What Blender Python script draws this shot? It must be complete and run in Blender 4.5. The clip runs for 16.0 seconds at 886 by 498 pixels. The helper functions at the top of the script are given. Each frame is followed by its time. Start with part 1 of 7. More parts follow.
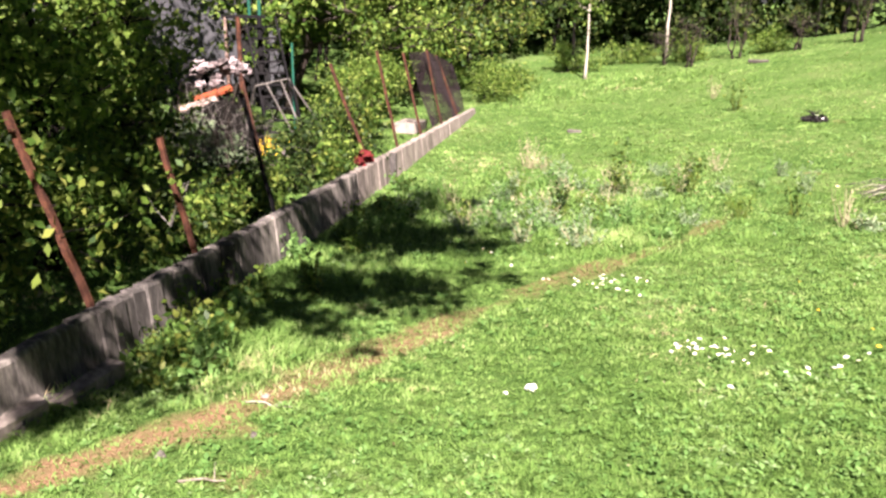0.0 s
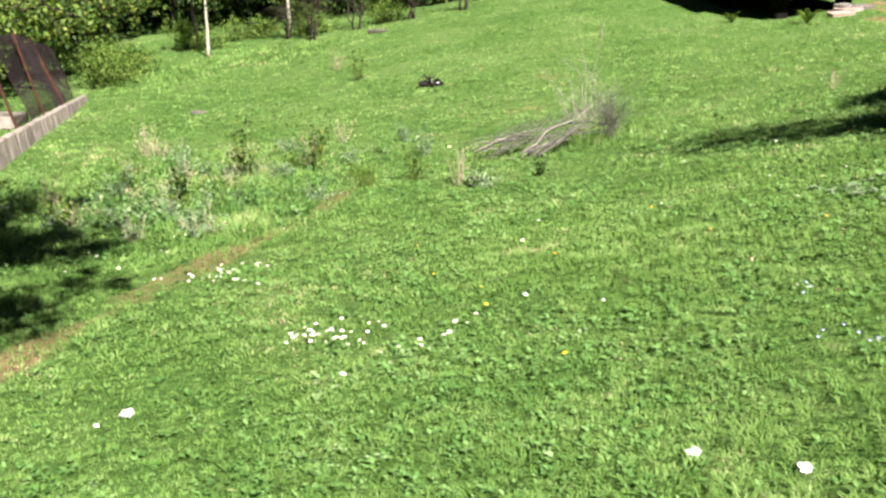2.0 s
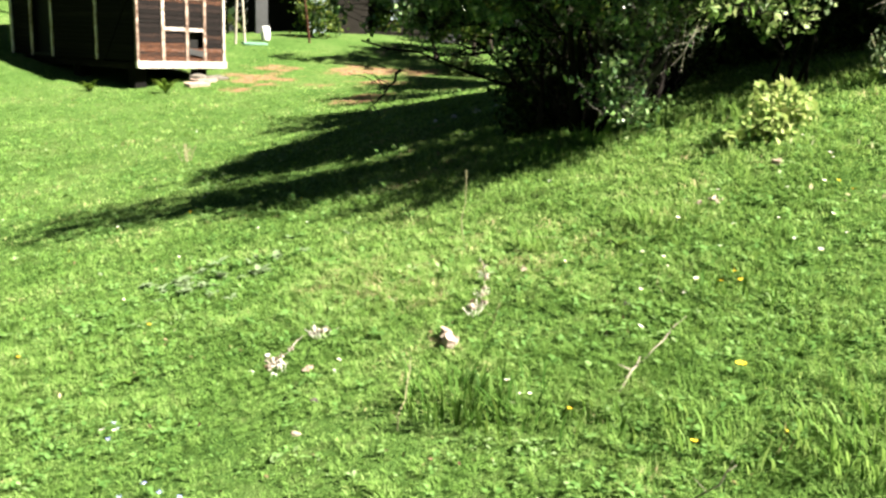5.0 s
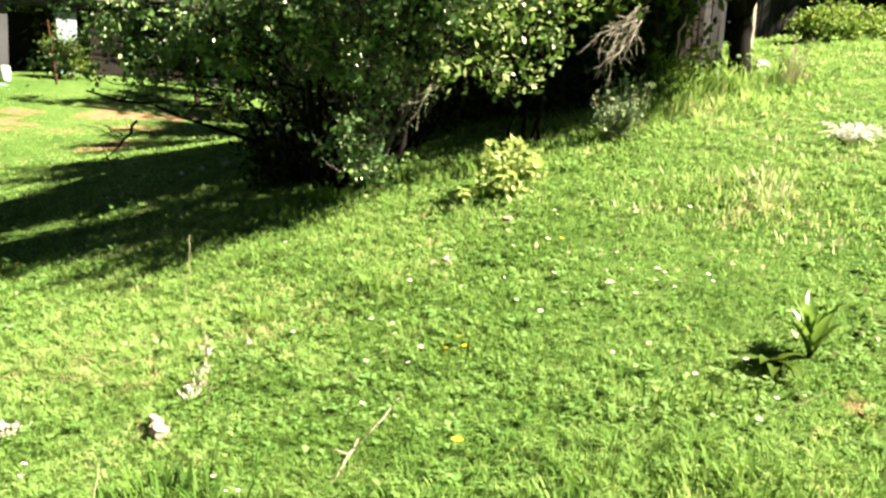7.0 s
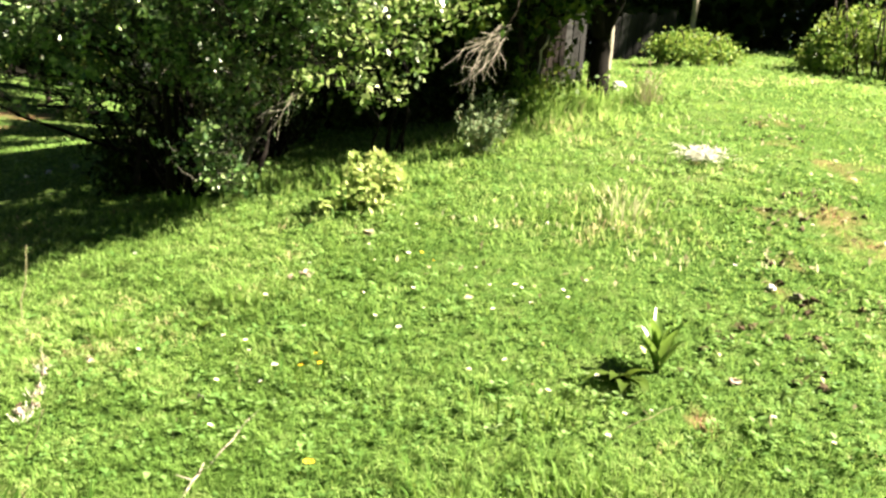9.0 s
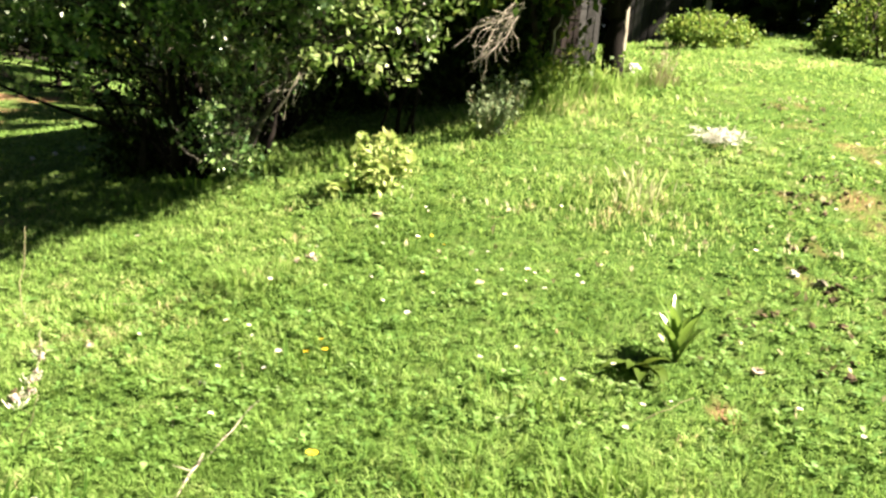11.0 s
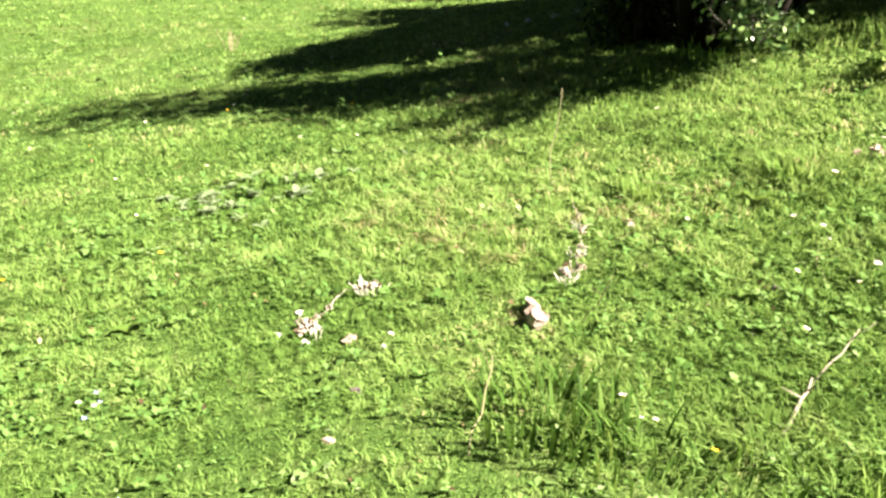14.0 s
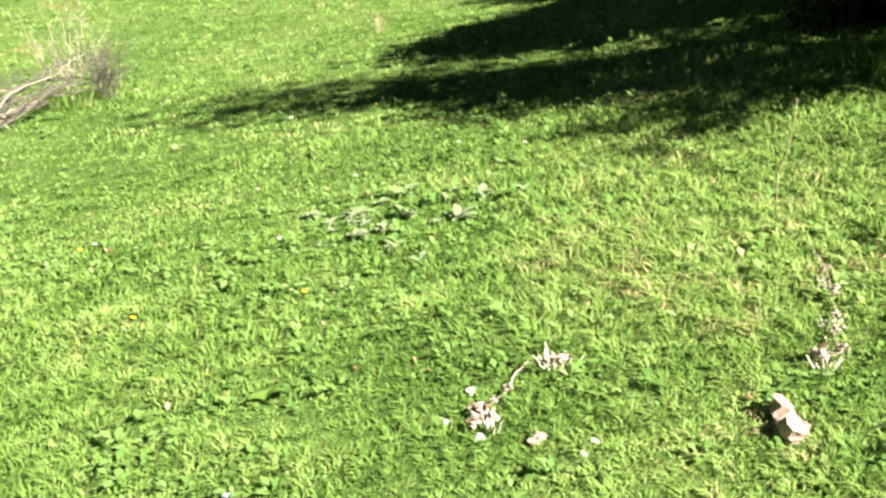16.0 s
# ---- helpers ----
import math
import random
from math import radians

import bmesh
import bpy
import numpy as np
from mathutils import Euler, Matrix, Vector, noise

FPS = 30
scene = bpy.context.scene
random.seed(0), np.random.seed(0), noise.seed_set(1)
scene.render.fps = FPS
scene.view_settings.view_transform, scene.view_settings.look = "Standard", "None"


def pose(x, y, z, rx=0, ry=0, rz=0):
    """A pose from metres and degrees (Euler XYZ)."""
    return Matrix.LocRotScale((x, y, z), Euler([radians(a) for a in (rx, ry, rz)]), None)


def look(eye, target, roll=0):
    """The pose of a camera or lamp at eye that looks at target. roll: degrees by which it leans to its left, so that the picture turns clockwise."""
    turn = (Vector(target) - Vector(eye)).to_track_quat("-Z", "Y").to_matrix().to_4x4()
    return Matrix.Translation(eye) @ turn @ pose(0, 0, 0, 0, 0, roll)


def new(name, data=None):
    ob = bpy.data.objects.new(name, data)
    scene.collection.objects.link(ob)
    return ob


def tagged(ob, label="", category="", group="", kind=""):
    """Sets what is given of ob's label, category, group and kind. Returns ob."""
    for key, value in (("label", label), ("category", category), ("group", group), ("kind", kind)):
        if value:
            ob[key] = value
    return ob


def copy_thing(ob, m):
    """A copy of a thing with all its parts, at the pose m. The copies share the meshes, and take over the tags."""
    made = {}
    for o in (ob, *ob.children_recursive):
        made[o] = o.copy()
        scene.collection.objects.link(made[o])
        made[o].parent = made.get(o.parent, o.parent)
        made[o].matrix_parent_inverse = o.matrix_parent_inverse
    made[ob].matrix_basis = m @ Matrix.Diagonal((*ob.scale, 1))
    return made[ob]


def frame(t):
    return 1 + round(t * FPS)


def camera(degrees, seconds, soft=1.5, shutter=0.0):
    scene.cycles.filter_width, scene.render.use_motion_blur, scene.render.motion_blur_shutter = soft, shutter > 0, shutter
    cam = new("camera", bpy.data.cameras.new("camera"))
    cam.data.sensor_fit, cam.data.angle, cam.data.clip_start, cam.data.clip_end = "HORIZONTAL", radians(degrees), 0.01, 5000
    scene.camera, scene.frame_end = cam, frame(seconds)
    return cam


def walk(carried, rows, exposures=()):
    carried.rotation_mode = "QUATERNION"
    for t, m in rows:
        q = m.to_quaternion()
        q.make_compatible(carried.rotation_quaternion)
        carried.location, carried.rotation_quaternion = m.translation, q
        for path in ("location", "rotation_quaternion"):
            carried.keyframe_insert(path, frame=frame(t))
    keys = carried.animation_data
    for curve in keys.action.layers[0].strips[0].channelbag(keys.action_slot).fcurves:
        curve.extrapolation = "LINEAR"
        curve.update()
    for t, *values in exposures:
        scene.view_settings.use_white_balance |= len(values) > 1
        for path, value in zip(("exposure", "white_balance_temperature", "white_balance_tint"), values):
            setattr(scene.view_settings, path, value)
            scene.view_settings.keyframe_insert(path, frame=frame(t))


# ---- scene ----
# ================= camera and its walk =================
cam = camera(53.46, 16.0, soft=2.6)
PATH = [
    (0, (-0.299, -1.078, 1.677), (-2.047, 1.214, 0.846), 0.28),
    (0.5, (-0.282, -1.003, 1.679), (-1.752, 1.474, 0.841), 0.81),
    (1, (-0.278, -0.843, 1.655), (-1.472, 1.772, 0.799), 0.65),
    (1.5, (-0.256, -0.676, 1.629), (-1.196, 2.031, 0.739), 0.11),
    (2, (-0.204, -0.483, 1.592), (-0.923, 2.285, 0.686), -0.58),
    (2.5, (-0.114, -0.268, 1.574), (-0.609, 2.558, 0.697), -0.78),
    (3, (-0.014, -0.122, 1.600), (-0.227, 2.750, 0.761), -0.61),
    (3.5, (0.066, -0.007, 1.616), (0.204, 2.882, 0.820), 0.18),
    (4, (0.149, 0.093, 1.632), (0.644, 2.954, 0.875), 0.89),
    (4.5, (0.247, 0.204, 1.669), (1.139, 2.976, 0.949), 1.63),
    (5, (0.342, 0.291, 1.681), (1.533, 2.961, 1.007), 2.37),
    (5.2, (0.393, 0.322, 1.688), (1.690, 2.946, 1.034), 2.53),
    (7.3, (0.691, 0.362, 1.780), (2.587, 2.638, 1.306), 3.56),
    (7.5, (0.705, 0.373, 1.774), (2.637, 2.621, 1.314), 3.81),
    (8, (0.698, 0.384, 1.775), (2.732, 2.545, 1.341), 4.42),
    (8.5, (0.727, 0.368, 1.793), (2.842, 2.451, 1.367), 4.70),
    (8.7, (0.731, 0.362, 1.798), (2.883, 2.408, 1.376), 4.98),
    (10.8, (0.817, 0.446, 1.761), (3.027, 2.424, 1.309), 5.73),
    (11, (0.836, 0.458, 1.764), (2.984, 2.497, 1.281), 5.41),
    (11.5, (0.849, 0.531, 1.718), (2.812, 2.734, 1.175), 5.02),
    (12, (0.777, 0.637, 1.684), (2.565, 2.963, 1.055), 5.42),
    (12.5, (0.674, 0.773, 1.658), (2.296, 3.191, 0.934), 6.25),
    (13, (0.617, 0.940, 1.631), (2.043, 3.448, 0.807), 6.51),
    (13.5, (0.586, 1.071, 1.604), (1.809, 3.655, 0.693), 6.29),
    (14, (0.568, 1.231, 1.577), (1.614, 3.863, 0.588), 6.10),
    (14.5, (0.589, 1.397, 1.581), (1.467, 4.060, 0.515), 5.52),
    (15, (0.599, 1.587, 1.594), (1.352, 4.264, 0.468), 4.95),
    (15.5, (0.607, 1.782, 1.591), (1.268, 4.478, 0.453), 4.45),
    (16, (0.600, 1.970, 1.586), (1.200, 4.691, 0.472), 4.06),
]
EXPOSURES = [(0.0, 2.47, 6130, 29), (1.5, 2.14, 5950, 19), (3.5, 2.17, 6000, 9), (5.0, 2.58, 6300, 8), (7.3, 2.94, 6900, 8), (11.0, 2.91, 6950, 14), (12.5, 2.79, 6780, 17), (14.5, 2.75, 6650, 16), (16.0, 2.66, 6550, 14)]
walk(cam, [(t, look(eye, target, roll)) for t, eye, target, roll in PATH], EXPOSURES)

# ================= world and sun =================
SUN_AWAY = Vector((0.68, -0.73, 1.0)).normalized()   # towards the sun
world = bpy.data.worlds.new("world")
scene.world = world
world.use_nodes = True
wn = world.node_tree
sky = wn.nodes.new("ShaderNodeTexSky")
sky.sky_type = "NISHITA"
sky.sun_disc = False
sky.sun_elevation = math.asin(SUN_AWAY.z)
sky.sun_rotation = math.atan2(SUN_AWAY.x, SUN_AWAY.y)
wn.nodes["Background"].inputs["Strength"].default_value = 0.0068
wn.links.new(sky.outputs[0], wn.nodes["Background"].inputs["Color"])
sun = new("sun", bpy.data.lights.new("sun", "SUN"))
sun.data.energy, sun.data.angle, sun.data.color = 5.2, radians(0.55), (1.0, 0.90, 0.73)
sun.matrix_world = look((20, -20, 30), Vector((20, -20, 30)) - SUN_AWAY)

# ================= the lie of the land =================
HUMPS = (
    (0.00, 0.01, -0.11, -0.26, -0.19, -0.06, 0.02, 0.01),  # y = -6
    (0.00, -0.02, -0.18, -0.06, 0.22, 0.25, 0.25, 0.07),  # y = 0
    (-0.02, -0.11, -0.42, -0.16, 0.58, 0.87, 0.65, 0.15),  # y = 6
    (-0.13, -0.25, -0.29, -0.45, 0.03, 0.57, 0.46, 0.10),  # y = 12
    (-0.28, -0.48, -0.13, -0.14, -0.15, 0.08, 0.09, 0.02),  # y = 18
    (-0.27, -0.29, 0.07, 0.10, -0.01, -0.00, 0.01, 0.00),  # y = 24
    (-0.12, -0.03, 0.16, 0.10, 0.02, 0.00, 0.00, 0.00),  # y = 30
)
FAR_HUMPS = ((-1.5, 35.5, 1.9, 3.6), (12.0, 40.0, 1.7, 8.0), (20.0, 8.5, 1.35, 3.5), (1.6, 25.6, -0.2, 1.8), (-16.0, 8.0, 0.5, 3.0))
HX = np.array([[-18 + 6 * i for i in range(8)]] * 7, float)
HY = np.array([[-6 + 6 * j] * 8 for j in range(7)], float)
HW = np.array(HUMPS)


def land(x, y):
    """Height of the smooth hillside, for numbers or arrays."""
    x, y = np.asarray(x, float), np.asarray(y, float)
    z = 0.273 + 0.01664 * x - 0.00128 * y
    for j in range(7):
        for i in range(8):
            z = z + HW[j, i] * np.exp(-((x - HX[j, i]) ** 2 + (y - HY[j, i]) ** 2) / 60.5)
    for cx, cy, h, s in FAR_HUMPS:
        z = z + h * np.exp(-((x - cx) ** 2 + (y - cy) ** 2) / (2 * s * s))
    return z


def rough(x, y):
    """Small unevenness of the turf."""
    x, y = np.asarray(x, float), np.asarray(y, float)
    return (0.012 * np.sin(2.1 * x + 1.3 * np.sin(1.7 * y)) * np.sin(2.6 * y + 0.8 * np.sin(2.3 * x))
            + 0.008 * np.sin(5.3 * x + 2 * np.sin(3.1 * y)) * np.sin(4.7 * y))


def gz(x, y):
    return float(land(x, y) + rough(x, y))


# worn trail beside the wall, and bare patches: centre line and spots (x, y, radius)
TRAIL = ((-4.1, -3.0), (-4.0, 0.6), (-3.9, 1.7), (-3.92, 2.7), (-3.97, 4.1), (-4.0, 5.6), (-3.8, 7.3),
         (-3.9, 8.9), (-3.85, 11.5), (-3.6, 14.0), (-3.9, 17.5))
BARE = ((5.6, 25.4, 1.5, 0.95), (5.5, 24.0, 0.7, 0.8), (6.6, 27.4, 1.2, 0.8), (9.3, 26.6, 1.8, 0.95), (10.7, 26.2, 1.4, 0.95), (8.57, 26.1, 0.9, 0.95), (6.5, 19.2, 0.9, 0.95), (7.2, 20.2, 0.9, 0.9), (8.6, 23.6, 1.2, 0.85), (4.65, 23.1, 0.7, 0.85), (6.85, 23.4, 0.9, 0.6), (-4.7, 17.8, 0.5, 0.5), (-3.95, 13.2, 0.45, 0.55),
        (6.75, 3.5, 0.24, 0.52), (5.35, 2.2, 0.24, 0.62), (5.0, 2.0, 0.18, 0.65), (4.8, 1.84, 0.16, 0.65), (6.3, 2.3, 0.4, 0.64), (6.1, 2.58, 0.24, 0.56), (5.9, 2.0, 0.4, 0.57), (7.4, 2.7, 0.56, 0.53), (7.75, 3.3, 0.32, 0.57), (8.4, 3.7, 0.4, 0.53), (4.26, 1.54, 0.13, 0.6), (3.7, 1.77, 0.11, 0.85), (5.36, 2.94, 0.2, 0.43), (-3.41, 2.55, 0.16, 0.75), (-3.13, 1.17, 0.2, 0.8), (-3.6, 1.55, 0.2, 0.7), (-4.0, 0.75, 0.3, 0.9), (-2.66, 15.0, 0.7, 0.5), (-2.6, 18.0, 0.6, 0.5), (0.31, 5.11, 0.07, 0.8), (1.56, 4.99, 0.08, 0.8), (1.75, 3.25, 0.12, 0.7), (-3.3, 1.2, 0.3, 0.5))


def soil(x, y):
    """1 where the ground is bare, 0 in full turf."""
    x, y = np.asarray(x, float), np.asarray(y, float)
    best = np.full(x.shape, 9.0)
    for (ax, ay), (bx, by) in zip(TRAIL, TRAIL[1:]):
        dx, dy = bx - ax, by - ay
        s = np.clip(((x - ax) * dx + (y - ay) * dy) / (dx * dx + dy * dy), 0, 1)
        best = np.minimum(best, np.hypot(x - ax - s * dx, y - ay - s * dy))
    wob = 0.10 * np.sin(1.9 * y + 0.7 * np.sin(3.3 * x)) + 0.06 * np.sin(5.1 * y + 2 * x)
    fade = np.clip((17.0 - y) / 9.0, 0.6, 1) * np.clip(0.9 + 0.2 * np.sin(2.3 * y + 1.1 + 1.4 * np.sin(1.3 * y)) * np.sin(4.1 * x + 1.3 * y), 0, 1)
    out = np.clip(1.15 - np.abs(best + wob * 0.45) / np.clip(0.29 - 0.008 * y, 0.2, 0.29), 0, 0.55 + 0.15 * np.clip((5.0 - y) / 3.0, 0, 1)) * fade
    for cx, cy, r, k in BARE:
        d = np.hypot(x - cx, y - cy) / r
        out = np.maximum(out, k * np.clip(1.15 - 1.1 * d + 0.4 * np.sin(7 * x / max(r, .3)) * np.sin(6 * y / max(r, .3)), 0, 1))
    return out


# ================= materials =================
def tree_of(name):
    m = bpy.data.materials.new(name)
    m.use_nodes = True
    nt = m.node_tree
    return m, nt, nt.nodes["Principled BSDF"], nt.links.new


def ramp(nt, stops):
    r = nt.nodes.new("ShaderNodeValToRGB")
    els = r.color_ramp.elements
    els[0].position, els[0].color = stops[0][0], (*stops[0][1], 1)
    els[1].position, els[1].color = stops[-1][0], (*stops[-1][1], 1)
    for p, c in stops[1:-1]:
        e = els.new(p)
        e.color = (*c, 1)
    return r


def noise_tex(nt, scale, detail=4, rough_=0.6, stretch=None, space="Object"):
    co = nt.nodes.new("ShaderNodeTexCoord")
    mp = nt.nodes.new("ShaderNodeMapping")
    if stretch:
        mp.inputs["Scale"].default_value = stretch
    n = nt.nodes.new("ShaderNodeTexNoise")
    n.inputs["Scale"].default_value, n.inputs["Detail"].default_value, n.inputs["Roughness"].default_value = scale, detail, rough_
    nt.links.new(co.outputs[space], mp.inputs["Vector"])
    nt.links.new(mp.outputs[0], n.inputs["Vector"])
    return n


def surface(name, stops, scale, fine, roughness=0.85, bump=0.3, stretch=None, metallic=0.0, vary=0.25, specular=0.12):
    """A weathered surface: broad stains and fine grain in one ramp, each object a little apart."""
    m, nt, p, link = tree_of(name)
    a, b = noise_tex(nt, scale, 5, 0.65, stretch), noise_tex(nt, fine, 3, 0.7, stretch)
    mix = nt.nodes.new("ShaderNodeMath")
    mix.operation = "MULTIPLY_ADD"
    link(b.outputs[0], mix.inputs[0])
    mix.inputs[1].default_value = 0.45
    add = nt.nodes.new("ShaderNodeMath")
    add.operation = "MULTIPLY_ADD"
    link(a.outputs[0], add.inputs[0])
    add.inputs[1].default_value = 0.75
    add.inputs[2].default_value = -0.1
    link(add.outputs[0], mix.inputs[2])
    info = nt.nodes.new("ShaderNodeObjectInfo")
    off = nt.nodes.new("ShaderNodeMath")
    off.operation = "MULTIPLY_ADD"
    link(info.outputs["Random"], off.inputs[0])
    off.inputs[1].default_value = vary
    sub = nt.nodes.new("ShaderNodeMath")
    sub.operation = "SUBTRACT"
    link(mix.outputs[0], sub.inputs[0])
    sub.inputs[1].default_value = vary / 2
    link(sub.outputs[0], off.inputs[2])
    r = ramp(nt, stops)
    link(off.outputs[0], r.inputs[0])
    link(r.outputs[0], p.inputs["Base Color"])
    p.inputs["Roughness"].default_value, p.inputs["Metallic"].default_value = roughness, metallic
    p.inputs["Specular IOR Level"].default_value = specular
    bp = nt.nodes.new("ShaderNodeBump")
    bp.inputs["Strength"].default_value, bp.inputs["Distance"].default_value = bump, 0.02
    link(mix.outputs[0], bp.inputs["Height"])
    link(bp.outputs[0], p.inputs["Normal"])
    return m


def leafy(name, stops, through_=0.35, gloss=0.35, roughness=0.45, patch=0.0):
    """Leaves and blades: each island its own green, with light coming through."""
    m, nt, p, link = tree_of(name)
    g = nt.nodes.new("ShaderNodeNewGeometry")
    r = ramp(nt, stops)
    if patch:
        n = noise_tex(nt, patch, 3, 0.6)
        mx = nt.nodes.new("ShaderNodeMath")
        mx.operation = "MULTIPLY_ADD"
        link(g.outputs["Random Per Island"], mx.inputs[0])
        mx.inputs[1].default_value = 0.6
        m2 = nt.nodes.new("ShaderNodeMath")
        m2.operation = "MULTIPLY_ADD"
        link(n.outputs[0], m2.inputs[0])
        m2.inputs[1].default_value, m2.inputs[2].default_value = 1.5, -0.55
        link(m2.outputs[0], mx.inputs[2])
        n2 = noise_tex(nt, patch * 6.0, 3, 0.6)
        m3 = nt.nodes.new("ShaderNodeMath")
        m3.operation = "MULTIPLY_ADD"
        link(n2.outputs[0], m3.inputs[0])
        m3.inputs[1].default_value = 1.2
        m4 = nt.nodes.new("ShaderNodeMath")
        m4.operation = "SUBTRACT"
        link(mx.outputs[0], m4.inputs[0])
        m4.inputs[1].default_value = 0.6
        link(m4.outputs[0], m3.inputs[2])
        link(m3.outputs[0], r.inputs[0])
    else:
        link(g.outputs["Random Per Island"], r.inputs[0])
    link(r.outputs[0], p.inputs["Base Color"])
    p.inputs["Roughness"].default_value, p.inputs["Specular IOR Level"].default_value = roughness, gloss
    tr = nt.nodes.new("ShaderNodeBsdfTranslucent")
    hs = nt.nodes.new("ShaderNodeHueSaturation")
    hs.inputs["Hue"].default_value, hs.inputs["Value"].default_value = 0.485, 1.5
    link(r.outputs[0], hs.inputs["Color"])
    link(hs.outputs[0], tr.inputs["Color"])
    ms = nt.nodes.new("ShaderNodeMixShader")
    ms.inputs[0].default_value = through_
    link(p.outputs[0], ms.inputs[1])
    link(tr.outputs[0], ms.inputs[2])
    link(ms.outputs[0], nt.nodes["Material Output"].inputs["Surface"])
    return m


def plain(name, color, roughness=0.7, metallic=0.0):
    return surface(name, [(0.2, tuple(c * 0.7 for c in color)), (0.8, tuple(min(1, c * 1.15) for c in color))], 3.0, 40.0, roughness, 0.15, None, metallic)


def ground_material():
    m, nt, p, link = tree_of("turf_and_soil")
    a, b, c = noise_tex(nt, 0.55, 4), noise_tex(nt, 7.0, 5, 0.7), noise_tex(nt, 60.0, 3, 0.8)
    gr = ramp(nt, [(0.32, (0.032, 0.070, 0.016)), (0.5, (0.066, 0.122, 0.030)), (0.72, (0.130, 0.165, 0.062))])
    add = nt.nodes.new("ShaderNodeMath")
    add.operation = "MULTIPLY_ADD"
    link(b.outputs[0], add.inputs[0])
    add.inputs[1].default_value = 0.7
    sc = nt.nodes.new("ShaderNodeMath")
    sc.operation = "MULTIPLY_ADD"
    link(a.outputs[0], sc.inputs[0])
    sc.inputs[1].default_value, sc.inputs[2].default_value = 0.5, -0.1
    link(sc.outputs[0], add.inputs[2])
    link(add.outputs[0], gr.inputs[0])
    so = ramp(nt, [(0.3, (0.10, 0.058, 0.032)), (0.55, (0.22, 0.138, 0.080)), (0.8, (0.36, 0.27, 0.18))])
    link(c.outputs[0], so.inputs[0])
    at = nt.nodes.new("ShaderNodeAttribute")
    at.attribute_name = "soil"
    mk = nt.nodes.new("ShaderNodeMath")
    mk.operation = "MULTIPLY_ADD"
    link(b.outputs[0], mk.inputs[0])
    mk.inputs[1].default_value = 1.6
    ms = nt.nodes.new("ShaderNodeMath")
    ms.operation = "MULTIPLY_ADD"
    link(at.outputs["Fac"], ms.inputs[0])
    ms.inputs[1].default_value, ms.inputs[2].default_value = 2.5, -1.6
    link(ms.outputs[0], mk.inputs[2])
    mk.use_clamp = True
    mx = nt.nodes.new("ShaderNodeMix")
    mx.data_type = "RGBA"
    link(mk.outputs[0], mx.inputs[0])
    link(gr.outputs[0], mx.inputs[6])
    link(so.outputs[0], mx.inputs[7])
    link(mx.outputs[2], p.inputs["Base Color"])
    p.inputs["Roughness"].default_value, p.inputs["Specular IOR Level"].default_value = 1.0, 0.0
    bp = nt.nodes.new("ShaderNodeBump")
    bp.inputs["Strength"].default_value, bp.inputs["Distance"].default_value = 0.8, 0.03
    link(c.outputs[0], bp.inputs["Height"])
    link(bp.outputs[0], p.inputs["Normal"])
    return m


M_GROUND = ground_material()
M_GRASS = leafy("grass_blade", [(0.0, (0.075, 0.150, 0.031)), (0.3, (0.110, 0.204, 0.045)), (0.62, (0.158, 0.262, 0.068)), (0.9, (0.235, 0.335, 0.115)), (0.98, (0.31, 0.35, 0.15)), (1.0, (0.38, 0.32, 0.19))], 0.42, 0.06, 0.6, 0.7)
M_HERB = leafy("broad_herb", [(0.0, (0.060, 0.138, 0.030)), (0.5, (0.105, 0.212, 0.052)), (0.85, (0.175, 0.290, 0.094)), (1.0, (0.25, 0.34, 0.17))], 0.38, 0.2, 0.55, 1.1)
M_DRYGRASS = leafy("dry_stalk", [(0.0, (0.14, 0.13, 0.07)), (1.0, (0.33, 0.31, 0.19))], 0.1, 0.2, 0.7)
M_SPURGE = leafy("pale_spurge_leaf", [(0.0, (0.13, 0.20, 0.05)), (0.6, (0.24, 0.32, 0.10)), (1.0, (0.40, 0.45, 0.19))], 0.3, 0.15, 0.6)
M_BRAMBLE = leafy("bramble_leaf", [(0.0, (0.045, 0.11, 0.02)), (0.5, (0.12, 0.21, 0.035)), (1.0, (0.24, 0.31, 0.075))], 0.25, 0.2, 0.5)
M_SCRAP = leafy("dead_leaf_scrap", [(0.0, (0.05, 0.032, 0.02)), (0.5, (0.15, 0.105, 0.06)), (0.85, (0.26, 0.19, 0.11)), (1.0, (0.42, 0.37, 0.27))], 0.1, 0.1, 0.8)
M_PALEGRASS = leafy("bleached_grass", [(0.0, (0.28, 0.30, 0.17)), (1.0, (0.50, 0.50, 0.34))], 0.3, 0.05, 0.7)
M_STRAW = surface("bleached_straw", [(0.2, (0.42, 0.41, 0.36)), (0.8, (0.72, 0.71, 0.66))], 8, 60, 0.9, 0.2)
M_LEAF = leafy("hedge_leaf", [(0.0, (0.015, 0.038, 0.007)), (0.5, (0.042, 0.082, 0.013)), (0.85, (0.10, 0.14, 0.022)), (1.0, (0.19, 0.21, 0.045))], 0.38, 0.18, 0.5)
M_LEAF_FRESH = leafy("spring_leaf", [(0.0, (0.030, 0.070, 0.010)), (0.6, (0.088, 0.150, 0.022)), (1.0, (0.175, 0.230, 0.05))], 0.3, 0.15, 0.55)
# dark green of weeds and ivy; for wood and thicket, shade put into colour
M_LEAF_DARK_SHADED = leafy("dark_shaded_leaf", [(0.0, (0.007, 0.017, 0.004)), (0.6, (0.020, 0.040, 0.007)), (1.0, (0.06, 0.08, 0.018))], 0.22, 0.1, 0.6)
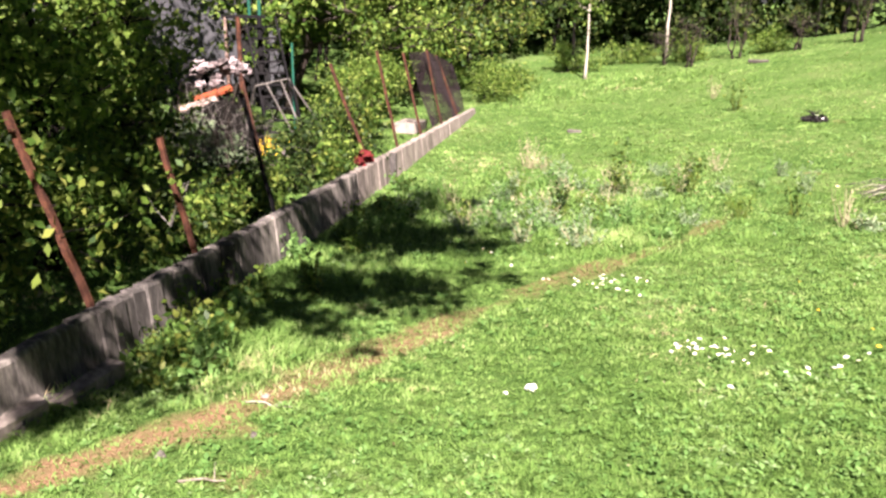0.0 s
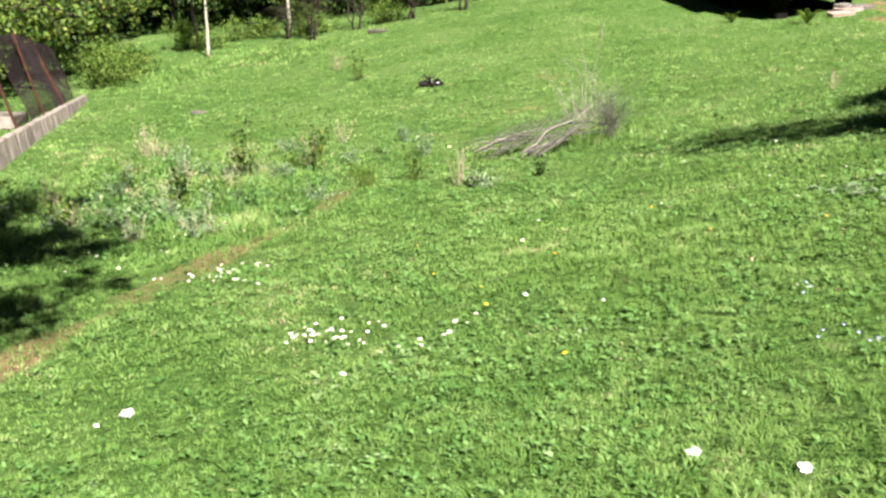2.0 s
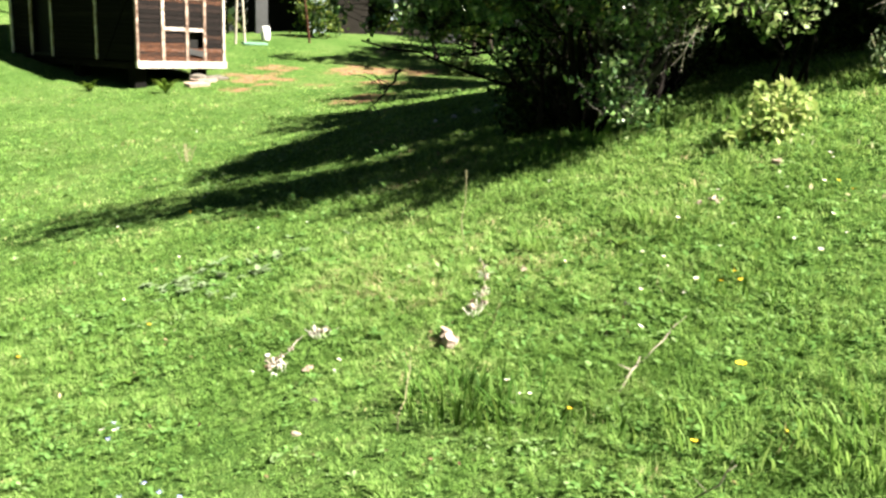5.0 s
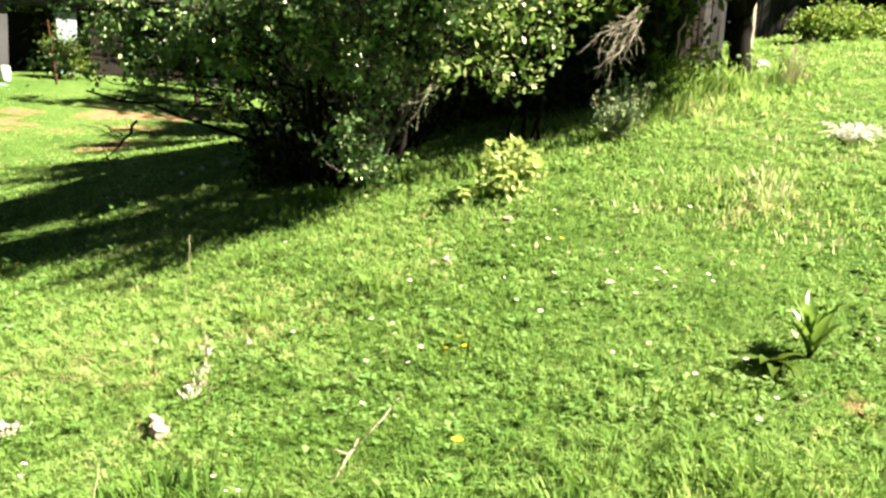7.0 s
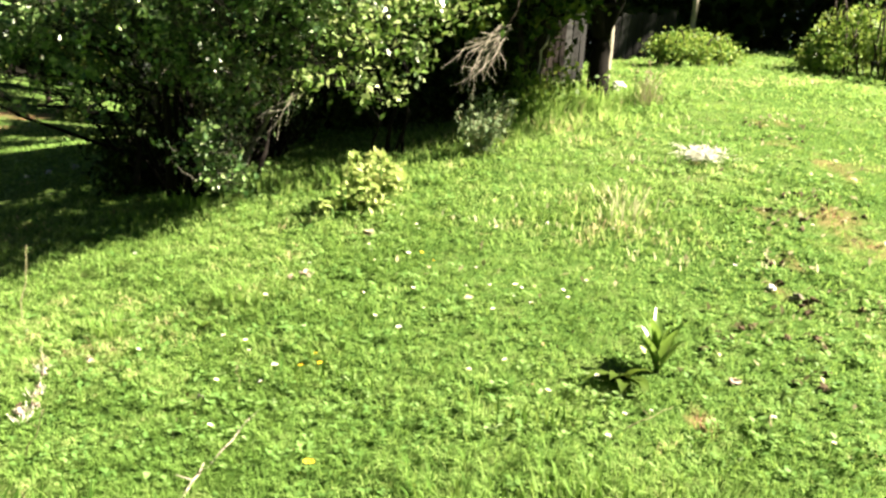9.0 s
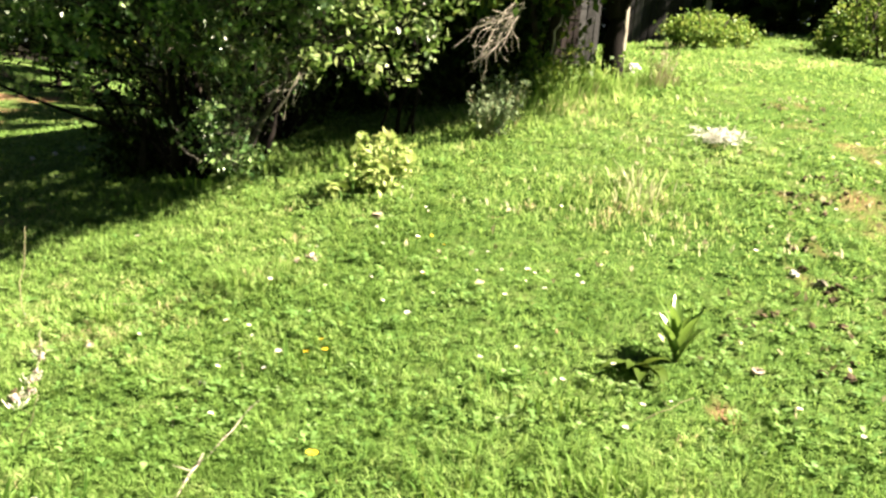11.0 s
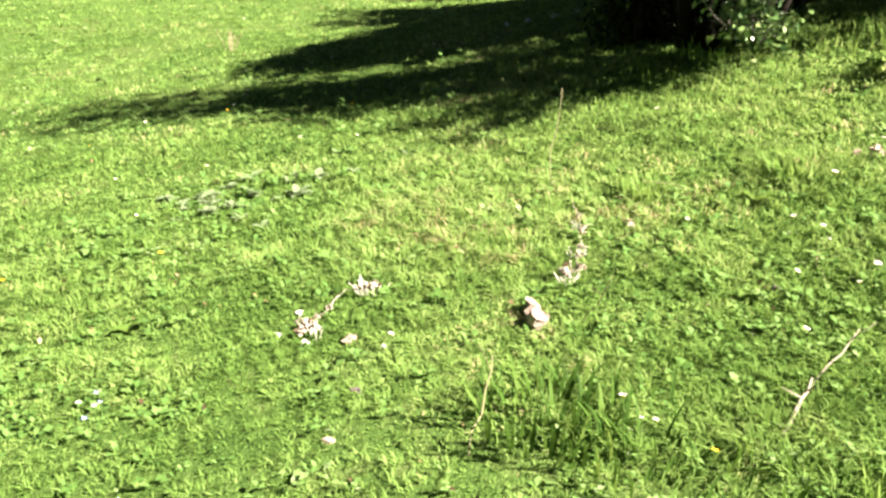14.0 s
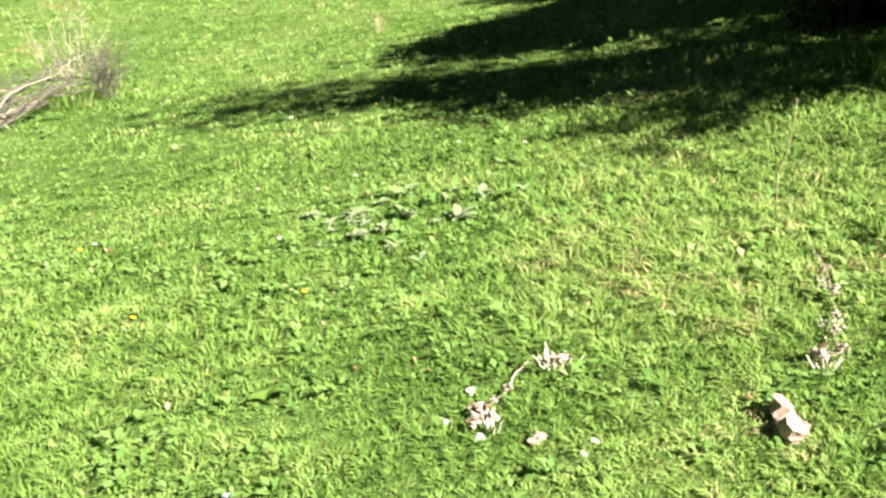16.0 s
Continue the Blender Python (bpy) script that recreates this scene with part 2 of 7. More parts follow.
M_LEAF_GREY = leafy("grey_herb", [(0.0, (0.075, 0.130, 0.055)), (1.0, (0.20, 0.26, 0.15))], 0.25, 0.2, 0.7)
M_LEAF_DOCK = leafy("dock_leaf", [(0.0, (0.05, 0.12, 0.02)), (1.0, (0.12, 0.20, 0.04))], 0.35, 0.6, 0.3)
# palest stop gives some spray leaves the brightness of sun glints
M_LEAF_SPRAY = leafy("fresh_spray_leaf", [(0.0, (0.045, 0.10, 0.02)), (0.5, (0.13, 0.22, 0.05)), (1.0, (0.36, 0.43, 0.20))], 0.25, 0.5, 0.35)
# bluish stops and palest leaves put sky sheen and glints into the colour
M_LEAF_BUSH = leafy("bush_leaf_sheen", [(0.0, (0.014, 0.045, 0.012)), (0.45, (0.055, 0.122, 0.032)), (0.85, (0.160, 0.255, 0.085)), (1.0, (0.32, 0.40, 0.20))], 0.12, 0.5, 0.34)
M_TUSSOCK = leafy("tussock_blade", [(0.0, (0.030, 0.075, 0.012)), (0.7, (0.062, 0.130, 0.022)), (1.0, (0.12, 0.19, 0.045))], 0.35, 0.08, 0.6)
M_PETAL = leafy("white_petal", [(0.0, (0.72, 0.72, 0.74)), (1.0, (0.82, 0.81, 0.82))], 0.3, 0.2, 0.6)
M_YELLOW = leafy("yellow_petal", [(0.0, (0.75, 0.48, 0.02)), (1.0, (0.85, 0.62, 0.04))], 0.2, 0.2, 0.6)
M_BARK = surface("bark", [(0.25, (0.014, 0.011, 0.009)), (0.6, (0.040, 0.032, 0.026)), (0.85, (0.11, 0.095, 0.08))], 6, 45, 0.95, 0.8, (1, 1, 0.25))
# darker copy of bark: shade inside bush, hedge and thicket put into colour
M_BARK_DARK_SHADED = surface("dark_shaded_bark", [(0.25, (0.003, 0.0025, 0.002)), (0.6, (0.007, 0.0055, 0.0045)), (0.9, (0.032, 0.027, 0.023))], 6, 45, 0.95, 0.8, (1, 1, 0.25))
M_BARK_PALE = surface("pale_bark", [(0.25, (0.16, 0.14, 0.11)), (0.6, (0.36, 0.33, 0.28)), (0.85, (0.52, 0.49, 0.43))], 6, 40, 0.9, 0.5, (1, 1, 0.3))
M_STICK = surface("bleached_stick", [(0.25, (0.14, 0.122, 0.10)), (0.6, (0.31, 0.28, 0.24)), (0.85, (0.50, 0.47, 0.42))], 5, 40, 0.95, 0.4)
M_CLOD = surface("dark_clod", [(0.25, (0.04, 0.029, 0.018)), (0.6, (0.095, 0.07, 0.045)), (0.9, (0.18, 0.14, 0.09))], 20, 120, 0.95, 0.5)
M_HUSK = surface("bleached_husk", [(0.25, (0.26, 0.22, 0.19)), (0.55, (0.50, 0.46, 0.42)), (0.85, (0.70, 0.67, 0.63))], 30, 160, 0.95, 0.6)
M_TWIG = surface("dead_twig", [(0.25, (0.035, 0.031, 0.028)), (0.6, (0.10, 0.092, 0.084)), (0.85, (0.22, 0.205, 0.19))], 5, 40, 0.95, 0.4)
# weathered stains and streaks, with tree shade darkened into the same colour
M_CONCRETE = surface("old_shaded_concrete", [(0.3, (0.016, 0.015, 0.014)), (0.5, (0.055, 0.051, 0.048)), (0.64, (0.14, 0.128, 0.115)), (0.82, (0.34, 0.31, 0.275))], 3.5, 26, 0.95, 0.6, (1.0, 1.0, 0.3), 0, 0.2)
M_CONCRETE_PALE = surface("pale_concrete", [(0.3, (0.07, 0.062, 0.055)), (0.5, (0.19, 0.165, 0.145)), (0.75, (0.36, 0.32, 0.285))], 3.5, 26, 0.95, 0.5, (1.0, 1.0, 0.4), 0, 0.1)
M_RUST = surface("rusty_steel", [(0.3, (0.012, 0.007, 0.006)), (0.5, (0.042, 0.018, 0.012)), (0.68, (0.10, 0.040, 0.022)), (0.85, (0.20, 0.13, 0.10))], 9, 60, 0.9, 0.5, None, 0.0, 0.1)
M_DARKSTEEL = surface("dark_steel", [(0.3, (0.004, 0.004, 0.005)), (0.8, (0.016, 0.015, 0.015))], 5, 50, 0.85, 0.2, None, 0.0, 0.2, 0.05)
M_GREENSTEEL = plain("green_paint", (0.012, 0.075, 0.05), 0.6)
M_WHITEPAINT = surface("flaking_white_paint", [(0.32, (0.06, 0.035, 0.025)), (0.48, (0.24, 0.18, 0.15)), (0.60, (0.45, 0.41, 0.38)), (0.85, (0.66, 0.64, 0.61))], 6, 45, 0.8, 0.4)
M_PLANK = surface("weathered_plank", [(0.2, (0.006, 0.005, 0.005)), (0.45, (0.012, 0.009, 0.009)), (0.62, (0.030, 0.018, 0.014)), (0.76, (0.095, 0.038, 0.020)), (0.86, (0.12, 0.10, 0.095)), (0.97, (0.26, 0.22, 0.20))], 3.2, 34, 0.9, 0.8, (1.2, 1.2, 9.0), 0, 0.62)
# shade of the shed's long side, underfloor and hut put into plank colour
M_PLANKSHADE = surface("shaded_plank", [(0.2, (0.0015, 0.0015, 0.0015)), (0.6, (0.004, 0.003, 0.003)), (0.9, (0.030, 0.024, 0.021))], 1.6, 22, 0.9, 0.5, (0.4, 0.4, 6.0), 0, 0.3)
M_PLANKBROWN = surface("brown_plank", [(0.2, (0.005, 0.0036, 0.0034)), (0.55, (0.012, 0.0085, 0.0078)), (0.85, (0.026, 0.020, 0.019))], 2, 25, 0.92, 0.5, (6.0, 6.0, 0.4), 0, 0.4)
M_PLANKGREY = surface("grey_plank", [(0.2, (0.010, 0.010, 0.010)), (0.5, (0.022, 0.022, 0.023)), (0.85, (0.052, 0.052, 0.054))], 2, 25, 0.92, 0.5, (6.0, 6.0, 0.4), 0, 0.4)
M_STONE = surface("field_stone", [(0.25, (0.04, 0.034, 0.03)), (0.5, (0.105, 0.095, 0.084)), (0.8, (0.25, 0.23, 0.21))], 9, 70, 0.92, 0.6)
M_PINKSTONE = surface("broken_tile", [(0.25, (0.17, 0.12, 0.10)), (0.5, (0.33, 0.26, 0.225)), (0.8, (0.55, 0.48, 0.43))], 12, 80, 0.9, 0.5)
M_ASH = surface("ash_and_char", [(0.4, (0.008, 0.007, 0.007)), (0.7, (0.03, 0.028, 0.026)), (0.85, (0.30, 0.29, 0.28))], 9, 40, 0.95, 0.6)
M_PAPER = plain("white_litter", (0.62, 0.62, 0.63), 0.7)
M_BAG = surface("woven_sack", [(0.3, (0.03, 0.025, 0.025)), (0.5, (0.15, 0.12, 0.12)), (0.75, (0.38, 0.34, 0.35))], 9, 60, 0.9, 0.9)
M_RED = plain("faded_red", (0.09, 0.012, 0.012), 0.8)
M_ORANGE = plain("orange_board", (0.24, 0.06, 0.025), 0.8)
M_PLASTER = surface("grey_render", [(0.2, (0.03, 0.031, 0.035)), (0.8, (0.08, 0.082, 0.088))], 1.5, 30, 0.95, 0.3)
M_BRICK = surface("brick_wall", [(0.2, (0.008, 0.007, 0.006)), (0.8, (0.022, 0.019, 0.017))], 3, 40, 0.95, 0.4)
M_DARK = plain("unlit_interior", (0.012, 0.012, 0.012), 0.9)
M_BLUE = plain("pale_blue_paint", (0.26, 0.31, 0.36), 0.6)
M_TEAL = plain("pale_green_board", (0.14, 0.27, 0.20), 0.7)
M_NET = surface("rusty_mesh_wire", [(0.3, (0.010, 0.008, 0.009)), (0.8, (0.035, 0.026, 0.027))], 8, 60, 0.7, 0.2, None, 0.4)
M_ROOF = surface("roof_sheet", [(0.3, (0.04, 0.035, 0.032)), (0.8, (0.10, 0.088, 0.08))], 2, 30, 0.8, 0.3)


# ================= mesh helpers =================
class Soup:
    """Vertices and faces of one mesh, gathered piece by piece."""

    def __init__(self):
        self.v, self.f = [], []

    def add(self, verts, faces):
        n = len(self.v)
        self.v += [tuple(p) for p in verts]
        self.f += [tuple(i + n for i in face) for face in faces]
        return self

    def tube(self, pts, radii, sides=6, cap=True):
        pts = [Vector(p) for p in pts]
        rings = []
        for k, p in enumerate(pts):
            d = (pts[min(k + 1, len(pts) - 1)] - pts[max(k - 1, 0)])
            d = d.normalized() if d.length > 1e-9 else Vector((0, 0, 1))
            a = d.cross(Vector((0.31, 0.17, 0.93))).normalized()
            if a.length < 0.1:
                a = d.cross(Vector((1, 0, 0))).normalized()
            b = d.cross(a)
            rings.append([p + (a * math.cos(6.2832 * s / sides) + b * math.sin(6.2832 * s / sides)) * radii[k] for s in range(sides)])
        faces = [(k * sides + s, k * sides + (s + 1) % sides, (k + 1) * sides + (s + 1) % sides, (k + 1) * sides + s)
                 for k in range(len(pts) - 1) for s in range(sides)]
        if cap:
            faces += [tuple(reversed(range(sides))), tuple(range((len(pts) - 1) * sides, len(pts) * sides))]
        return self.add([p for ring in rings for p in ring], faces)

    def box(self, m, sx, sy, sz, bevel=0.0, wob=0.0, rnd=random):
        """A box with cut-off long edges: m is its centre's pose."""
        b = min(bevel, sx / 3, sy / 3, sz / 3)
        if b <= 0:
            ring = [(-1, -1), (1, -1), (1, 1), (-1, 1)]
            pts = [(x * sx / 2, y * sy / 2, z * sz / 2) for z in (-1, 1) for x, y in ring]
            n = 4
        else:
            hx, hy = sx / 2, sy / 2
            ring = [(-hx + b, -hy), (hx - b, -hy), (hx, -hy + b), (hx, hy - b), (hx - b, hy), (-hx + b, hy), (-hx, hy - b), (-hx, -hy + b)]
            pts = [(x, y, z) for z in (-sz / 2, sz / 2) for x, y in ring]
            n = 8
        if wob:
            pts = [(x + rnd.uniform(-wob, wob), y + rnd.uniform(-wob, wob), z + rnd.uniform(-wob, wob)) for x, y, z in pts]
        faces = [(i, (i + 1) % n, n + (i + 1) % n, n + i) for i in range(n)] + [tuple(reversed(range(n))), tuple(range(n, 2 * n))]
        return self.add([m @ Vector(p) for p in pts], faces)

    def lump(self, m, rx, ry, rz, seed=0, rings=5, sides=8, rug=0.25):
        """A knobbly stone or clod."""
        r = random.Random(seed)
        pts = [m @ Vector((0, 0, -rz))]
        for k in range(1, rings):
            a = math.pi * k / rings - math.pi / 2
            for s in range(sides):
                b = 6.2832 * s / sides
                q = 1 + r.uniform(-rug, rug)
                pts.append(m @ Vector((rx * math.cos(a) * math.cos(b) * q, ry * math.cos(a) * math.sin(b) * q, rz * math.sin(a) * q)))
        pts.append(m @ Vector((0, 0, rz)))
        faces = [(0, 1 + (s + 1) % sides, 1 + s) for s in range(sides)]
        for k in range(rings - 2):
            o = 1 + k * sides
            faces += [(o + s, o + (s + 1) % sides, o + sides + (s + 1) % sides, o + sides + s) for s in range(sides)]
        o = 1 + (rings - 2) * sides
        faces += [(o + s, o + (s + 1) % sides, len(pts) - 1) for s in range(sides)]
        return self.add(pts, faces)

    def mesh(self, name, material, smooth=False):
        me = bpy.data.meshes.new(name)
        me.from_pydata(self.v, [], self.f)
        me.materials.append(material)
        if smooth:
            me.shade_smooth()
        return me


def part(name, soup, material, parent, label="", smooth=False):
    """One mesh object under a thing or under a part; its vertices are in the parent's space."""
    ob = new(name, soup.mesh(name, material, smooth))
    ob.parent = parent
    return tagged(ob, label) if label else ob


def thing(name, m, label, category, group="", kind=""):
    ob = new(name)
    ob.empty_display_size = 0.1
    ob.matrix_world = m
    return tagged(ob, label, category, group, kind)


def whole(name, soup, material, m, label, category, group="", kind="", smooth=False):
    ob = new(name, soup.mesh(name, material, smooth))
    ob.matrix_world = m
    return tagged(ob, label, category, group, kind)


def fast_mesh(name, verts, quads, material, tris=False):
    """A mesh from arrays, for what has very many pieces."""
    me = bpy.data.meshes.new(name)
    k = quads.shape[1]
    me.vertices.add(len(verts))
    me.vertices.foreach_set("co", verts.astype(np.float32).ravel())
    me.loops.add(quads.size)
    me.loops.foreach_set("vertex_index", quads.astype(np.int32).ravel())
    me.polygons.add(len(quads))
    me.polygons.foreach_set("loop_start", np.arange(0, quads.size, k, dtype=np.int32))
    me.polygons.foreach_set("loop_total", np.full(len(quads), k, dtype=np.int32))
    me.materials.append(material)
    me.update(calc_edges=True)
    return me


def leaf_arrays(rs, centres, size, spread=0.4, up=0.35, slim=0.55):
    """Folded four-cornered leaves at the centres, turned every way."""
    n = len(centres)
    ax = rs.normal(size=(n, 3))
    ax[:, 2] -= 0.25
    ax /= np.linalg.norm(ax, axis=1, keepdims=True)
    nr = rs.normal(size=(n, 3)) + np.array([0, 0, up * 3])
    sd = np.cross(ax, nr)
    sd /= np.linalg.norm(sd, axis=1, keepdims=True) + 1e-9
    nr = np.cross(sd, ax)
    s = size * rs.uniform(1 - spread, 1 + spread, size=(n, 1))
    tip, side, fold = ax * s * 0.5, sd * s * slim * 0.5, nr * s * 0.10
    v = np.stack([centres - tip, centres + side + fold, centres + tip, centres - side + fold], 1).reshape(-1, 3)
    return v, np.arange(4 * n).reshape(-1, 4)


# ================= ground =================
def spaced(lo, hi, fine_lo, fine_hi, step):
    """Grid lines: even in the middle, wider and wider towards the far edges."""
    mid = list(np.arange(fine_lo, fine_hi + step / 2, step))
    out, s = [], step
    x = fine_lo
    while x > lo:
        s *= 1.16
        x -= s
        out.append(x)
    left, s, x, right = out[::-1], step, fine_hi, []
    while x < hi:
        s *= 1.16
        x += s
        right.append(x)
    return np.array(left + mid + right)


def build_ground():
    xs, ys = spaced(-900, 900, -15, 16, 0.16), spaced(-500, 1200, -4, 30, 0.16)
    X, Y = np.meshgrid(xs, ys)
    near = np.exp(-(np.hypot(X, Y - 8) / 40) ** 2)
    Z = land(X, Y) + rough(X, Y) * near
    nx, ny = len(xs), len(ys)
    i = np.arange(nx * ny).reshape(ny, nx)
    quads = np.stack([i[:-1, :-1], i[:-1, 1:], i[1:, 1:], i[1:, :-1]], -1).reshape(-1, 4)
    me = fast_mesh("ground", np.stack([X, Y, Z], -1).reshape(-1, 3), quads, M_GROUND)
    me.shade_smooth()
    at = me.attributes.new("soil", "FLOAT", "POINT")
    at.data.foreach_set("value", soil(X, Y).astype(np.float32).ravel())
    return tagged(new("ground", me), "sloping spring meadow of short green turf with a worn earth trail", "ground", kind="structure")


build_ground()

# ================= boundary wall with leaning posts =================
WALL_A, WALL_DIR = Vector((-3.75, -0.9, 0)), Vector((-0.4655, 0.885, 0))
WALL_IN = Vector((-0.885, -0.4655, 0))            # away from the meadow
WALL_LEN = 20.6
WALL_YAW = math.degrees(math.atan2(WALL_DIR.y, WALL_DIR.x))


def wall_top(s):
    """Height of the wall's top, s metres along it."""
    y = WALL_A.y + WALL_DIR.y * s
    return -0.17 - 0.055 * (y - 0.6)


def build_wall():
    wall = thing("boundary_wall", Matrix.Translation((0, 0, 0)), "low weathered concrete boundary wall, streaked grey with shade-darkened near bays, along the meadow's edge", "wall", kind="structure")
    r = random.Random(3)
    s, bays = 0.0, [3.1, 2.05, 1.55, 2.4, 2.2, 2.0, 2.3, 2.4, 2.6]
    for n, length in enumerate(bays):
        # each bay was cast against rough boards: a front of narrow upright board marks
        soup, k, w = Soup(), 0, 0.0
        while w < length - 0.02:
            bw = min(r.uniform(0.13, 0.24), length - w)
            s0, s1 = s + w + 0.004, s + w + bw
            a, b = WALL_A + WALL_DIR * s0, WALL_A + WALL_DIR * s1
            d = r.uniform(-0.012, 0.012)
            lean = 0.05
            ta, tb = wall_top(s0) + r.uniform(-0.012, 0.012), wall_top(s1) + r.uniform(-0.012, 0.012)
            za, zb = gz(a.x, a.y) - 0.3, gz(b.x, b.y) - 0.3
            fo, bk = WALL_IN * (d - lean), WALL_IN * 0.11
            v = [a + fo + Vector((0, 0, za)), b + fo + Vector((0, 0, zb)), b + bk + Vector((0, 0, zb)), a + bk + Vector((0, 0, za)),
                 a + WALL_IN * (d + 0.012) + Vector((0, 0, ta - 0.02)), b + WALL_IN * (d + 0.012) + Vector((0, 0, tb - 0.02)),
                 a + WALL_IN * (d + 0.03) + Vector((0, 0, ta)), b + WALL_IN * (d + 0.03) + Vector((0, 0, tb)),
                 b + bk + Vector((0, 0, tb)), a + bk + Vector((0, 0, ta))]
            soup.add(v, [(0, 1, 5, 4), (4, 5, 7, 6), (6, 7, 8, 9), (9, 8, 2, 3), (1, 2, 8, 7, 5), (3, 0, 4, 6, 9)])
            w += bw
        # near bays take the shade-darkened concrete, sunlit far bays the pale one
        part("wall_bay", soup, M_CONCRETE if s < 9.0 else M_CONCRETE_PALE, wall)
        s += length + 0.012
    # a proud buttress strip at one joint
    for s, w in ((4.85, 0.09), (11.0, 0.12)):
        soup = Soup()
        c = WALL_A + WALL_DIR * s
        z0, z1 = gz(c.x, c.y) - 0.2, wall_top(s) + 0.015
        soup.box(Matrix.Translation((c.x - WALL_IN.x * 0.045, c.y - WALL_IN.y * 0.045, (z0 + z1) / 2)) @ pose(0, 0, 0, 0, 0, WALL_YAW), w, 0.10, z1 - z0, 0.015, 0.008, r)
        part("joint_strip", soup, M_CONCRETE, wall)
    return wall


build_wall()


def fence_post(s, height, lean_along, lean_in, material, width=0.038, label="leaning rusty steel angle post set in the low wall"):
    """An angle-iron post standing on the wall; leans in degrees."""
    c = WALL_A + WALL_DIR * s + WALL_IN * 0.08
    base = Matrix.Translation((c.x, c.y, wall_top(s) - 0.05)) @ pose(0, 0, 0, 0, 0, WALL_YAW) @ pose(0, 0, 0, -lean_in, lean_along, 0)
    t = 0.007
    soup = Soup()
    ring = [(0, 0), (width, 0), (width, t), (t, t), (t, width), (0, width)]
    n = len(ring)
    v, levels = [], 6
    r = random.Random(int(s * 100))
    for k in range(levels + 1):
        ox, oy = r.uniform(-0.006, 0.006), r.uniform(-0.006, 0.006)
        v += [(x + ox, y + oy, height * k / levels) for x, y in ring]
    f = [(k * n + i, k * n + (i + 1) % n, (k + 1) * n + (i + 1) % n, (k + 1) * n + i) for k in range(levels) for i in range(n)]
    f += [tuple(reversed(range(n))), tuple(range(levels * n, levels * n + n))]
    soup.add(v, f)
    return whole("fence_post", soup, material, base, label, "post", "posts along the wall")


# distance along the wall, length, lean along it (to its near end), lean away from the meadow
for s, h, la, li in ((3.05, 1.35, -3, 17), (4.55, 1.0, -2, 13), (10.1, 1.5, 2, 21), (12.0, 1.6, 0, 12), (14.0, 1.55, 2, 13), (16.2, 1.6, 0, 12), (18.4, 1.5, -2, 20)):
    fence_post(s, h, la, li, M_RUST)
fence_post(6.35, 1.25, 1, 14, M_DARKSTEEL, 0.034, "thin dark steel post leaning on the low wall")
for s0, s1, zs in ((9.9, 18.3, (0.35, 0.8, 1.3)), (2.95, 9.9, (0.5,))):
    for z in zs:
        soup = Soup()
        pts = []
        for k in range(25):
            s = s0 + (s1 - s0) * k / 24
            c = WALL_A + WALL_DIR * s + WALL_IN * (0.1 + 0.25 * z)
            pts.append((c.x, c.y, wall_top(s) + z - 0.05 * math.sin(math.pi * ((k * 5 / 24) % 1))))
        soup.tube(pts, [0.003] * 25, 4)
        whole("fence_wire", soup, M_NET, Matrix(), "thin rusty wire strung between the posts", "wire", "wires of the fence")


def mesh_panel():
    """Rusty chicken-wire panel leaning at the far end of the wall."""
    soup = Soup()
    s0, s1 = 15.4, 19.9
    h0, h1 = 1.45, 1.1
    n, rows = 74, 30
    def at(u, w):
        s = s0 + (s1 - s0) * u
        top = h0 + (h1 - h0) * max(0, u - 0.5) * 2
        z = top * w
        c = WALL_A + WALL_DIR * (s - 0.1 * z) + WALL_IN * (0.15 + 0.3 * z + 0.04 * math.sin(9 * u + 3 * w))
        return (c.x, c.y, wall_top(s) + z)
    for k in range(n + 1):
        soup.tube([at(k / n, 0), at(min(1, k / n + 0.01), 0.5), at(k / n, 1)], [0.005] * 3, 3, False)
    for j in range(rows + 1):
        soup.tube([at(q / 8, j / rows) for q in range(9)], [0.005] * 9, 3, False)
    return whole("mesh_panel", soup, M_NET, Matrix(), "dark rusty wire mesh panel fixed to the last leaning posts", "fence panel")


mesh_panel()


# ================= woody plants =================
def curve_to(r, a, b, bow, n=6, crook=0.035):
    """A crooked way from a to b that first climbs."""
    a, b = Vector(a), Vector(b)
    side = Vector((r.uniform(-1, 1), r.uniform(-1, 1), r.uniform(-0.3, 0.8))) * bow * (b - a).length
    out = []
    for k in range(n + 1):
        t = k / n
        p = a.lerp(b, t) + side * 4 * t * (1 - t) * 0.5
        if 0 < k < n:
            p += Vector((r.uniform(-1, 1), r.uniform(-1, 1), r.uniform(-1, 1))) * crook * (b - a).length
        out.append(p)
    return out


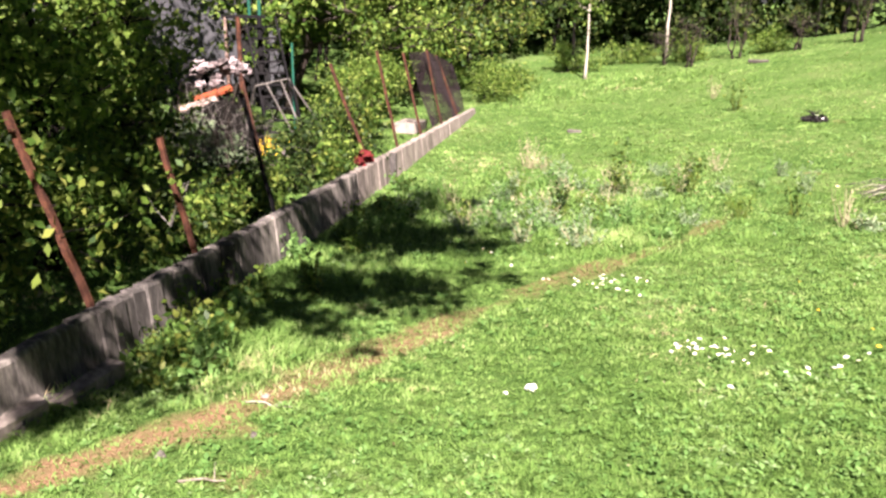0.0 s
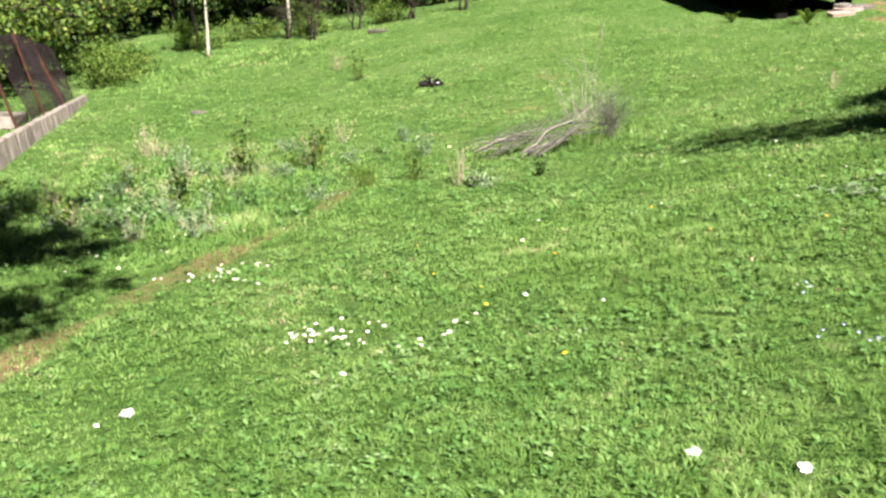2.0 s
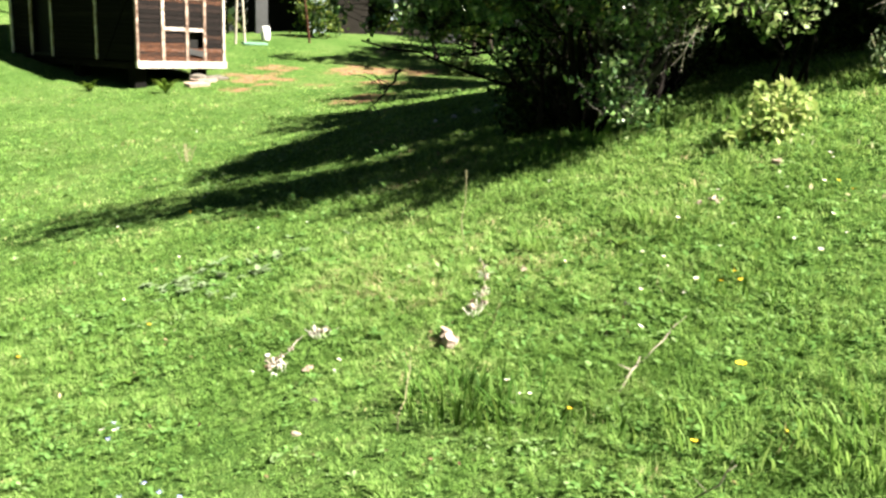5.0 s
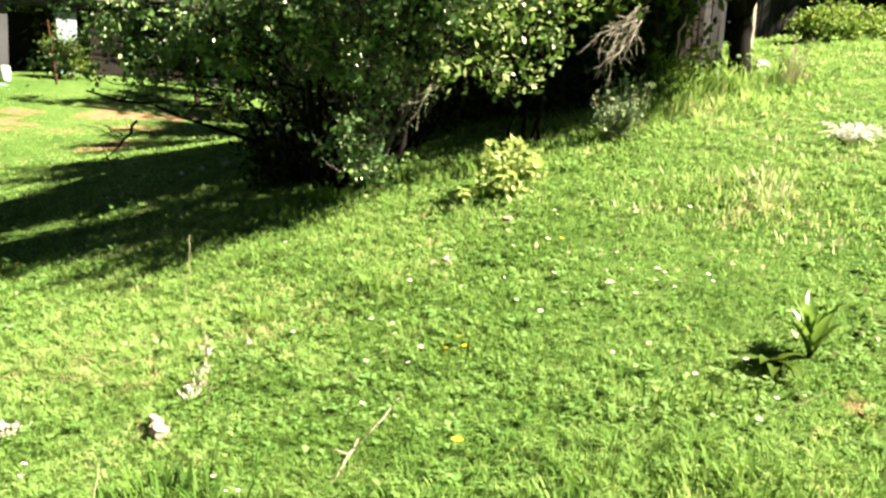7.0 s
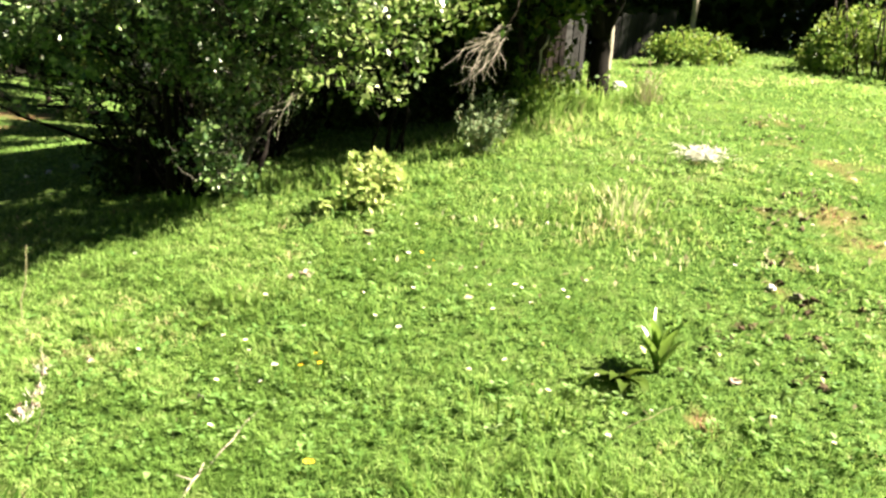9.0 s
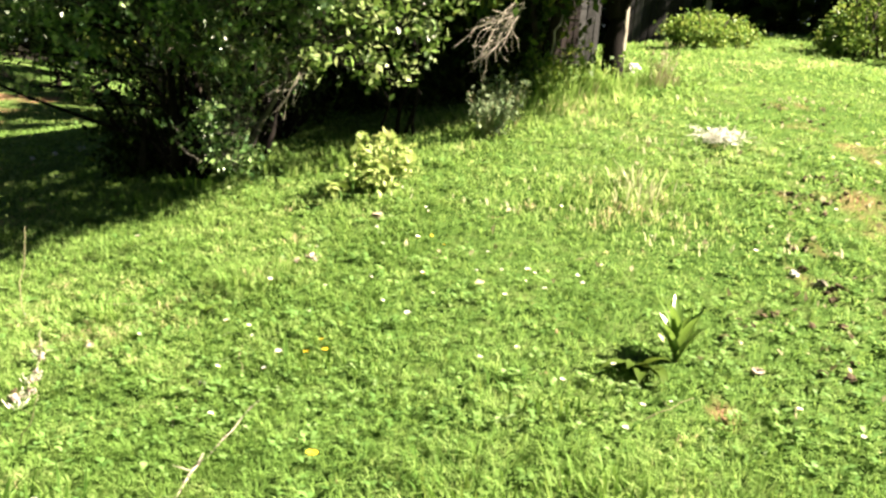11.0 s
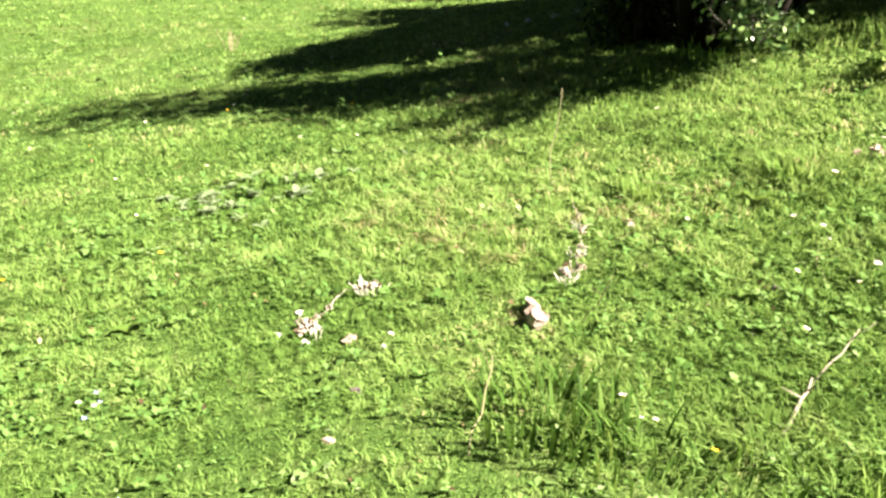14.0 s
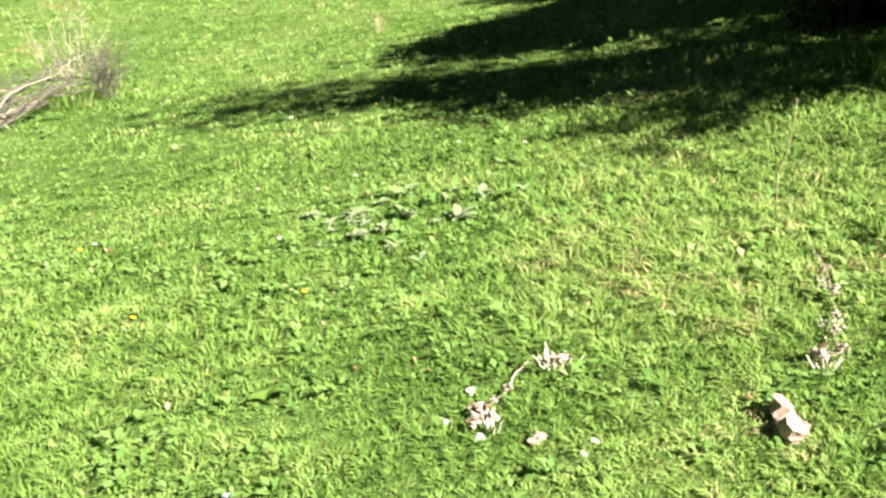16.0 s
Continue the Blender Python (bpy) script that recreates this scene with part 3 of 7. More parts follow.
def woody(name, x, y, stems, crowns, limbs, leaves, leaf, leaf_mat, bark, label, category, seed, twigs=5, twig_len=0.5, clump=0.16, thick=0.09, group="", bare=0, sides=6, z=None, fork=None, feet=0.12, even=0.67, crook=0.035, per=9, tight=0.75):
    """A tree or shrub. stems: (top x, y, z from the base, radius). crowns: ellipsoids (x, y, z, rx, ry, rz), from the base, that the limbs
    reach into and the leaves fill. bare: limbs with no leaves."""
    r, rs = random.Random(seed), np.random.RandomState(seed)
    ob = thing(name, Matrix.Translation((x, y, (gz(x, y) if z is None else z) - 0.03)), label, category, group)
    paths, tips = [], []
    if fork:
        part("trunk", Soup().tube(curve_to(r, (0, 0, 0), (fork[0], fork[1], fork[2]), 0.03, 5), [fork[3] * q for q in (1.45, 1.12, 1.0, 0.95, 0.85, 0.5)], 12), bark, ob, smooth=True)
    for n, (tx, ty, tz, rad) in enumerate(stems):
        foot = Vector((r.uniform(-1, 1) * feet * (len(stems) > 1), r.uniform(-1, 1) * feet * (len(stems) > 1), 0))
        if fork:
            foot = Vector(fork[:3]) + Vector((r.uniform(-.03, .03), r.uniform(-.03, .03), -0.06))
        path = curve_to(r, foot, (tx, ty, tz), 0.08 * crook / 0.035, 8, crook)
        radii = [rad * (1.35 if k == 0 else 1.0) * (1 - 0.7 * k / 8) for k in range(9)]
        part("trunk" if len(stems) == 1 else "stem", Soup().tube(path, radii, 10 if rad > 0.07 else 7), bark, ob, smooth=True)
        paths.append((path, rad))
    vol = np.array([c[3] * c[4] * c[5] for c in crowns], float)
    vol = vol ** even
    for n in range(limbs + bare):
        c = crowns[rs.choice(len(crowns), p=vol / vol.sum())]
        while True:
            q = [r.uniform(-1, 1) for _ in range(3)]
            if 0.25 < sum(v * v for v in q) < 1:
                break
        target = Vector((c[0] + q[0] * c[3], c[1] + q[1] * c[4], c[2] + q[2] * c[5]))
        path, rad = min(paths, key=lambda p: min((v - target).length for v in p[0]) + r.uniform(0, 0.6))
        best = min(range(len(path)), key=lambda k: (path[k] - target).length + (0.8 if path[k].z > target.z else 0) + r.uniform(0, 0.3))
        start = path[max(1, best)]
        lr = min(thick, rad * 0.55) * r.uniform(0.5, 1.0)
        way = curve_to(r, start, target, 0.16, 6)
        soup = Soup().tube(way, [lr * (1 - 0.8 * k / 6) for k in range(7)], sides, False)
        for _ in range(twigs):
            k = r.randint(2, 5)
            foot = way[k].lerp(way[k + 1], r.random())
            d = Vector((r.uniform(-1, 1), r.uniform(-1, 1), r.uniform(-0.5, 0.9))).normalized() * twig_len * r.uniform(0.5, 1.2)
            tw = curve_to(r, foot, foot + d, 0.2, 3)
            soup.tube(tw, [lr * 0.28, lr * 0.22, lr * 0.16, lr * 0.08], 4, False)
            if n < limbs:
                tips += [tw[1], tw[2], tw[3], tw[3]]
        if n < limbs:
            tips += way[3:]
        part("limb", soup, bark, ob, smooth=True)
    if leaves and tips:
        t = np.array([tuple(p) for p in tips])
        # leaves sit in small clusters round the twigs
        hubs = t[rs.randint(len(t), size=max(1, leaves // per))] + rs.normal(size=(max(1, leaves // per), 3)) * clump
        c = hubs[rs.randint(len(hubs), size=leaves)] + rs.normal(size=(leaves, 3)) * leaf * tight
        v, q = leaf_arrays(rs, c, leaf)
        me = fast_mesh("crown", v, q, leaf_mat)
        cr = tagged(new("crown", me), kind="stuff")
        cr.parent = ob
    return ob


# unseen tree behind the wall, its crown laid out to dapple wall and trail
woody("shade_tree", -6.1, -2.4, [(2.4, 0.8, 4.8, 0.12), (3.6, 2.0, 5.2, 0.07), (3.2, -0.2, 5.0, 0.07), (2.6, 3.4, 5.3, 0.06)],
      [(5.83, 2.32, 5.65, 0.35, 0.35, 0.21), (5.28, 3.22, 5.4, 0.55, 0.55, 0.33), (4.68, 4.22, 5.65, 0.7, 0.7, 0.42), (3.88, 5.22, 5.4, 0.8, 0.8, 0.48), (3.08, 6.22, 5.65, 0.8, 0.8, 0.48), (3.58, 4.42, 5.4, 0.35, 0.35, 0.21), (4.68, 2.42, 5.65, 0.35, 0.35, 0.21), (6.08, 1.12, 5.4, 0.27, 0.27, 0.16), (5.28, 1.12, 5.65, 0.35, 0.35, 0.21), (5.68, 0.02, 5.4, 0.35, 0.35, 0.21), (5.18, 0.32, 5.65, 0.35, 0.35, 0.21), (5.58, -0.78, 5.4, 0.3, 0.3, 0.18), (5.98, -1.28, 5.65, 0.26, 0.26, 0.16), (6.2, -0.96, 5.4, 0.14, 0.14, 0.1), (5.43, 0.02, 5.4, 0.3, 0.3, 0.18), (2.78, 5.42, 5.4, 0.4, 0.4, 0.24), (5.08, -0.38, 5.65, 0.35, 0.35, 0.21), (4.38, 0.92, 5.4, 0.3, 0.3, 0.18), (3.68, 2.22, 5.65, 0.3, 0.3, 0.18), (3.08, 3.42, 5.4, 0.3, 0.3, 0.18), (3.78, 0.32, 5.65, 0.5, 0.5, 0.3), (2.78, 1.62, 5.4, 0.5, 0.5, 0.3), (1.98, 3.02, 5.65, 0.5, 0.5, 0.3), (1.18, 4.22, 5.4, 0.5, 0.5, 0.3), (4.18, -0.78, 5.65, 0.5, 0.5, 0.3), (1.4, 2.6, 5.4, 0.9, 0.9, 0.5), (0.6, 3.6, 5.6, 0.9, 0.9, 0.5), (1.9, 1.8, 5.4, 0.8, 0.8, 0.5), (-0.2, 4.6, 5.8, 1.0, 1.0, 0.6), (1.0, 1.6, 5.5, 0.8, 0.8, 0.4), (4.25, 4.7, 5.4, 0.45, 0.45, 0.25), (4.05, 5.43, 5.4, 0.45, 0.45, 0.25), (5.43, 2.91, 5.5, 0.4, 0.4, 0.25), (4.91, 4.1, 5.5, 0.45, 0.45, 0.25), (2.77, 6.21, 5.4, 0.45, 0.45, 0.25), (5.7, 2.1, 5.5, 0.35, 0.35, 0.2), (5.63, 1.64, 5.4, 0.3, 0.3, 0.2)],
      140, 25000, 0.1, M_LEAF, M_BARK, "tall unseen leafy tree, its boughs laid over the trail to dapple it", "tree", 5, 6, 0.25, 0.07, 0.02, fork=(0.8, 0.2, 2.4, 0.17), per=12, even=0.55)
# unseen tree added to shade the yard house, its crown above the hedge
woody("yard_shade_tree", -12.9, 6.4, [(0.2, 0.2, 5.2, 0.13)], [(0.1, 0.0, 5.2, 2.3, 2.2, 1.5)], 34, 11000, 0.13, M_LEAF, M_BARK, "tall unseen tree added to shade the yard house", "tree", 6, 6, 0.6, 0.2)

# hedge trees behind the wall
for k, (x, y, h, w, n) in enumerate(((-6.9, 1.3, 3.0, 1.1, 9000), (-7.7, 2.7, 3.4, 1.2, 10000), (-9.0, 3.6, 4.2, 1.5, 11000), (-10.8, 4.4, 4.8, 1.6, 9000), (-12.6, 6.2, 5.0, 1.3, 6000), (-9.1, 4.5, 3.4, 0.55, 4500))):
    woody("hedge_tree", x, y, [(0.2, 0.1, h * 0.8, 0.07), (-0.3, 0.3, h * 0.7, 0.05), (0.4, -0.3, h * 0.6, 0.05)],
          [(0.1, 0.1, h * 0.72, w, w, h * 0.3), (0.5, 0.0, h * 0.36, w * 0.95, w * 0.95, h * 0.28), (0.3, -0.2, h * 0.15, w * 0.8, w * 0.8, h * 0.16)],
          30, int(n * 0.85), 0.085, M_LEAF_FRESH if k % 2 else M_LEAF, M_BARK_DARK_SHADED, "dense leafy hedge tree growing behind the low wall", "tree", 20 + k, 6, 0.45, 0.14, 0.04, "hedge trees behind the wall")
for k, (x, y, h, w, n, mat) in enumerate(((-7.4, 4.1, 0.55, 0.5, 1800, M_LEAF), (-8.3, 5.5, 0.5, 0.5, 1500, M_LEAF_DARK_SHADED), (-9.2, 7.0, 0.4, 0.45, 1200, M_LEAF_DARK_SHADED), (-10.0, 8.4, 0.9, 0.6, 2600, M_LEAF_DARK_SHADED), (-9.3, 8.1, 0.7, 0.5, 2000, M_LEAF_DARK_SHADED),
                                            (-11.6, 10.8, 1.5, 0.8, 4200, M_LEAF_FRESH), (-12.6, 12.4, 1.6, 0.9, 4200, M_LEAF_FRESH), (-10.8, 10.1, 0.9, 0.5, 1800, M_LEAF), (-14.2, 14.6, 1.9, 1.0, 4200, M_LEAF))):
    woody("undergrowth_bush", x, y, [(0.1, 0.1, h * 0.8, 0.02), (-0.2, 0.1, h * 0.7, 0.02), (0.2, -0.2, h * 0.7, 0.02)], [(0, 0, h * 0.55, w, w, h * 0.5)],
          14, n, 0.075, mat, M_BARK, "low leafy bush in the undergrowth behind the wall", "bush", 50 + k, 5, 0.3, 0.1, 0.02, "bushes behind the wall")

# taller trees beyond the fence, hanging low over it
for k, (x, y, h, w, n, low) in enumerate(((-14.6, 12.2, 6.5, 2.2, 9000, 1.7), (-16.0, 16.0, 6.5, 2.4, 10000, 1.6), (-17.2, 19.6, 6.5, 2.3, 10000, 1.0), (-17.8, 23.2, 6.0, 2.2, 9000, 0.8), (-20.0, 27.0, 7.0, 2.6, 8000, 1.0))):
    woody("orchard_tree", x, y, [(0.3, 0.2, h * 0.8, 0.14)], [(0, 0, low + (h - low) * 0.6, w, w, (h - low) * 0.45), (0.7, -0.3, low + 0.7, w * 0.9, w * 0.9, 0.8)],
          34, n, 0.14, M_LEAF_FRESH if k < 2 else M_LEAF, M_BARK, "leafy orchard tree with low hanging boughs beyond the fence", "tree", 80 + k, 6, 0.8, 0.22, 0.07, "trees beyond the fence")


def woods(name, line, depth, height, n, leaf, seed, label, mat, low=0.0):
    """A band of woodland: clumped foliage along a line, its front uneven."""
    rs = np.random.RandomState(seed)
    line = np.array(line, float)
    seg = np.hypot(*np.diff(line, axis=0).T)
    cum = np.r_[0, np.cumsum(seg)]
    hubs = n // 80
    s = rs.uniform(0, cum[-1], hubs)
    px, py = np.interp(s, cum, line[:, 0]), np.interp(s, cum, line[:, 1])
    ang = rs.uniform(0, 6.283, hubs)
    px, py = px + np.cos(ang) * depth * rs.rand(hubs), py + np.sin(ang) * depth * rs.rand(hubs)
    hz = land(px, py) + low + (height - low) * rs.rand(hubs) ** 0.9
    rad = rs.uniform(0.7, 1.5, hubs)
    pick = rs.randint(hubs, size=n)
    d = rs.normal(size=(n, 3))
    d /= np.linalg.norm(d, axis=1, keepdims=True)
    c = np.stack([px, py, hz], 1)[pick] + d * (rad[pick] * rs.uniform(0.6, 1.05, n))[:, None] * np.array([1, 1, 0.75])
    v, q = leaf_arrays(rs, c, leaf, 0.4, 0.5)
    ob = tagged(new(name, fast_mesh(name, v, q, mat)), label, "woods", kind="stuff")
    trunks = Soup()
    r = random.Random(seed)
    for k in range(int(cum[-1] / 0.9)):
        s_ = r.uniform(0, cum[-1])
        x, y = np.interp(s_, cum, line[:, 0]) + r.uniform(-1, 1) * depth * 0.7, np.interp(s_, cum, line[:, 1]) + r.uniform(-1, 1) * depth * 0.7
        g0 = gz(x, y)
        rad_ = r.uniform(0.03, 0.08)
        trunks.tube(curve_to(r, (x, y, g0 - 0.1), (x + r.uniform(-.5, .5), y + r.uniform(-.5, .5), g0 + height * 0.8), 0.04, 4), [rad_ * 1.3, rad_, rad_ * .8, rad_ * .6, rad_ * .4], 6, False)
    tagged(new("woodland_trunks", trunks.mesh("woodland_trunks", M_BARK_DARK_SHADED, True)), "many slender bark-brown trunks standing in the wood", "woods", kind="stuff")
    return ob


# near-black foliage carries the inner shade of the woods in its colour
woods("far_woods", [(-22, 24), (-18, 31), (-13, 35), (-7, 39), (0, 44)], 2.2, 8, 56000, 0.28, 7, "dark leafy woodland edge beyond the meadow", M_LEAF_DARK_SHADED, 0.0)
woods("back_woods", [(-30, 12), (-27, 22), (-24, 32), (-16, 42), (-4, 50), (10, 54), (24, 50), (36, 42)], 3.5, 10, 52000, 0.6, 8, "tall dark woodland closing the view behind", M_LEAF_DARK_SHADED, 0.0)
woods("hill_woods", [(15.5, 15), (19, 12.5), (21, 9.5), (22, 6), (22.5, 2), (22, -3)], 2.0, 9, 52000, 0.34, 9, "dark shady wood at the top of the slope", M_LEAF_DARK_SHADED, 0.3)
woods("hill_top_woods", [(17, 22), (23, 17), (27, 11), (29, 4), (28, -4)], 2.5, 11, 40000, 0.42, 19, "dark wood higher up behind the slope", M_LEAF_DARK_SHADED, 0.0)
woods("house_side_woods", [(-19, 3), (-20, 9), (-21, 15), (-21, 20)], 2.0, 7, 26000, 0.24, 10, "dark leafy trees behind the yard", M_LEAF_DARK_SHADED, 0.3)

# pale post and pale-barked young trees at the meadow's far edge
woody("pale_stump_tree", -14.05, 24.4, [(0.05, 0, 2.4, 0.055)], [(0, 0, 2.9, 0.7, 0.7, 0.7)], 6, 500, 0.14, M_LEAF_FRESH, M_BARK_PALE, "pale bare-stemmed young tree at the meadow's far edge", "tree", 101, 4, 0.4, 0.2, 0.03, crook=0.006)
woody("pale_trunk_tree", -13.4, 29.1, [(0.1, 0, 4.5, 0.06)], [(0, 0, 4.2, 1.3, 1.3, 1.2)], 10, 1600, 0.18, M_LEAF, M_BARK_PALE, "tree with a pale trunk in front of the dark wood", "tree", 102, 4, 0.6, 0.25, 0.04, crook=0.006)
for k, (x, y, h) in enumerate(((-10.5, 28.0, 2.2), (-11.5, 26.6, 1.6), (-7.2, 29.6, 2.3), (-8.9, 29.0, 1.5), (-12.6, 27.3, 1.2), (-6.2, 31.0, 1.8), (-4.6, 33.0, 1.7))):
    woody("bare_shrub", x, y, [(0.3 * math.cos(a), 0.3 * math.sin(a), h * 0.8, 0.03) for a in (0, 1.3, 2.6, 3.9, 5.2)], [(0, 0, h * 0.65, 0.75, 0.75, h * 0.42)],
          20, 260, 0.07, M_LEAF, M_BARK, "leafless dark twiggy shrub at the wood's edge", "shrub", 110 + k, 7, 0.5, 0.12, 0.022, "bare shrubs at the wood's edge", 0, 5)
for k, (x, y, w) in enumerate(((-15.4, 21.6, 1.0), (-15.4, 25.6, 0.8), (-14.3, 27.6, 0.8), (-16.4, 21.4, 1.0), (-14.7, 19.7, 0.9), (-12.1, 27.9, 0.55), (-9.7, 29.2, 0.7))):
    woody("edge_bush", x, y, [(0.1, 0.1, 0.7, 0.02), (-0.2, 0, 0.6, 0.02)], [(0, 0, 0.36, w * 1.3, w * 1.3, 0.36), (w, 0.2, 0.25, w * .8, w * .8, 0.25)], 16, 2600, 0.08, M_LEAF_FRESH, M_BARK, "low yellow-green bush where meadow meets wood", "bush", 130 + k, 5, 0.3, 0.14, 0.02, "bushes at the wood's edge")


# ================= the timber shed on blocks =================
SHED = Matrix.Translation((2.35, 24.35, 0)) @ pose(0, 0, 0, 0, 0, math.degrees(math.atan2(0.53, 0.85)))
SHED_W, SHED_D, SHED_FLOOR, SHED_H = 2.85, 5.6, 0.93, 2.35


def build_shed():
    shed = thing("timber_shed", SHED, "old dark timber shed with white corner boards, raised on blocks", "shed")
    r = random.Random(11)
    # long joists under the floor, coloured near-black for the shade there
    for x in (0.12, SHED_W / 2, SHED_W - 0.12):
        part("joist", Soup().box(pose(x, SHED_D / 2 + 0.1, SHED_FLOOR - 0.1), 0.12, SHED_D - 0.3, 0.1, 0.01, 0.006, r), M_PLANKSHADE, shed)
    part("floor_deck", Soup().box(pose(SHED_W / 2, SHED_D / 2, SHED_FLOOR - 0.02), SHED_W - 0.04, SHED_D - 0.04, 0.06), M_PLANKSHADE, shed)
    part("sill_beam", Soup().box(pose(SHED_W / 2, -0.05, SHED_FLOOR - 0.02), SHED_W + 0.1, 0.12, 0.17, 0.02, 0.008, r), M_WHITEPAINT, shed, "white flaking sill beam")
    # supports, their colour as dark as the underfloor shade
    for x, y in ((0.3, 0.4), (SHED_W - 0.5, 0.45), (0.3, 2.8), (SHED_W - 0.4, 2.8), (0.3, 5.2), (SHED_W - 0.4, 5.2)):
        w = SHED @ Vector((x, y, 0))
        g0 = gz(w.x, w.y)
        n = max(1, round((SHED_FLOOR - 0.15 - g0) / 0.2))
        h = (SHED_FLOOR - 0.15 - g0 + 0.05) / n
        for k in range(n):
            part("support_block", Soup().box(pose(x, y, g0 - 0.05 + h * (k + 0.5), 0, 0, r.uniform(-8, 8)), 0.36, 0.28, h - 0.005, 0.02, 0.01, r), M_PLANKSHADE, shed)

    def boards(origin, along, length, holes, mat):
        """Horizontal boards of one wall, split at the holes (start, end, low, high)."""
        z, n = SHED_FLOOR + 0.07, 0
        while z < SHED_FLOOR + SHED_H - 0.05:
            h = r.uniform(0.10, 0.135)
            spans = [(0.0, length)]
            for a, b, lo, hi in holes:
                if z + h * 0.5 > lo and z + h * 0.5 < hi:
                    spans = [q for s, e in spans for q in ((s, min(e, a)), (max(s, b), e)) if q[1] - q[0] > 0.05]
            for s, e in spans:
                mid = origin + along * ((s + e) / 2)
                yaw = math.degrees(math.atan2(along.y, along.x))
                part("plank", Soup().box(pose(mid.x, mid.y, z + h / 2, r.uniform(-2, 2), r.uniform(-0.25, 0.25), yaw), e - s, 0.026, h - 0.012, 0.004, 0.003, r), mat, shed)
            z += h

    X, Y = Vector((1, 0, 0)), Vector((0, 1, 0))
    F = SHED_FLOOR
    boards(Vector((0, 0, 0)), X, SHED_W, [(1.62, 2.12, F + 0.46, F + 0.86), (0.86, 2.16, F + 1.75, F + 2.0)], M_PLANK)
    # sides turned from the sun get the shade-dark planks
    boards(Vector((0, 0, 0)), Y, SHED_D, [(3.72, 4.5, F + 0.1, F + 2.0)], M_PLANKSHADE)
    boards(Vector((SHED_W, 0, 0)), Y, SHED_D, [], M_PLANK)
    boards(Vector((0, SHED_D, 0)), X, SHED_W, [], M_PLANKSHADE)
    # corner boards and the front's white battens
    for x, y in ((0.0, -0.02), (SHED_W, -0.02), (-0.02, SHED_D)):
        part("corner_board", Soup().box(pose(x, y, F + SHED_H / 2), 0.085, 0.08, SHED_H, 0.01, 0.008, r), M_WHITEPAINT, shed, "white painted corner board")
    for x, w in ((0.80, 0.10), (1.58, 0.09), (2.18, 0.10)):
        part("batten", Soup().box(pose(x, -0.03, F + 1.13), w, 0.035, 2.1, 0.006, 0.004, r), M_WHITEPAINT, shed, "white upright batten")
    for x0, x1, z in ((0.85, 1.53, 0.9), (1.63, 2.13, 0.9), (0.85, 1.53, 1.72), (1.63, 2.13, 1.72), (0.85, 1.53, 2.06), (1.63, 2.13, 2.06)):
        part("window_rail", Soup().box(pose((x0 + x1) / 2, -0.034, F + z), x1 - x0, 0.035, 0.09, 0.006, 0.004, r), M_WHITEPAINT, shed, "white flaking window rail")
    part("loose_board", Soup().box(pose(1.85, -0.06, F + 0.3, 0, 6, 0), 0.5, 0.03, 0.14, 0.01, 0.02, r), M_PLANKGREY, shed)
    part("brace", Soup().box(pose(-0.025, 0.75, F + 0.95, 33, 0, 0), 0.03, 0.09, 2.2, 0.006), M_PLANKSHADE, shed)
    for y in (1.62, 3.62, 4.6):
        part("batten", Soup().box(pose(-0.035, y, F + 1.12), 0.04, 0.09, 2.15, 0.006, 0.004, r), M_WHITEPAINT, shed, "white upright batten")
    part("door_foot", Soup().box(pose(-0.035, 4.11, F + 0.1), 0.035, 0.9, 0.06, 0.006), M_PLANKGREY, shed)
    # dark sheets added behind the gaps stand for the unlit inside
    part("inner_lining", Soup().box(pose(SHED_W / 2, 0.16, F + SHED_H / 2), SHED_W - 0.1, 0.02, SHED_H), M_DARK, shed)
    part("inner_lining", Soup().box(pose(0.16, SHED_D / 2, F + SHED_H / 2), 0.02, SHED_D - 0.4, SHED_H), M_DARK, shed)
    # low pitched roof with eaves
    top = F + SHED_H
    for side in (0, 1):
        x0, x1 = (-0.3, SHED_W / 2) if side == 0 else (SHED_W / 2, SHED_W + 0.3)
        z0, z1 = (top - 0.05, top + 0.6) if side == 0 else (top + 0.6, top - 0.05)
        v = [(x0, -0.35, z0), (x1, -0.35, z1), (x1, SHED_D + 0.35, z1), (x0, SHED_D + 0.35, z0)]
        part("roof_slope", Soup().add(v + [(x, y, z + 0.05) for x, y, z in v], [(3, 2, 1, 0), (4, 5, 6, 7), (0, 1, 5, 4), (1, 2, 6, 5), (2, 3, 7, 6), (3, 0, 4, 7)]), M_ROOF, shed)
    for y in (-0.02, SHED_D + 0.02):
        part("gable", Soup().add([(0, y - .02, top - .06), (SHED_W, y - .02, top - .06), (SHED_W / 2, y - .02, top + .56), (0, y + .02, top - .06), (SHED_W, y + .02, top - .06), (SHED_W / 2, y + .02, top + .56)],
                                 [(0, 1, 2), (5, 4, 3), (0, 3, 4, 1), (1, 4, 5, 2), (2, 5, 3, 0)]), M_PLANK, shed)
    return shed


build_shed()
# unseen tree added behind the shed; its crown over the roof casts dappled shade
woody("shed_tree", 0.9, 31.6, [(-0.4, -0.8, 5.6, 0.13)], [(-0.9, -1.8, 5.6, 1.9, 1.7, 1.1), (-2.2, -2.6, 5.2, 1.2, 1.2, 0.8)], 30, 7000, 0.15, M_LEAF, M_BARK, "unseen leafy tree added behind the shed for dappled shade", "tree", 103, 6, 0.6, 0.2, 0.05)
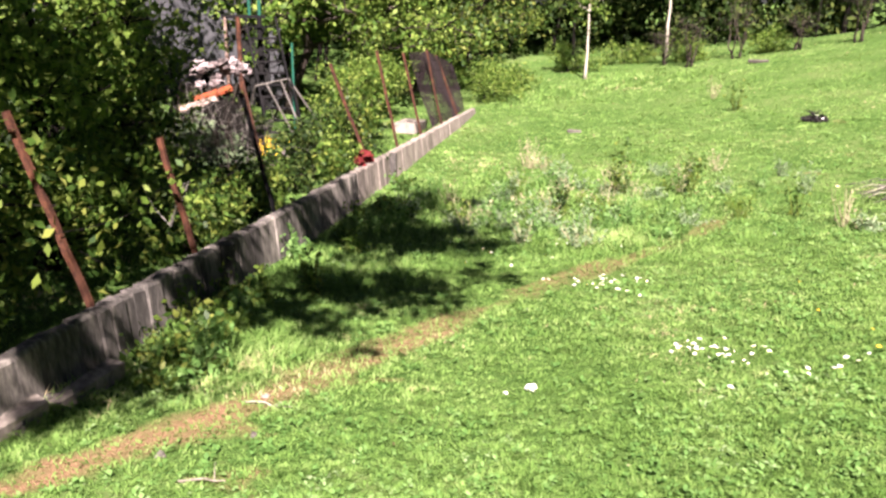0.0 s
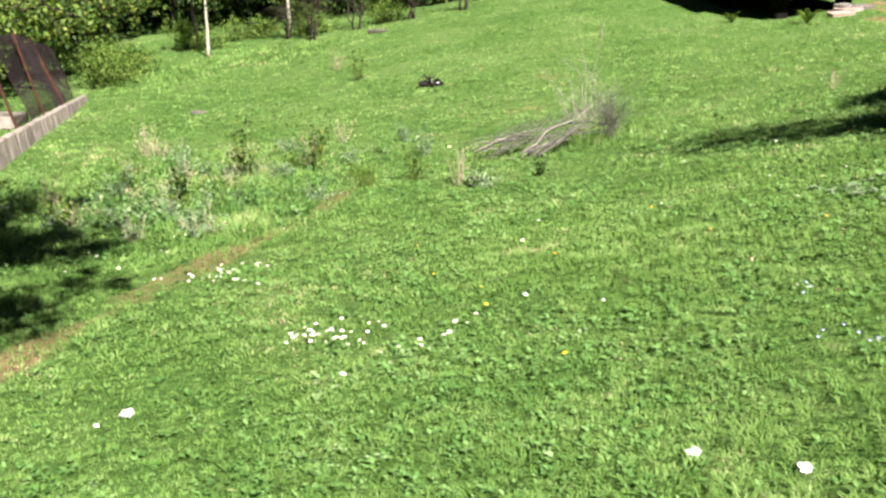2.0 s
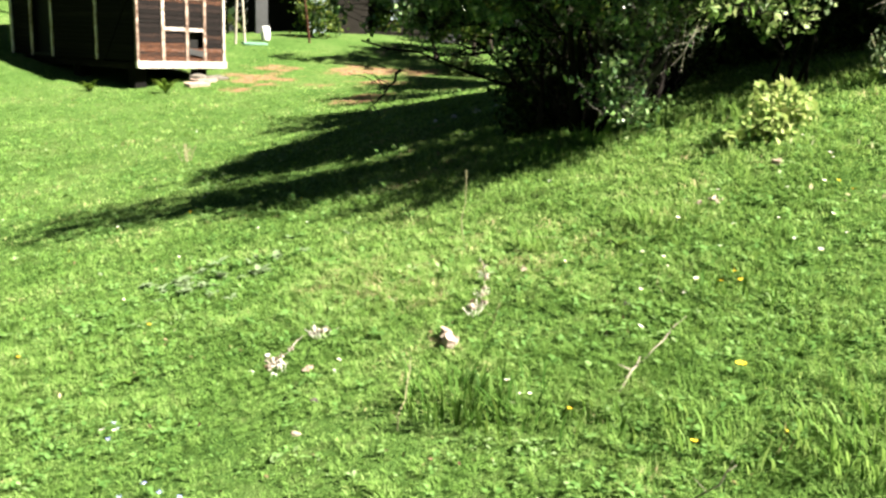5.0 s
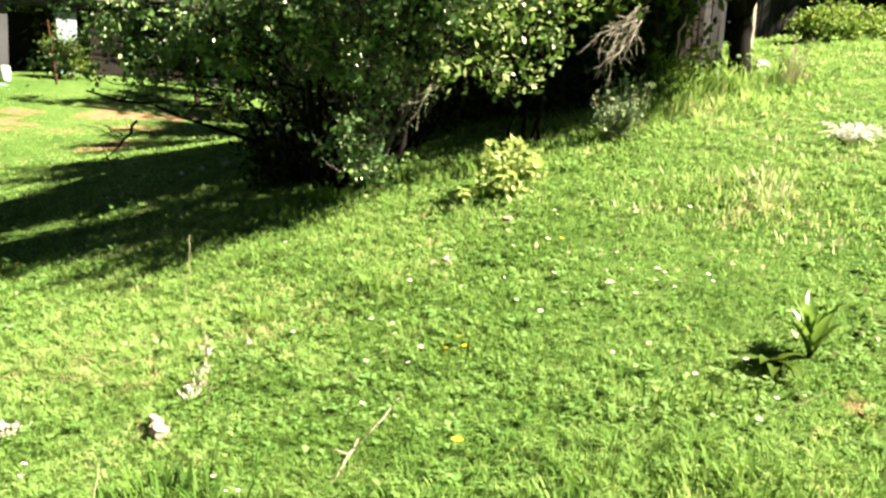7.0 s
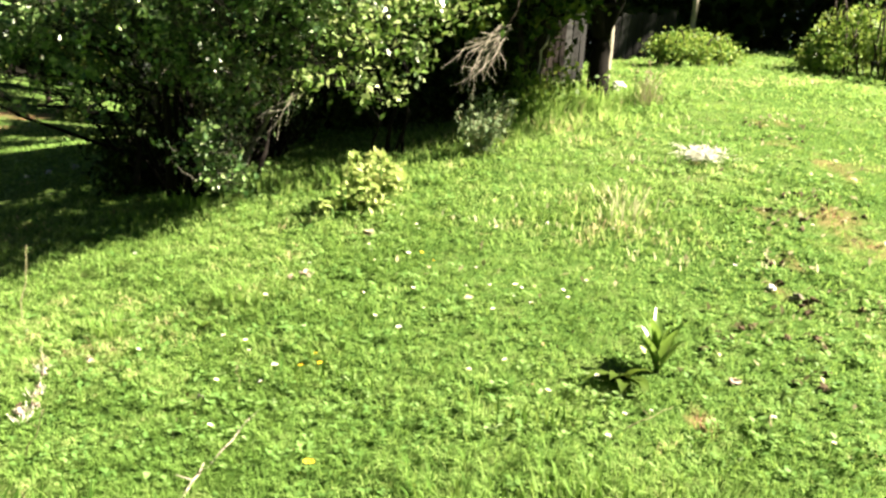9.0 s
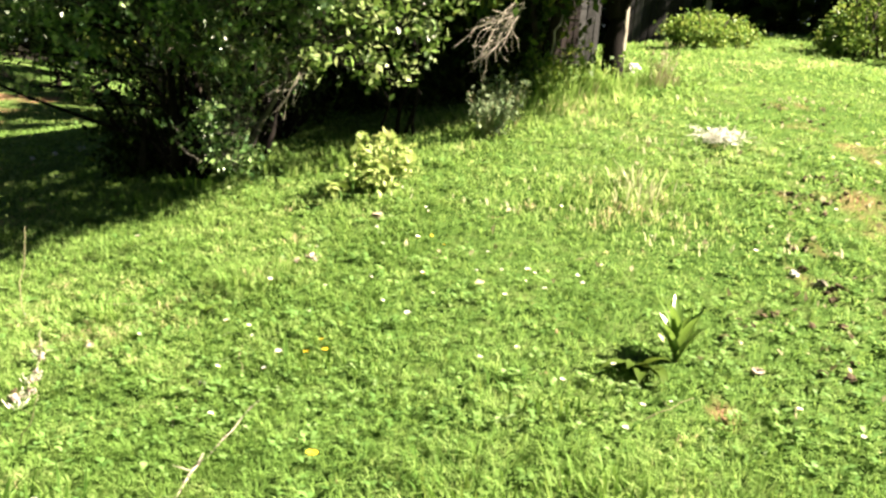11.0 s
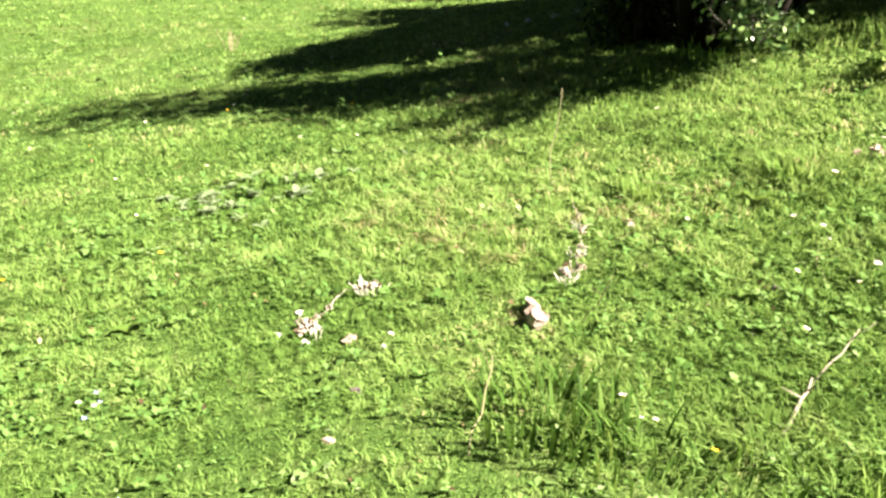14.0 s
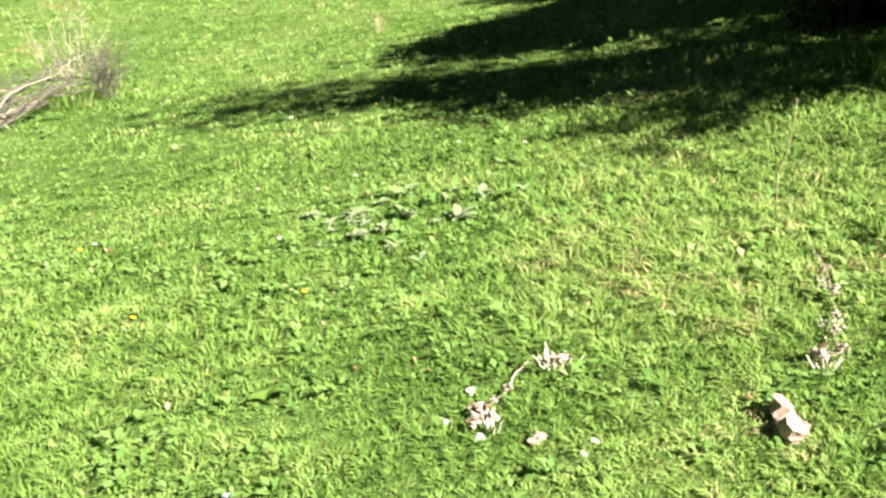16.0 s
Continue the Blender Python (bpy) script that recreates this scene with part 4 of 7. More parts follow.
# pale slabs lying as a step below the sill
for k, (x, y, w, d, h, a) in enumerate(((1.75, -0.45, 0.75, 0.4, 0.12, 8), (1.2, -0.85, 0.6, 0.35, 0.1, -15), (2.3, -0.3, 0.7, 0.35, 0.1, 5), (1.7, -0.3, 0.4, 0.3, 0.1, 20))):
    p = SHED @ Vector((x, y, 0))
    hz = gz(p.x, p.y) + h / 2 - 0.02 + (0.11 if k == 3 else 0)
    whole("step_slab", Soup().box(Matrix(), w, d, h, 0.04, 0.02, random.Random(k)), M_PINKSTONE if k < 2 else M_STONE, Matrix.Translation((p.x, p.y, hz)) @ pose(0, 0, 0, 4, -3, a + 30), "pale stone slab laid as a step before the shed", "slab", "slabs before the shed")


# ================= house beyond, its yard things =================
def far_house():
    m = Matrix.Translation((8.2, 38.0, 1.35)) @ pose(0, 0, 0, 0, 0, -8)
    h = thing("far_house", m, "long dark outbuilding with a pale blue-grey pillar and open bays", "building")
    L, H, D = 8.6, 3.2, 5.0
    part("back_wall", Soup().box(pose(L / 2, D, H / 2), L, 0.25, H), M_BRICK, h)
    for x, w, mat in ((0.0, 0.5, M_PLASTER), (2.2, 0.75, M_BLUE), (3.4, 1.3, M_BRICK), (8.0, 0.6, M_PLASTER)):
        part("pillar", Soup().box(pose(x + w / 2, 0, H / 2), w, 0.4, H, 0.02), mat, h)
    part("lintel", Soup().box(pose(L / 2, 0, H + 0.2), L, 0.45, 0.4, 0.02), M_PLASTER, h)
    part("floor_slab", Soup().box(pose(L / 2, D / 2, 0.02), L, D, 0.3), M_CONCRETE, h)
    v = [(-0.5, -0.7, H + .35), (L + .5, -0.7, H + .35), (L + .5, D / 2, H + 1.9), (-0.5, D / 2, H + 1.9), (L + .5, D + .6, H + .35), (-0.5, D + .6, H + .35)]
    part("roof", Soup().add(v + [(x, y, z + .12) for x, y, z in v], [(0, 1, 2, 3), (3, 2, 4, 5), (9, 8, 7, 6), (11, 10, 8, 9), (0, 6, 7, 1), (4, 10, 11, 5)]), M_ROOF, h)
    for x in (5.4, 6.1):
        win = part("window", Soup().box(pose(x + 0.6, 0.05, 1.9), 0.5, 0.06, 1.1), M_BLUE, h, "pale blue window shutter")
    return h


far_house()
whole("white_barrel", Soup().tube([(0, 0, 0), (0, 0, 0.1), (0, 0, 0.45), (0, 0, 0.8), (0, 0, 0.9)], [0.24, 0.27, 0.30, 0.27, 0.2], 14), M_PAPER, Matrix.Translation((7.75, 34.0, gz(7.75, 34.0))) @ Matrix.Scale(0.6, 4), "white barrel standing before the far building", "barrel", smooth=True)
whole("green_board", Soup().box(Matrix(), 0.9, 0.3, 0.06, 0.01), M_TEAL, Matrix.Translation((7.1, 32.8, gz(7.1, 32.8) + 0.06)) @ pose(0, 0, 0, 5, 0, 10), "pale green board lying in the far grass", "board")
for k, (x, y, h, lean) in enumerate(((6.45, 33.0, 2.6, 2), (6.9, 33.6, 2.4, -3), (9.3, 33.5, 2.2, -7), (5.8, 34.5, 2.5, 1))):
    whole("rail_post", Soup().tube([(0, 0, -0.2), (0.01, 0, h * .5), (0, 0.02, h)], [0.045, 0.04, 0.035], 8), M_BARK_PALE if k < 2 else M_RUST, Matrix.Translation((x, y, gz(x, y))) @ pose(0, 0, 0, 0, lean, 0), "slender pole standing before the far building", "pole", "poles before the far building")
# the trees at x 12.3, 9.9 and 15.1 are unseen, added for bank shade
for k, (x, y, h, w, n) in enumerate(((5.3, 36.5, 4.5, 1.5, 3500), (9.8, 35.2, 1.3, 0.9, 1500), (12.8, 29.5, 3.0, 1.7, 5000), (15.0, 31.0, 3.5, 1.8, 5000), (17.0, 33.5, 4.0, 1.8, 3500), (21.0, 28.0, 4.5, 2.0, 4500), (24.0, 23.0, 5.0, 2.2, 5000), (12.3, 21.4, 4.2, 1.8, 4500), (9.9, 16.3, 4.2, 1.4, 4500), (15.1, 24.8, 4.6, 2.0, 4500), (20.5, 19.5, 4.5, 1.8, 4500), (14.0, 25.0, 1.1, 0.8, 1200))):
    woody("yard_tree", x, y, [(0.1, 0.1, h * .8, 0.08)], [(0, 0, h * .62, w, w, h * .36)], 14, n, 0.16, M_LEAF, M_BARK, "leafy tree near the far building", "tree", 150 + k, 5, 0.6, 0.2, 0.05, "trees near the far building")
woody("yard_tree", 12.2, 43.8, [(0.1, 0.1, 6.0, 0.1)], [(0, 0, 3.6, 3.0, 2.5, 3.2)], 24, 6000, 0.3, M_LEAF, M_BARK, "leafy tree near the far building", "tree", 168, 5, 0.8, 0.3, 0.05, "trees near the far building")
woody("yard_tree", 15.8, 43.0, [(0.1, 0.1, 6.0, 0.1)], [(0, 0, 3.6, 3.0, 2.5, 3.2)], 24, 6000, 0.3, M_LEAF, M_BARK, "leafy tree near the far building", "tree", 169, 5, 0.8, 0.3, 0.05, "trees near the far building")
# shaded bank bushes behind the big bush
for k, (x, y, w) in enumerate(((11.6, 25.0, 0.9), (12.5, 21.0, 1.0))):
    woody("bank_bush", x, y, [(0.1, 0, 0.5, 0.02)], [(0, 0, 0.35, w, w, 0.35)], 10, 1500, 0.09, M_LEAF_DARK_SHADED, M_BARK, "low dark bush on the bank behind the trees", "bush", 170 + k, 5, 0.3, 0.12, 0.02, "bushes on the bank")

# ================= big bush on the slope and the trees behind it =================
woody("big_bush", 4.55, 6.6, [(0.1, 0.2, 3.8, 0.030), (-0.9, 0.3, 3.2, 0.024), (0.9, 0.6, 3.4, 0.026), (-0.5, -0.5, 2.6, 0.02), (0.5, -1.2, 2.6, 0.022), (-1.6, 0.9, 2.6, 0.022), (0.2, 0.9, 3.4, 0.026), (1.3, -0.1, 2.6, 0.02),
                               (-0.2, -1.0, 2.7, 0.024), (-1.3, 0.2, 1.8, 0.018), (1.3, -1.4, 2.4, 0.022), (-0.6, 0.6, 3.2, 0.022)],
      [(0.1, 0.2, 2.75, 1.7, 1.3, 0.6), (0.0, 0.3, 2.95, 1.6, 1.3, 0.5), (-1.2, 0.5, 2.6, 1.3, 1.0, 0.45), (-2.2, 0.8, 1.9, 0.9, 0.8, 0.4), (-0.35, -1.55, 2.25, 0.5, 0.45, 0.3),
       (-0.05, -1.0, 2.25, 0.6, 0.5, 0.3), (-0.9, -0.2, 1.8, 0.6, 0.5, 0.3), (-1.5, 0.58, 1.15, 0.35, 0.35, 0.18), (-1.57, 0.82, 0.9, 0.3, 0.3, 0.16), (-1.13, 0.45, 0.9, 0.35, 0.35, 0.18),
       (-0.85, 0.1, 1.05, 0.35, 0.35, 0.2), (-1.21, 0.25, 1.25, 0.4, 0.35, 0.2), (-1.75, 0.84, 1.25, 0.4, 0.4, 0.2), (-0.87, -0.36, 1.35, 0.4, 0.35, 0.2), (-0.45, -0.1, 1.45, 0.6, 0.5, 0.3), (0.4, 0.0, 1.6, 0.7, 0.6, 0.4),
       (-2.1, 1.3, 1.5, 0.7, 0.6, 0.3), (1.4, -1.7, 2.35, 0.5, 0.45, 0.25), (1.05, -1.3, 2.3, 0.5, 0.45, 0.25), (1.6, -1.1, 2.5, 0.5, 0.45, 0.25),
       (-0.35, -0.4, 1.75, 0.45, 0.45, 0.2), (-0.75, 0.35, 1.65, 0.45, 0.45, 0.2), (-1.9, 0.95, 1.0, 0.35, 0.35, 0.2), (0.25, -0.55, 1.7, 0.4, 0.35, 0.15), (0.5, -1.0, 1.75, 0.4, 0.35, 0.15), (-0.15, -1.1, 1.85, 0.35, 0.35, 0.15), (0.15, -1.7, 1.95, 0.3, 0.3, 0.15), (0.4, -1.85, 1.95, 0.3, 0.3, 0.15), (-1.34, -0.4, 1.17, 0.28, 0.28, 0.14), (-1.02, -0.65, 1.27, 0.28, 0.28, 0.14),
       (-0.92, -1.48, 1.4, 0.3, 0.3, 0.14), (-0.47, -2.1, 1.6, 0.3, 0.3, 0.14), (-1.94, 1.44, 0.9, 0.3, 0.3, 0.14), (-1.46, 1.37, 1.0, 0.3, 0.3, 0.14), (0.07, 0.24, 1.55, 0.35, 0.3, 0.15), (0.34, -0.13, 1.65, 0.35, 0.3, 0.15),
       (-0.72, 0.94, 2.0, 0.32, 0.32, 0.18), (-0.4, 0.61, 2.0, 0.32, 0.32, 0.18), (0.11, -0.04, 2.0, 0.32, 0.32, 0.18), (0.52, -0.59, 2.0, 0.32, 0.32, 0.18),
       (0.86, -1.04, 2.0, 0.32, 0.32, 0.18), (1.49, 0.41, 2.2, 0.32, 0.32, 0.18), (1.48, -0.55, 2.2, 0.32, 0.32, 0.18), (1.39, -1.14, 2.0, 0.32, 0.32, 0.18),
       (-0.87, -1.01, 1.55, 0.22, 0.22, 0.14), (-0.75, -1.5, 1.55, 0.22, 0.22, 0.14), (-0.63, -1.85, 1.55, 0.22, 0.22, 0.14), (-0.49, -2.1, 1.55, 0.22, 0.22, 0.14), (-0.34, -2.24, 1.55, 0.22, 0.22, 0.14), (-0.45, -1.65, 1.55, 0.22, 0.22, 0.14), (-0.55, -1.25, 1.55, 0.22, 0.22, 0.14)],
      300, 27500, 0.054, M_LEAF_BUSH, M_BARK_DARK_SHADED, "big many-stemmed leafy bush on the slope, its low boughs spreading", "bush", 31, 7, 0.34, 0.03, 0.013, bare=70, feet=0.5, even=0.2, per=26, tight=0.95)
# front foliage of the big bush, on added stems, placed to shade its foot
woody("young_tree", 4.6, 6.3, [(0.0, -0.9, 1.6, 0.022), (-0.5, -0.8, 1.3, 0.018), (0.5, -1.0, 1.6, 0.02), (-0.7, -0.4, 1.2, 0.016)],
      [(-0.75, -0.93, 0.77, 0.2, 0.2, 0.14), (-0.67, -1.1, 0.62, 0.18, 0.18, 0.14), (-0.79, -1.03, 0.48, 0.2, 0.18, 0.14), (-0.58, -1.18, 0.36, 0.2, 0.18, 0.14), (-0.73, -1.09, 0.22, 0.24, 0.2, 0.12), (-0.84, -0.77, 0.32, 0.2, 0.2, 0.14),
       (0.67, -1.18, 1.17, 0.18, 0.18, 0.12), (0.52, -1.07, 1.44, 0.24, 0.22, 0.14), (0.41, -0.93, 0.98, 0.16, 0.16, 0.1), (0.2, -0.8, 1.46, 0.26, 0.24, 0.14), (-0.12, -0.78, 1.21, 0.24, 0.22, 0.14), (-0.27, -0.89, 0.88, 0.22, 0.2, 0.14),
       (-0.82, -0.45, 1.24, 0.28, 0.26, 0.16), (-1.0, -0.25, 1.0, 0.26, 0.24, 0.14), (-0.82, -0.54, 0.94, 0.24, 0.22, 0.14), (-0.61, -0.68, 1.19, 0.26, 0.24, 0.14), (-0.69, -0.65, 1.36, 0.28, 0.26, 0.16), (-0.41, -0.8, 1.02, 0.24, 0.22, 0.14), (0.0, -0.85, 0.97, 0.22, 0.2, 0.12),
       (-0.3, -0.75, 1.42, 0.28, 0.26, 0.16), (0.72, -1.2, 1.25, 0.16, 0.16, 0.12), (0.6, -1.1, 1.05, 0.14, 0.14, 0.1), (0.85, -1.25, 1.4, 0.18, 0.16, 0.1), (0.35, -0.95, 1.25, 0.16, 0.16, 0.12), (0.6, -1.15, 1.35, 0.16, 0.16, 0.1), (0.15, -0.9, 1.1, 0.16, 0.16, 0.1)],
      112, 7600, 0.046, M_LEAF_BUSH, M_TWIG, "front leaf sprays of the big bush on added thin stems", "tree", 33, 6, 0.18, 0.02, 0.01, bare=44, per=14, tight=0.85)
woody("slender_tree", 5.75, 5.7, [(-0.55, -0.6, 1.35, 0.016), (-0.3, -0.75, 1.5, 0.014), (-1.0, -0.7, 1.2, 0.014), (-0.1, 0.2, 2.4, 0.018)],
      [(-1.41, -0.84, 0.95, 0.16, 0.16, 0.11), (-1.3, -0.95, 1.01, 0.16, 0.16, 0.11), (-0.8, -0.71, 0.95, 0.16, 0.16, 0.11), (-1.34, -0.89, 0.79, 0.16, 0.16, 0.11), (-1.41, -0.81, 0.66, 0.13, 0.13, 0.09), (-1.5, -0.75, 0.72, 0.13, 0.13, 0.09),
       (-0.94, -0.68, 0.57, 0.13, 0.13, 0.09), (-0.76, -0.71, 0.61, 0.16, 0.16, 0.11), (-0.64, -0.68, 0.56, 0.12, 0.12, 0.08), (-1.52, -0.72, 0.58, 0.12, 0.12, 0.08), (-0.47, -0.74, 0.84, 0.14, 0.14, 0.1), (-0.54, -0.66, 0.85, 0.12, 0.12, 0.08),
       (-0.49, -0.69, 0.67, 0.13, 0.13, 0.09), (-1.31, -0.76, 0.58, 0.12, 0.12, 0.08), (-0.9, -0.73, 0.77, 0.13, 0.13, 0.09), (-0.91, -0.77, 1.11, 0.16, 0.16, 0.11), (-0.63, -0.75, 1.09, 0.16, 0.16, 0.11), (-0.42, -0.82, 1.08, 0.14, 0.14, 0.1),
       (-0.28, -0.91, 1.13, 0.14, 0.14, 0.1), (-0.14, -1.0, 1.19, 0.14, 0.14, 0.1), (-0.46, -0.8, 1.17, 0.15, 0.15, 0.1), (-0.03, -1.12, 1.14, 0.12, 0.12, 0.08), (-1.61, -0.66, 0.64, 0.12, 0.12, 0.08)],
      52, 1150, 0.062, M_LEAF_SPRAY, M_BARK_DARK_SHADED, "slender tree with fresh leaf sprays leaning out of the thicket", "tree", 37, 4, 0.14, 0.02, 0.007, bare=16, per=11, tight=0.9)
# added shrubs fill the bush's shaded hollow with near-black leaf colour
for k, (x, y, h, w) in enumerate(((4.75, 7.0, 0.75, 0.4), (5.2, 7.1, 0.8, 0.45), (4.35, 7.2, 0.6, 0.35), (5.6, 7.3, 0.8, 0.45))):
    woody("shaded_shrub", x, y, [(0.1, 0.1, h * .8, .015), (-.2, .1, h * .7, .015), (.2, -.2, h * .7, .015)], [(0, 0, h * .5, w, w, h * .5)], 16, 2600, 0.06, M_LEAF_DARK_SHADED, M_BARK_DARK_SHADED, "dark leafy shrub in the shade of the bush", "shrub", 260 + k, 6, .25, .08, .012, "shrubs under the bush")
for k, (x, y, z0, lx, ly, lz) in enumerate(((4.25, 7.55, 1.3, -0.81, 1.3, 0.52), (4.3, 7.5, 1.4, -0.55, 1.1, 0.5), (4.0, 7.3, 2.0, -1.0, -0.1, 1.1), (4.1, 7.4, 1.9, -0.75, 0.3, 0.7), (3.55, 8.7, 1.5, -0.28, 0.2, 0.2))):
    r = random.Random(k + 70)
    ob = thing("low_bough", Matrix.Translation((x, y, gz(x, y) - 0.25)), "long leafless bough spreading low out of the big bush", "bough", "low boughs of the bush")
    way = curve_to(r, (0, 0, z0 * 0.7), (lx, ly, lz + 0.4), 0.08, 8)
    part("branch", Soup().tube(way, [0.018 * (1 - .85 * q / 8) for q in range(9)], 6, False), M_BARK_DARK_SHADED, ob, smooth=True)
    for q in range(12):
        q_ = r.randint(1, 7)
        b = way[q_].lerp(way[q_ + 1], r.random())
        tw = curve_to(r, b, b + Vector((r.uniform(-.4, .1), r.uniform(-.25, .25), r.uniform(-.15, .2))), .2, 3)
        part("twig", Soup().tube(tw, [.006, .005, .004, .002], 4, False), M_BARK_DARK_SHADED, ob, smooth=True)
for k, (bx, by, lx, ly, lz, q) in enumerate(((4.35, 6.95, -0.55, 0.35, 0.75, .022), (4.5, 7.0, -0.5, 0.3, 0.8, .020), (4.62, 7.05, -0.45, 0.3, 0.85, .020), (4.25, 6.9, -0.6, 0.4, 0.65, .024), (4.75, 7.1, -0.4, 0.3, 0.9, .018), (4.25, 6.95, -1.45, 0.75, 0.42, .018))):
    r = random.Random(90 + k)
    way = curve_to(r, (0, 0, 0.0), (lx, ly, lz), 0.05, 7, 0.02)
    whole("slanting_stem", Soup().tube(way, [q * (1 - .55 * i / 7) for i in range(8)], 7), M_BARK_DARK_SHADED, Matrix.Translation((bx, by, gz(bx, by) + (0.3 if k == 5 else 0.12))), "dark bare stem slanting out of the bush's foot", "stem", "slanting stems of the bush", smooth=True)
# leaf colour here is darkened for the shade inside the thicket
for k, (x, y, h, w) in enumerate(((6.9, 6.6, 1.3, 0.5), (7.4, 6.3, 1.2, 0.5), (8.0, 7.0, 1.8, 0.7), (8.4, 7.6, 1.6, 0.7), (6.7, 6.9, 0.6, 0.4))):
    woody("thicket_bush", x, y, [(0.1, 0.1, h * .8, .02), (-.2, .1, h * .7, .02), (.2, -.2, h * .7, .02), (-.1, -.2, h * .9, .02)], [(0, 0, h * .55, w, w, h * .5)], 16, 4200, 0.09, M_LEAF_DARK_SHADED, M_BARK, "dark shaded bush inside the thicket", "bush", 230 + k, 5, .3, .12, .02, "bushes inside the thicket")
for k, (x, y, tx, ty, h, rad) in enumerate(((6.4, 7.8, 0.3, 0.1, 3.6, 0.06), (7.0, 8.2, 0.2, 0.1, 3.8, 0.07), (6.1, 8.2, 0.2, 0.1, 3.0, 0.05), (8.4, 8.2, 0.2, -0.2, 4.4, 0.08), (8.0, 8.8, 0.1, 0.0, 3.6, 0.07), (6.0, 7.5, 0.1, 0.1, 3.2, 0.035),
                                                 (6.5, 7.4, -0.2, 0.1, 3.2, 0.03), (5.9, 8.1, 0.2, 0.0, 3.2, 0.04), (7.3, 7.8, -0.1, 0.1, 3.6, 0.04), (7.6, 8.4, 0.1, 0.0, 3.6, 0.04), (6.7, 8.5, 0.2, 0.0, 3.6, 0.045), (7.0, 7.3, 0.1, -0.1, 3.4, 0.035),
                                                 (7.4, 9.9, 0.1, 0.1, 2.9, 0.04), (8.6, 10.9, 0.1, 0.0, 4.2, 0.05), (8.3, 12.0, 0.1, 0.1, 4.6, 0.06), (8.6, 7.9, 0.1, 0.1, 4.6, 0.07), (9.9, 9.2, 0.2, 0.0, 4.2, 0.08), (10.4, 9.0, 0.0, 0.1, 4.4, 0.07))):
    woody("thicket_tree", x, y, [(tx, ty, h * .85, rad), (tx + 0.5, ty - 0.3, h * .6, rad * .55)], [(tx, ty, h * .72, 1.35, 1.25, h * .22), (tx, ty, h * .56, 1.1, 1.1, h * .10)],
          28, 5500, 0.17, M_LEAF_DARK_SHADED, M_BARK_DARK_SHADED, "slender leafy tree in the dark thicket behind the bush", "tree", 200 + k, 6, 0.6, 0.2, 0.05, "trees of the thicket", bare=5)
# dark hut whose open front lies in deep shade, put into its plank colour
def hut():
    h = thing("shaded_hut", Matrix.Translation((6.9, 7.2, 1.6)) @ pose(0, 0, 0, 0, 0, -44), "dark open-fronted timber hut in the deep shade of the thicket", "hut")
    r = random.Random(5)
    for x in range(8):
        part("plank", Soup().box(pose(0.1 + x * 0.2, 1.5, 1.4, 0, r.uniform(-.5, .5), 0), 0.19, 0.03, 3.2, 0.004), M_PLANKSHADE, h)
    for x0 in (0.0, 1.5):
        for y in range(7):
            part("plank", Soup().box(pose(x0, 0.12 + y * 0.22, 1.4, r.uniform(-.5, .5), 0, 0), 0.03, 0.21, 3.2, 0.004), M_PLANKSHADE, h)
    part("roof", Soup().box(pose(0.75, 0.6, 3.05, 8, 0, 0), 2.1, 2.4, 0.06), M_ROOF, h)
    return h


hut()
woody("forked_tree", 8.15, 5.4, [(-0.15, 0.1, 3.9, 0.06), (0.35, -0.2, 4.4, 0.065), (0.1, 0.0, 4.2, 0.04), (0.3, -1.0, 3.0, 0.04)],
      [(1.2, 0.9, 4.4, 1.4, 1.2, 0.8), (-0.3, 1.5, 4.0, 0.9, 0.9, 0.6), (1.9, 1.3, 4.3, 1.5, 1.4, 0.9), (0.1, -1.95, 2.35, 0.4, 0.35, 0.2), (-0.4, -1.8, 2.3, 0.4, 0.35, 0.2), (-0.85, -1.8, 2.2, 0.4, 0.35, 0.2),
       (1.25, -1.4, 2.65, 0.45, 0.4, 0.25), (0.9, -1.15, 2.95, 0.5, 0.4, 0.25), (-0.75, -1.1, 2.4, 0.35, 0.35, 0.2), (-0.55, -1.02, 1.95, 0.25, 0.25, 0.15), (-1.4, -1.0, 1.75, 0.25, 0.25, 0.15), (-1.15, -1.4, 1.8, 0.25, 0.25, 0.15), (0.0, -1.05, 2.25, 0.35, 0.35, 0.2), (0.5, -1.15, 2.4, 0.35, 0.35, 0.2), (-0.4, -1.5, 2.15, 0.35, 0.35, 0.2), (0.6, -0.7, 3.1, 0.6, 0.5, 0.3), (1.6, -0.9, 3.3, 0.6, 0.5, 0.3), (2.35, -0.45, 2.85, 0.4, 0.35, 0.2),
       (-1.89, 0.65, 0.7, 0.2, 0.2, 0.12), (-1.57, 0.61, 0.67, 0.2, 0.2, 0.12), (-1.38, 0.39, 0.76, 0.2, 0.2, 0.12), (-1.15, 0.3, 0.66, 0.2, 0.2, 0.12), (-1.44, 0.5, 0.53, 0.2, 0.2, 0.12), (-1.03, 0.29, 0.81, 0.2, 0.2, 0.12), (-1.98, 0.76, 0.57, 0.2, 0.2, 0.12)],
      92, 26000, 0.085, M_LEAF, M_BARK_DARK_SHADED, "dark forked fruit tree at the edge of the thicket", "tree", 41, 7, 0.4, 0.12, 0.03, bare=22, fork=(0.0, 0.0, 0.74, 0.105), even=0.4, per=14)
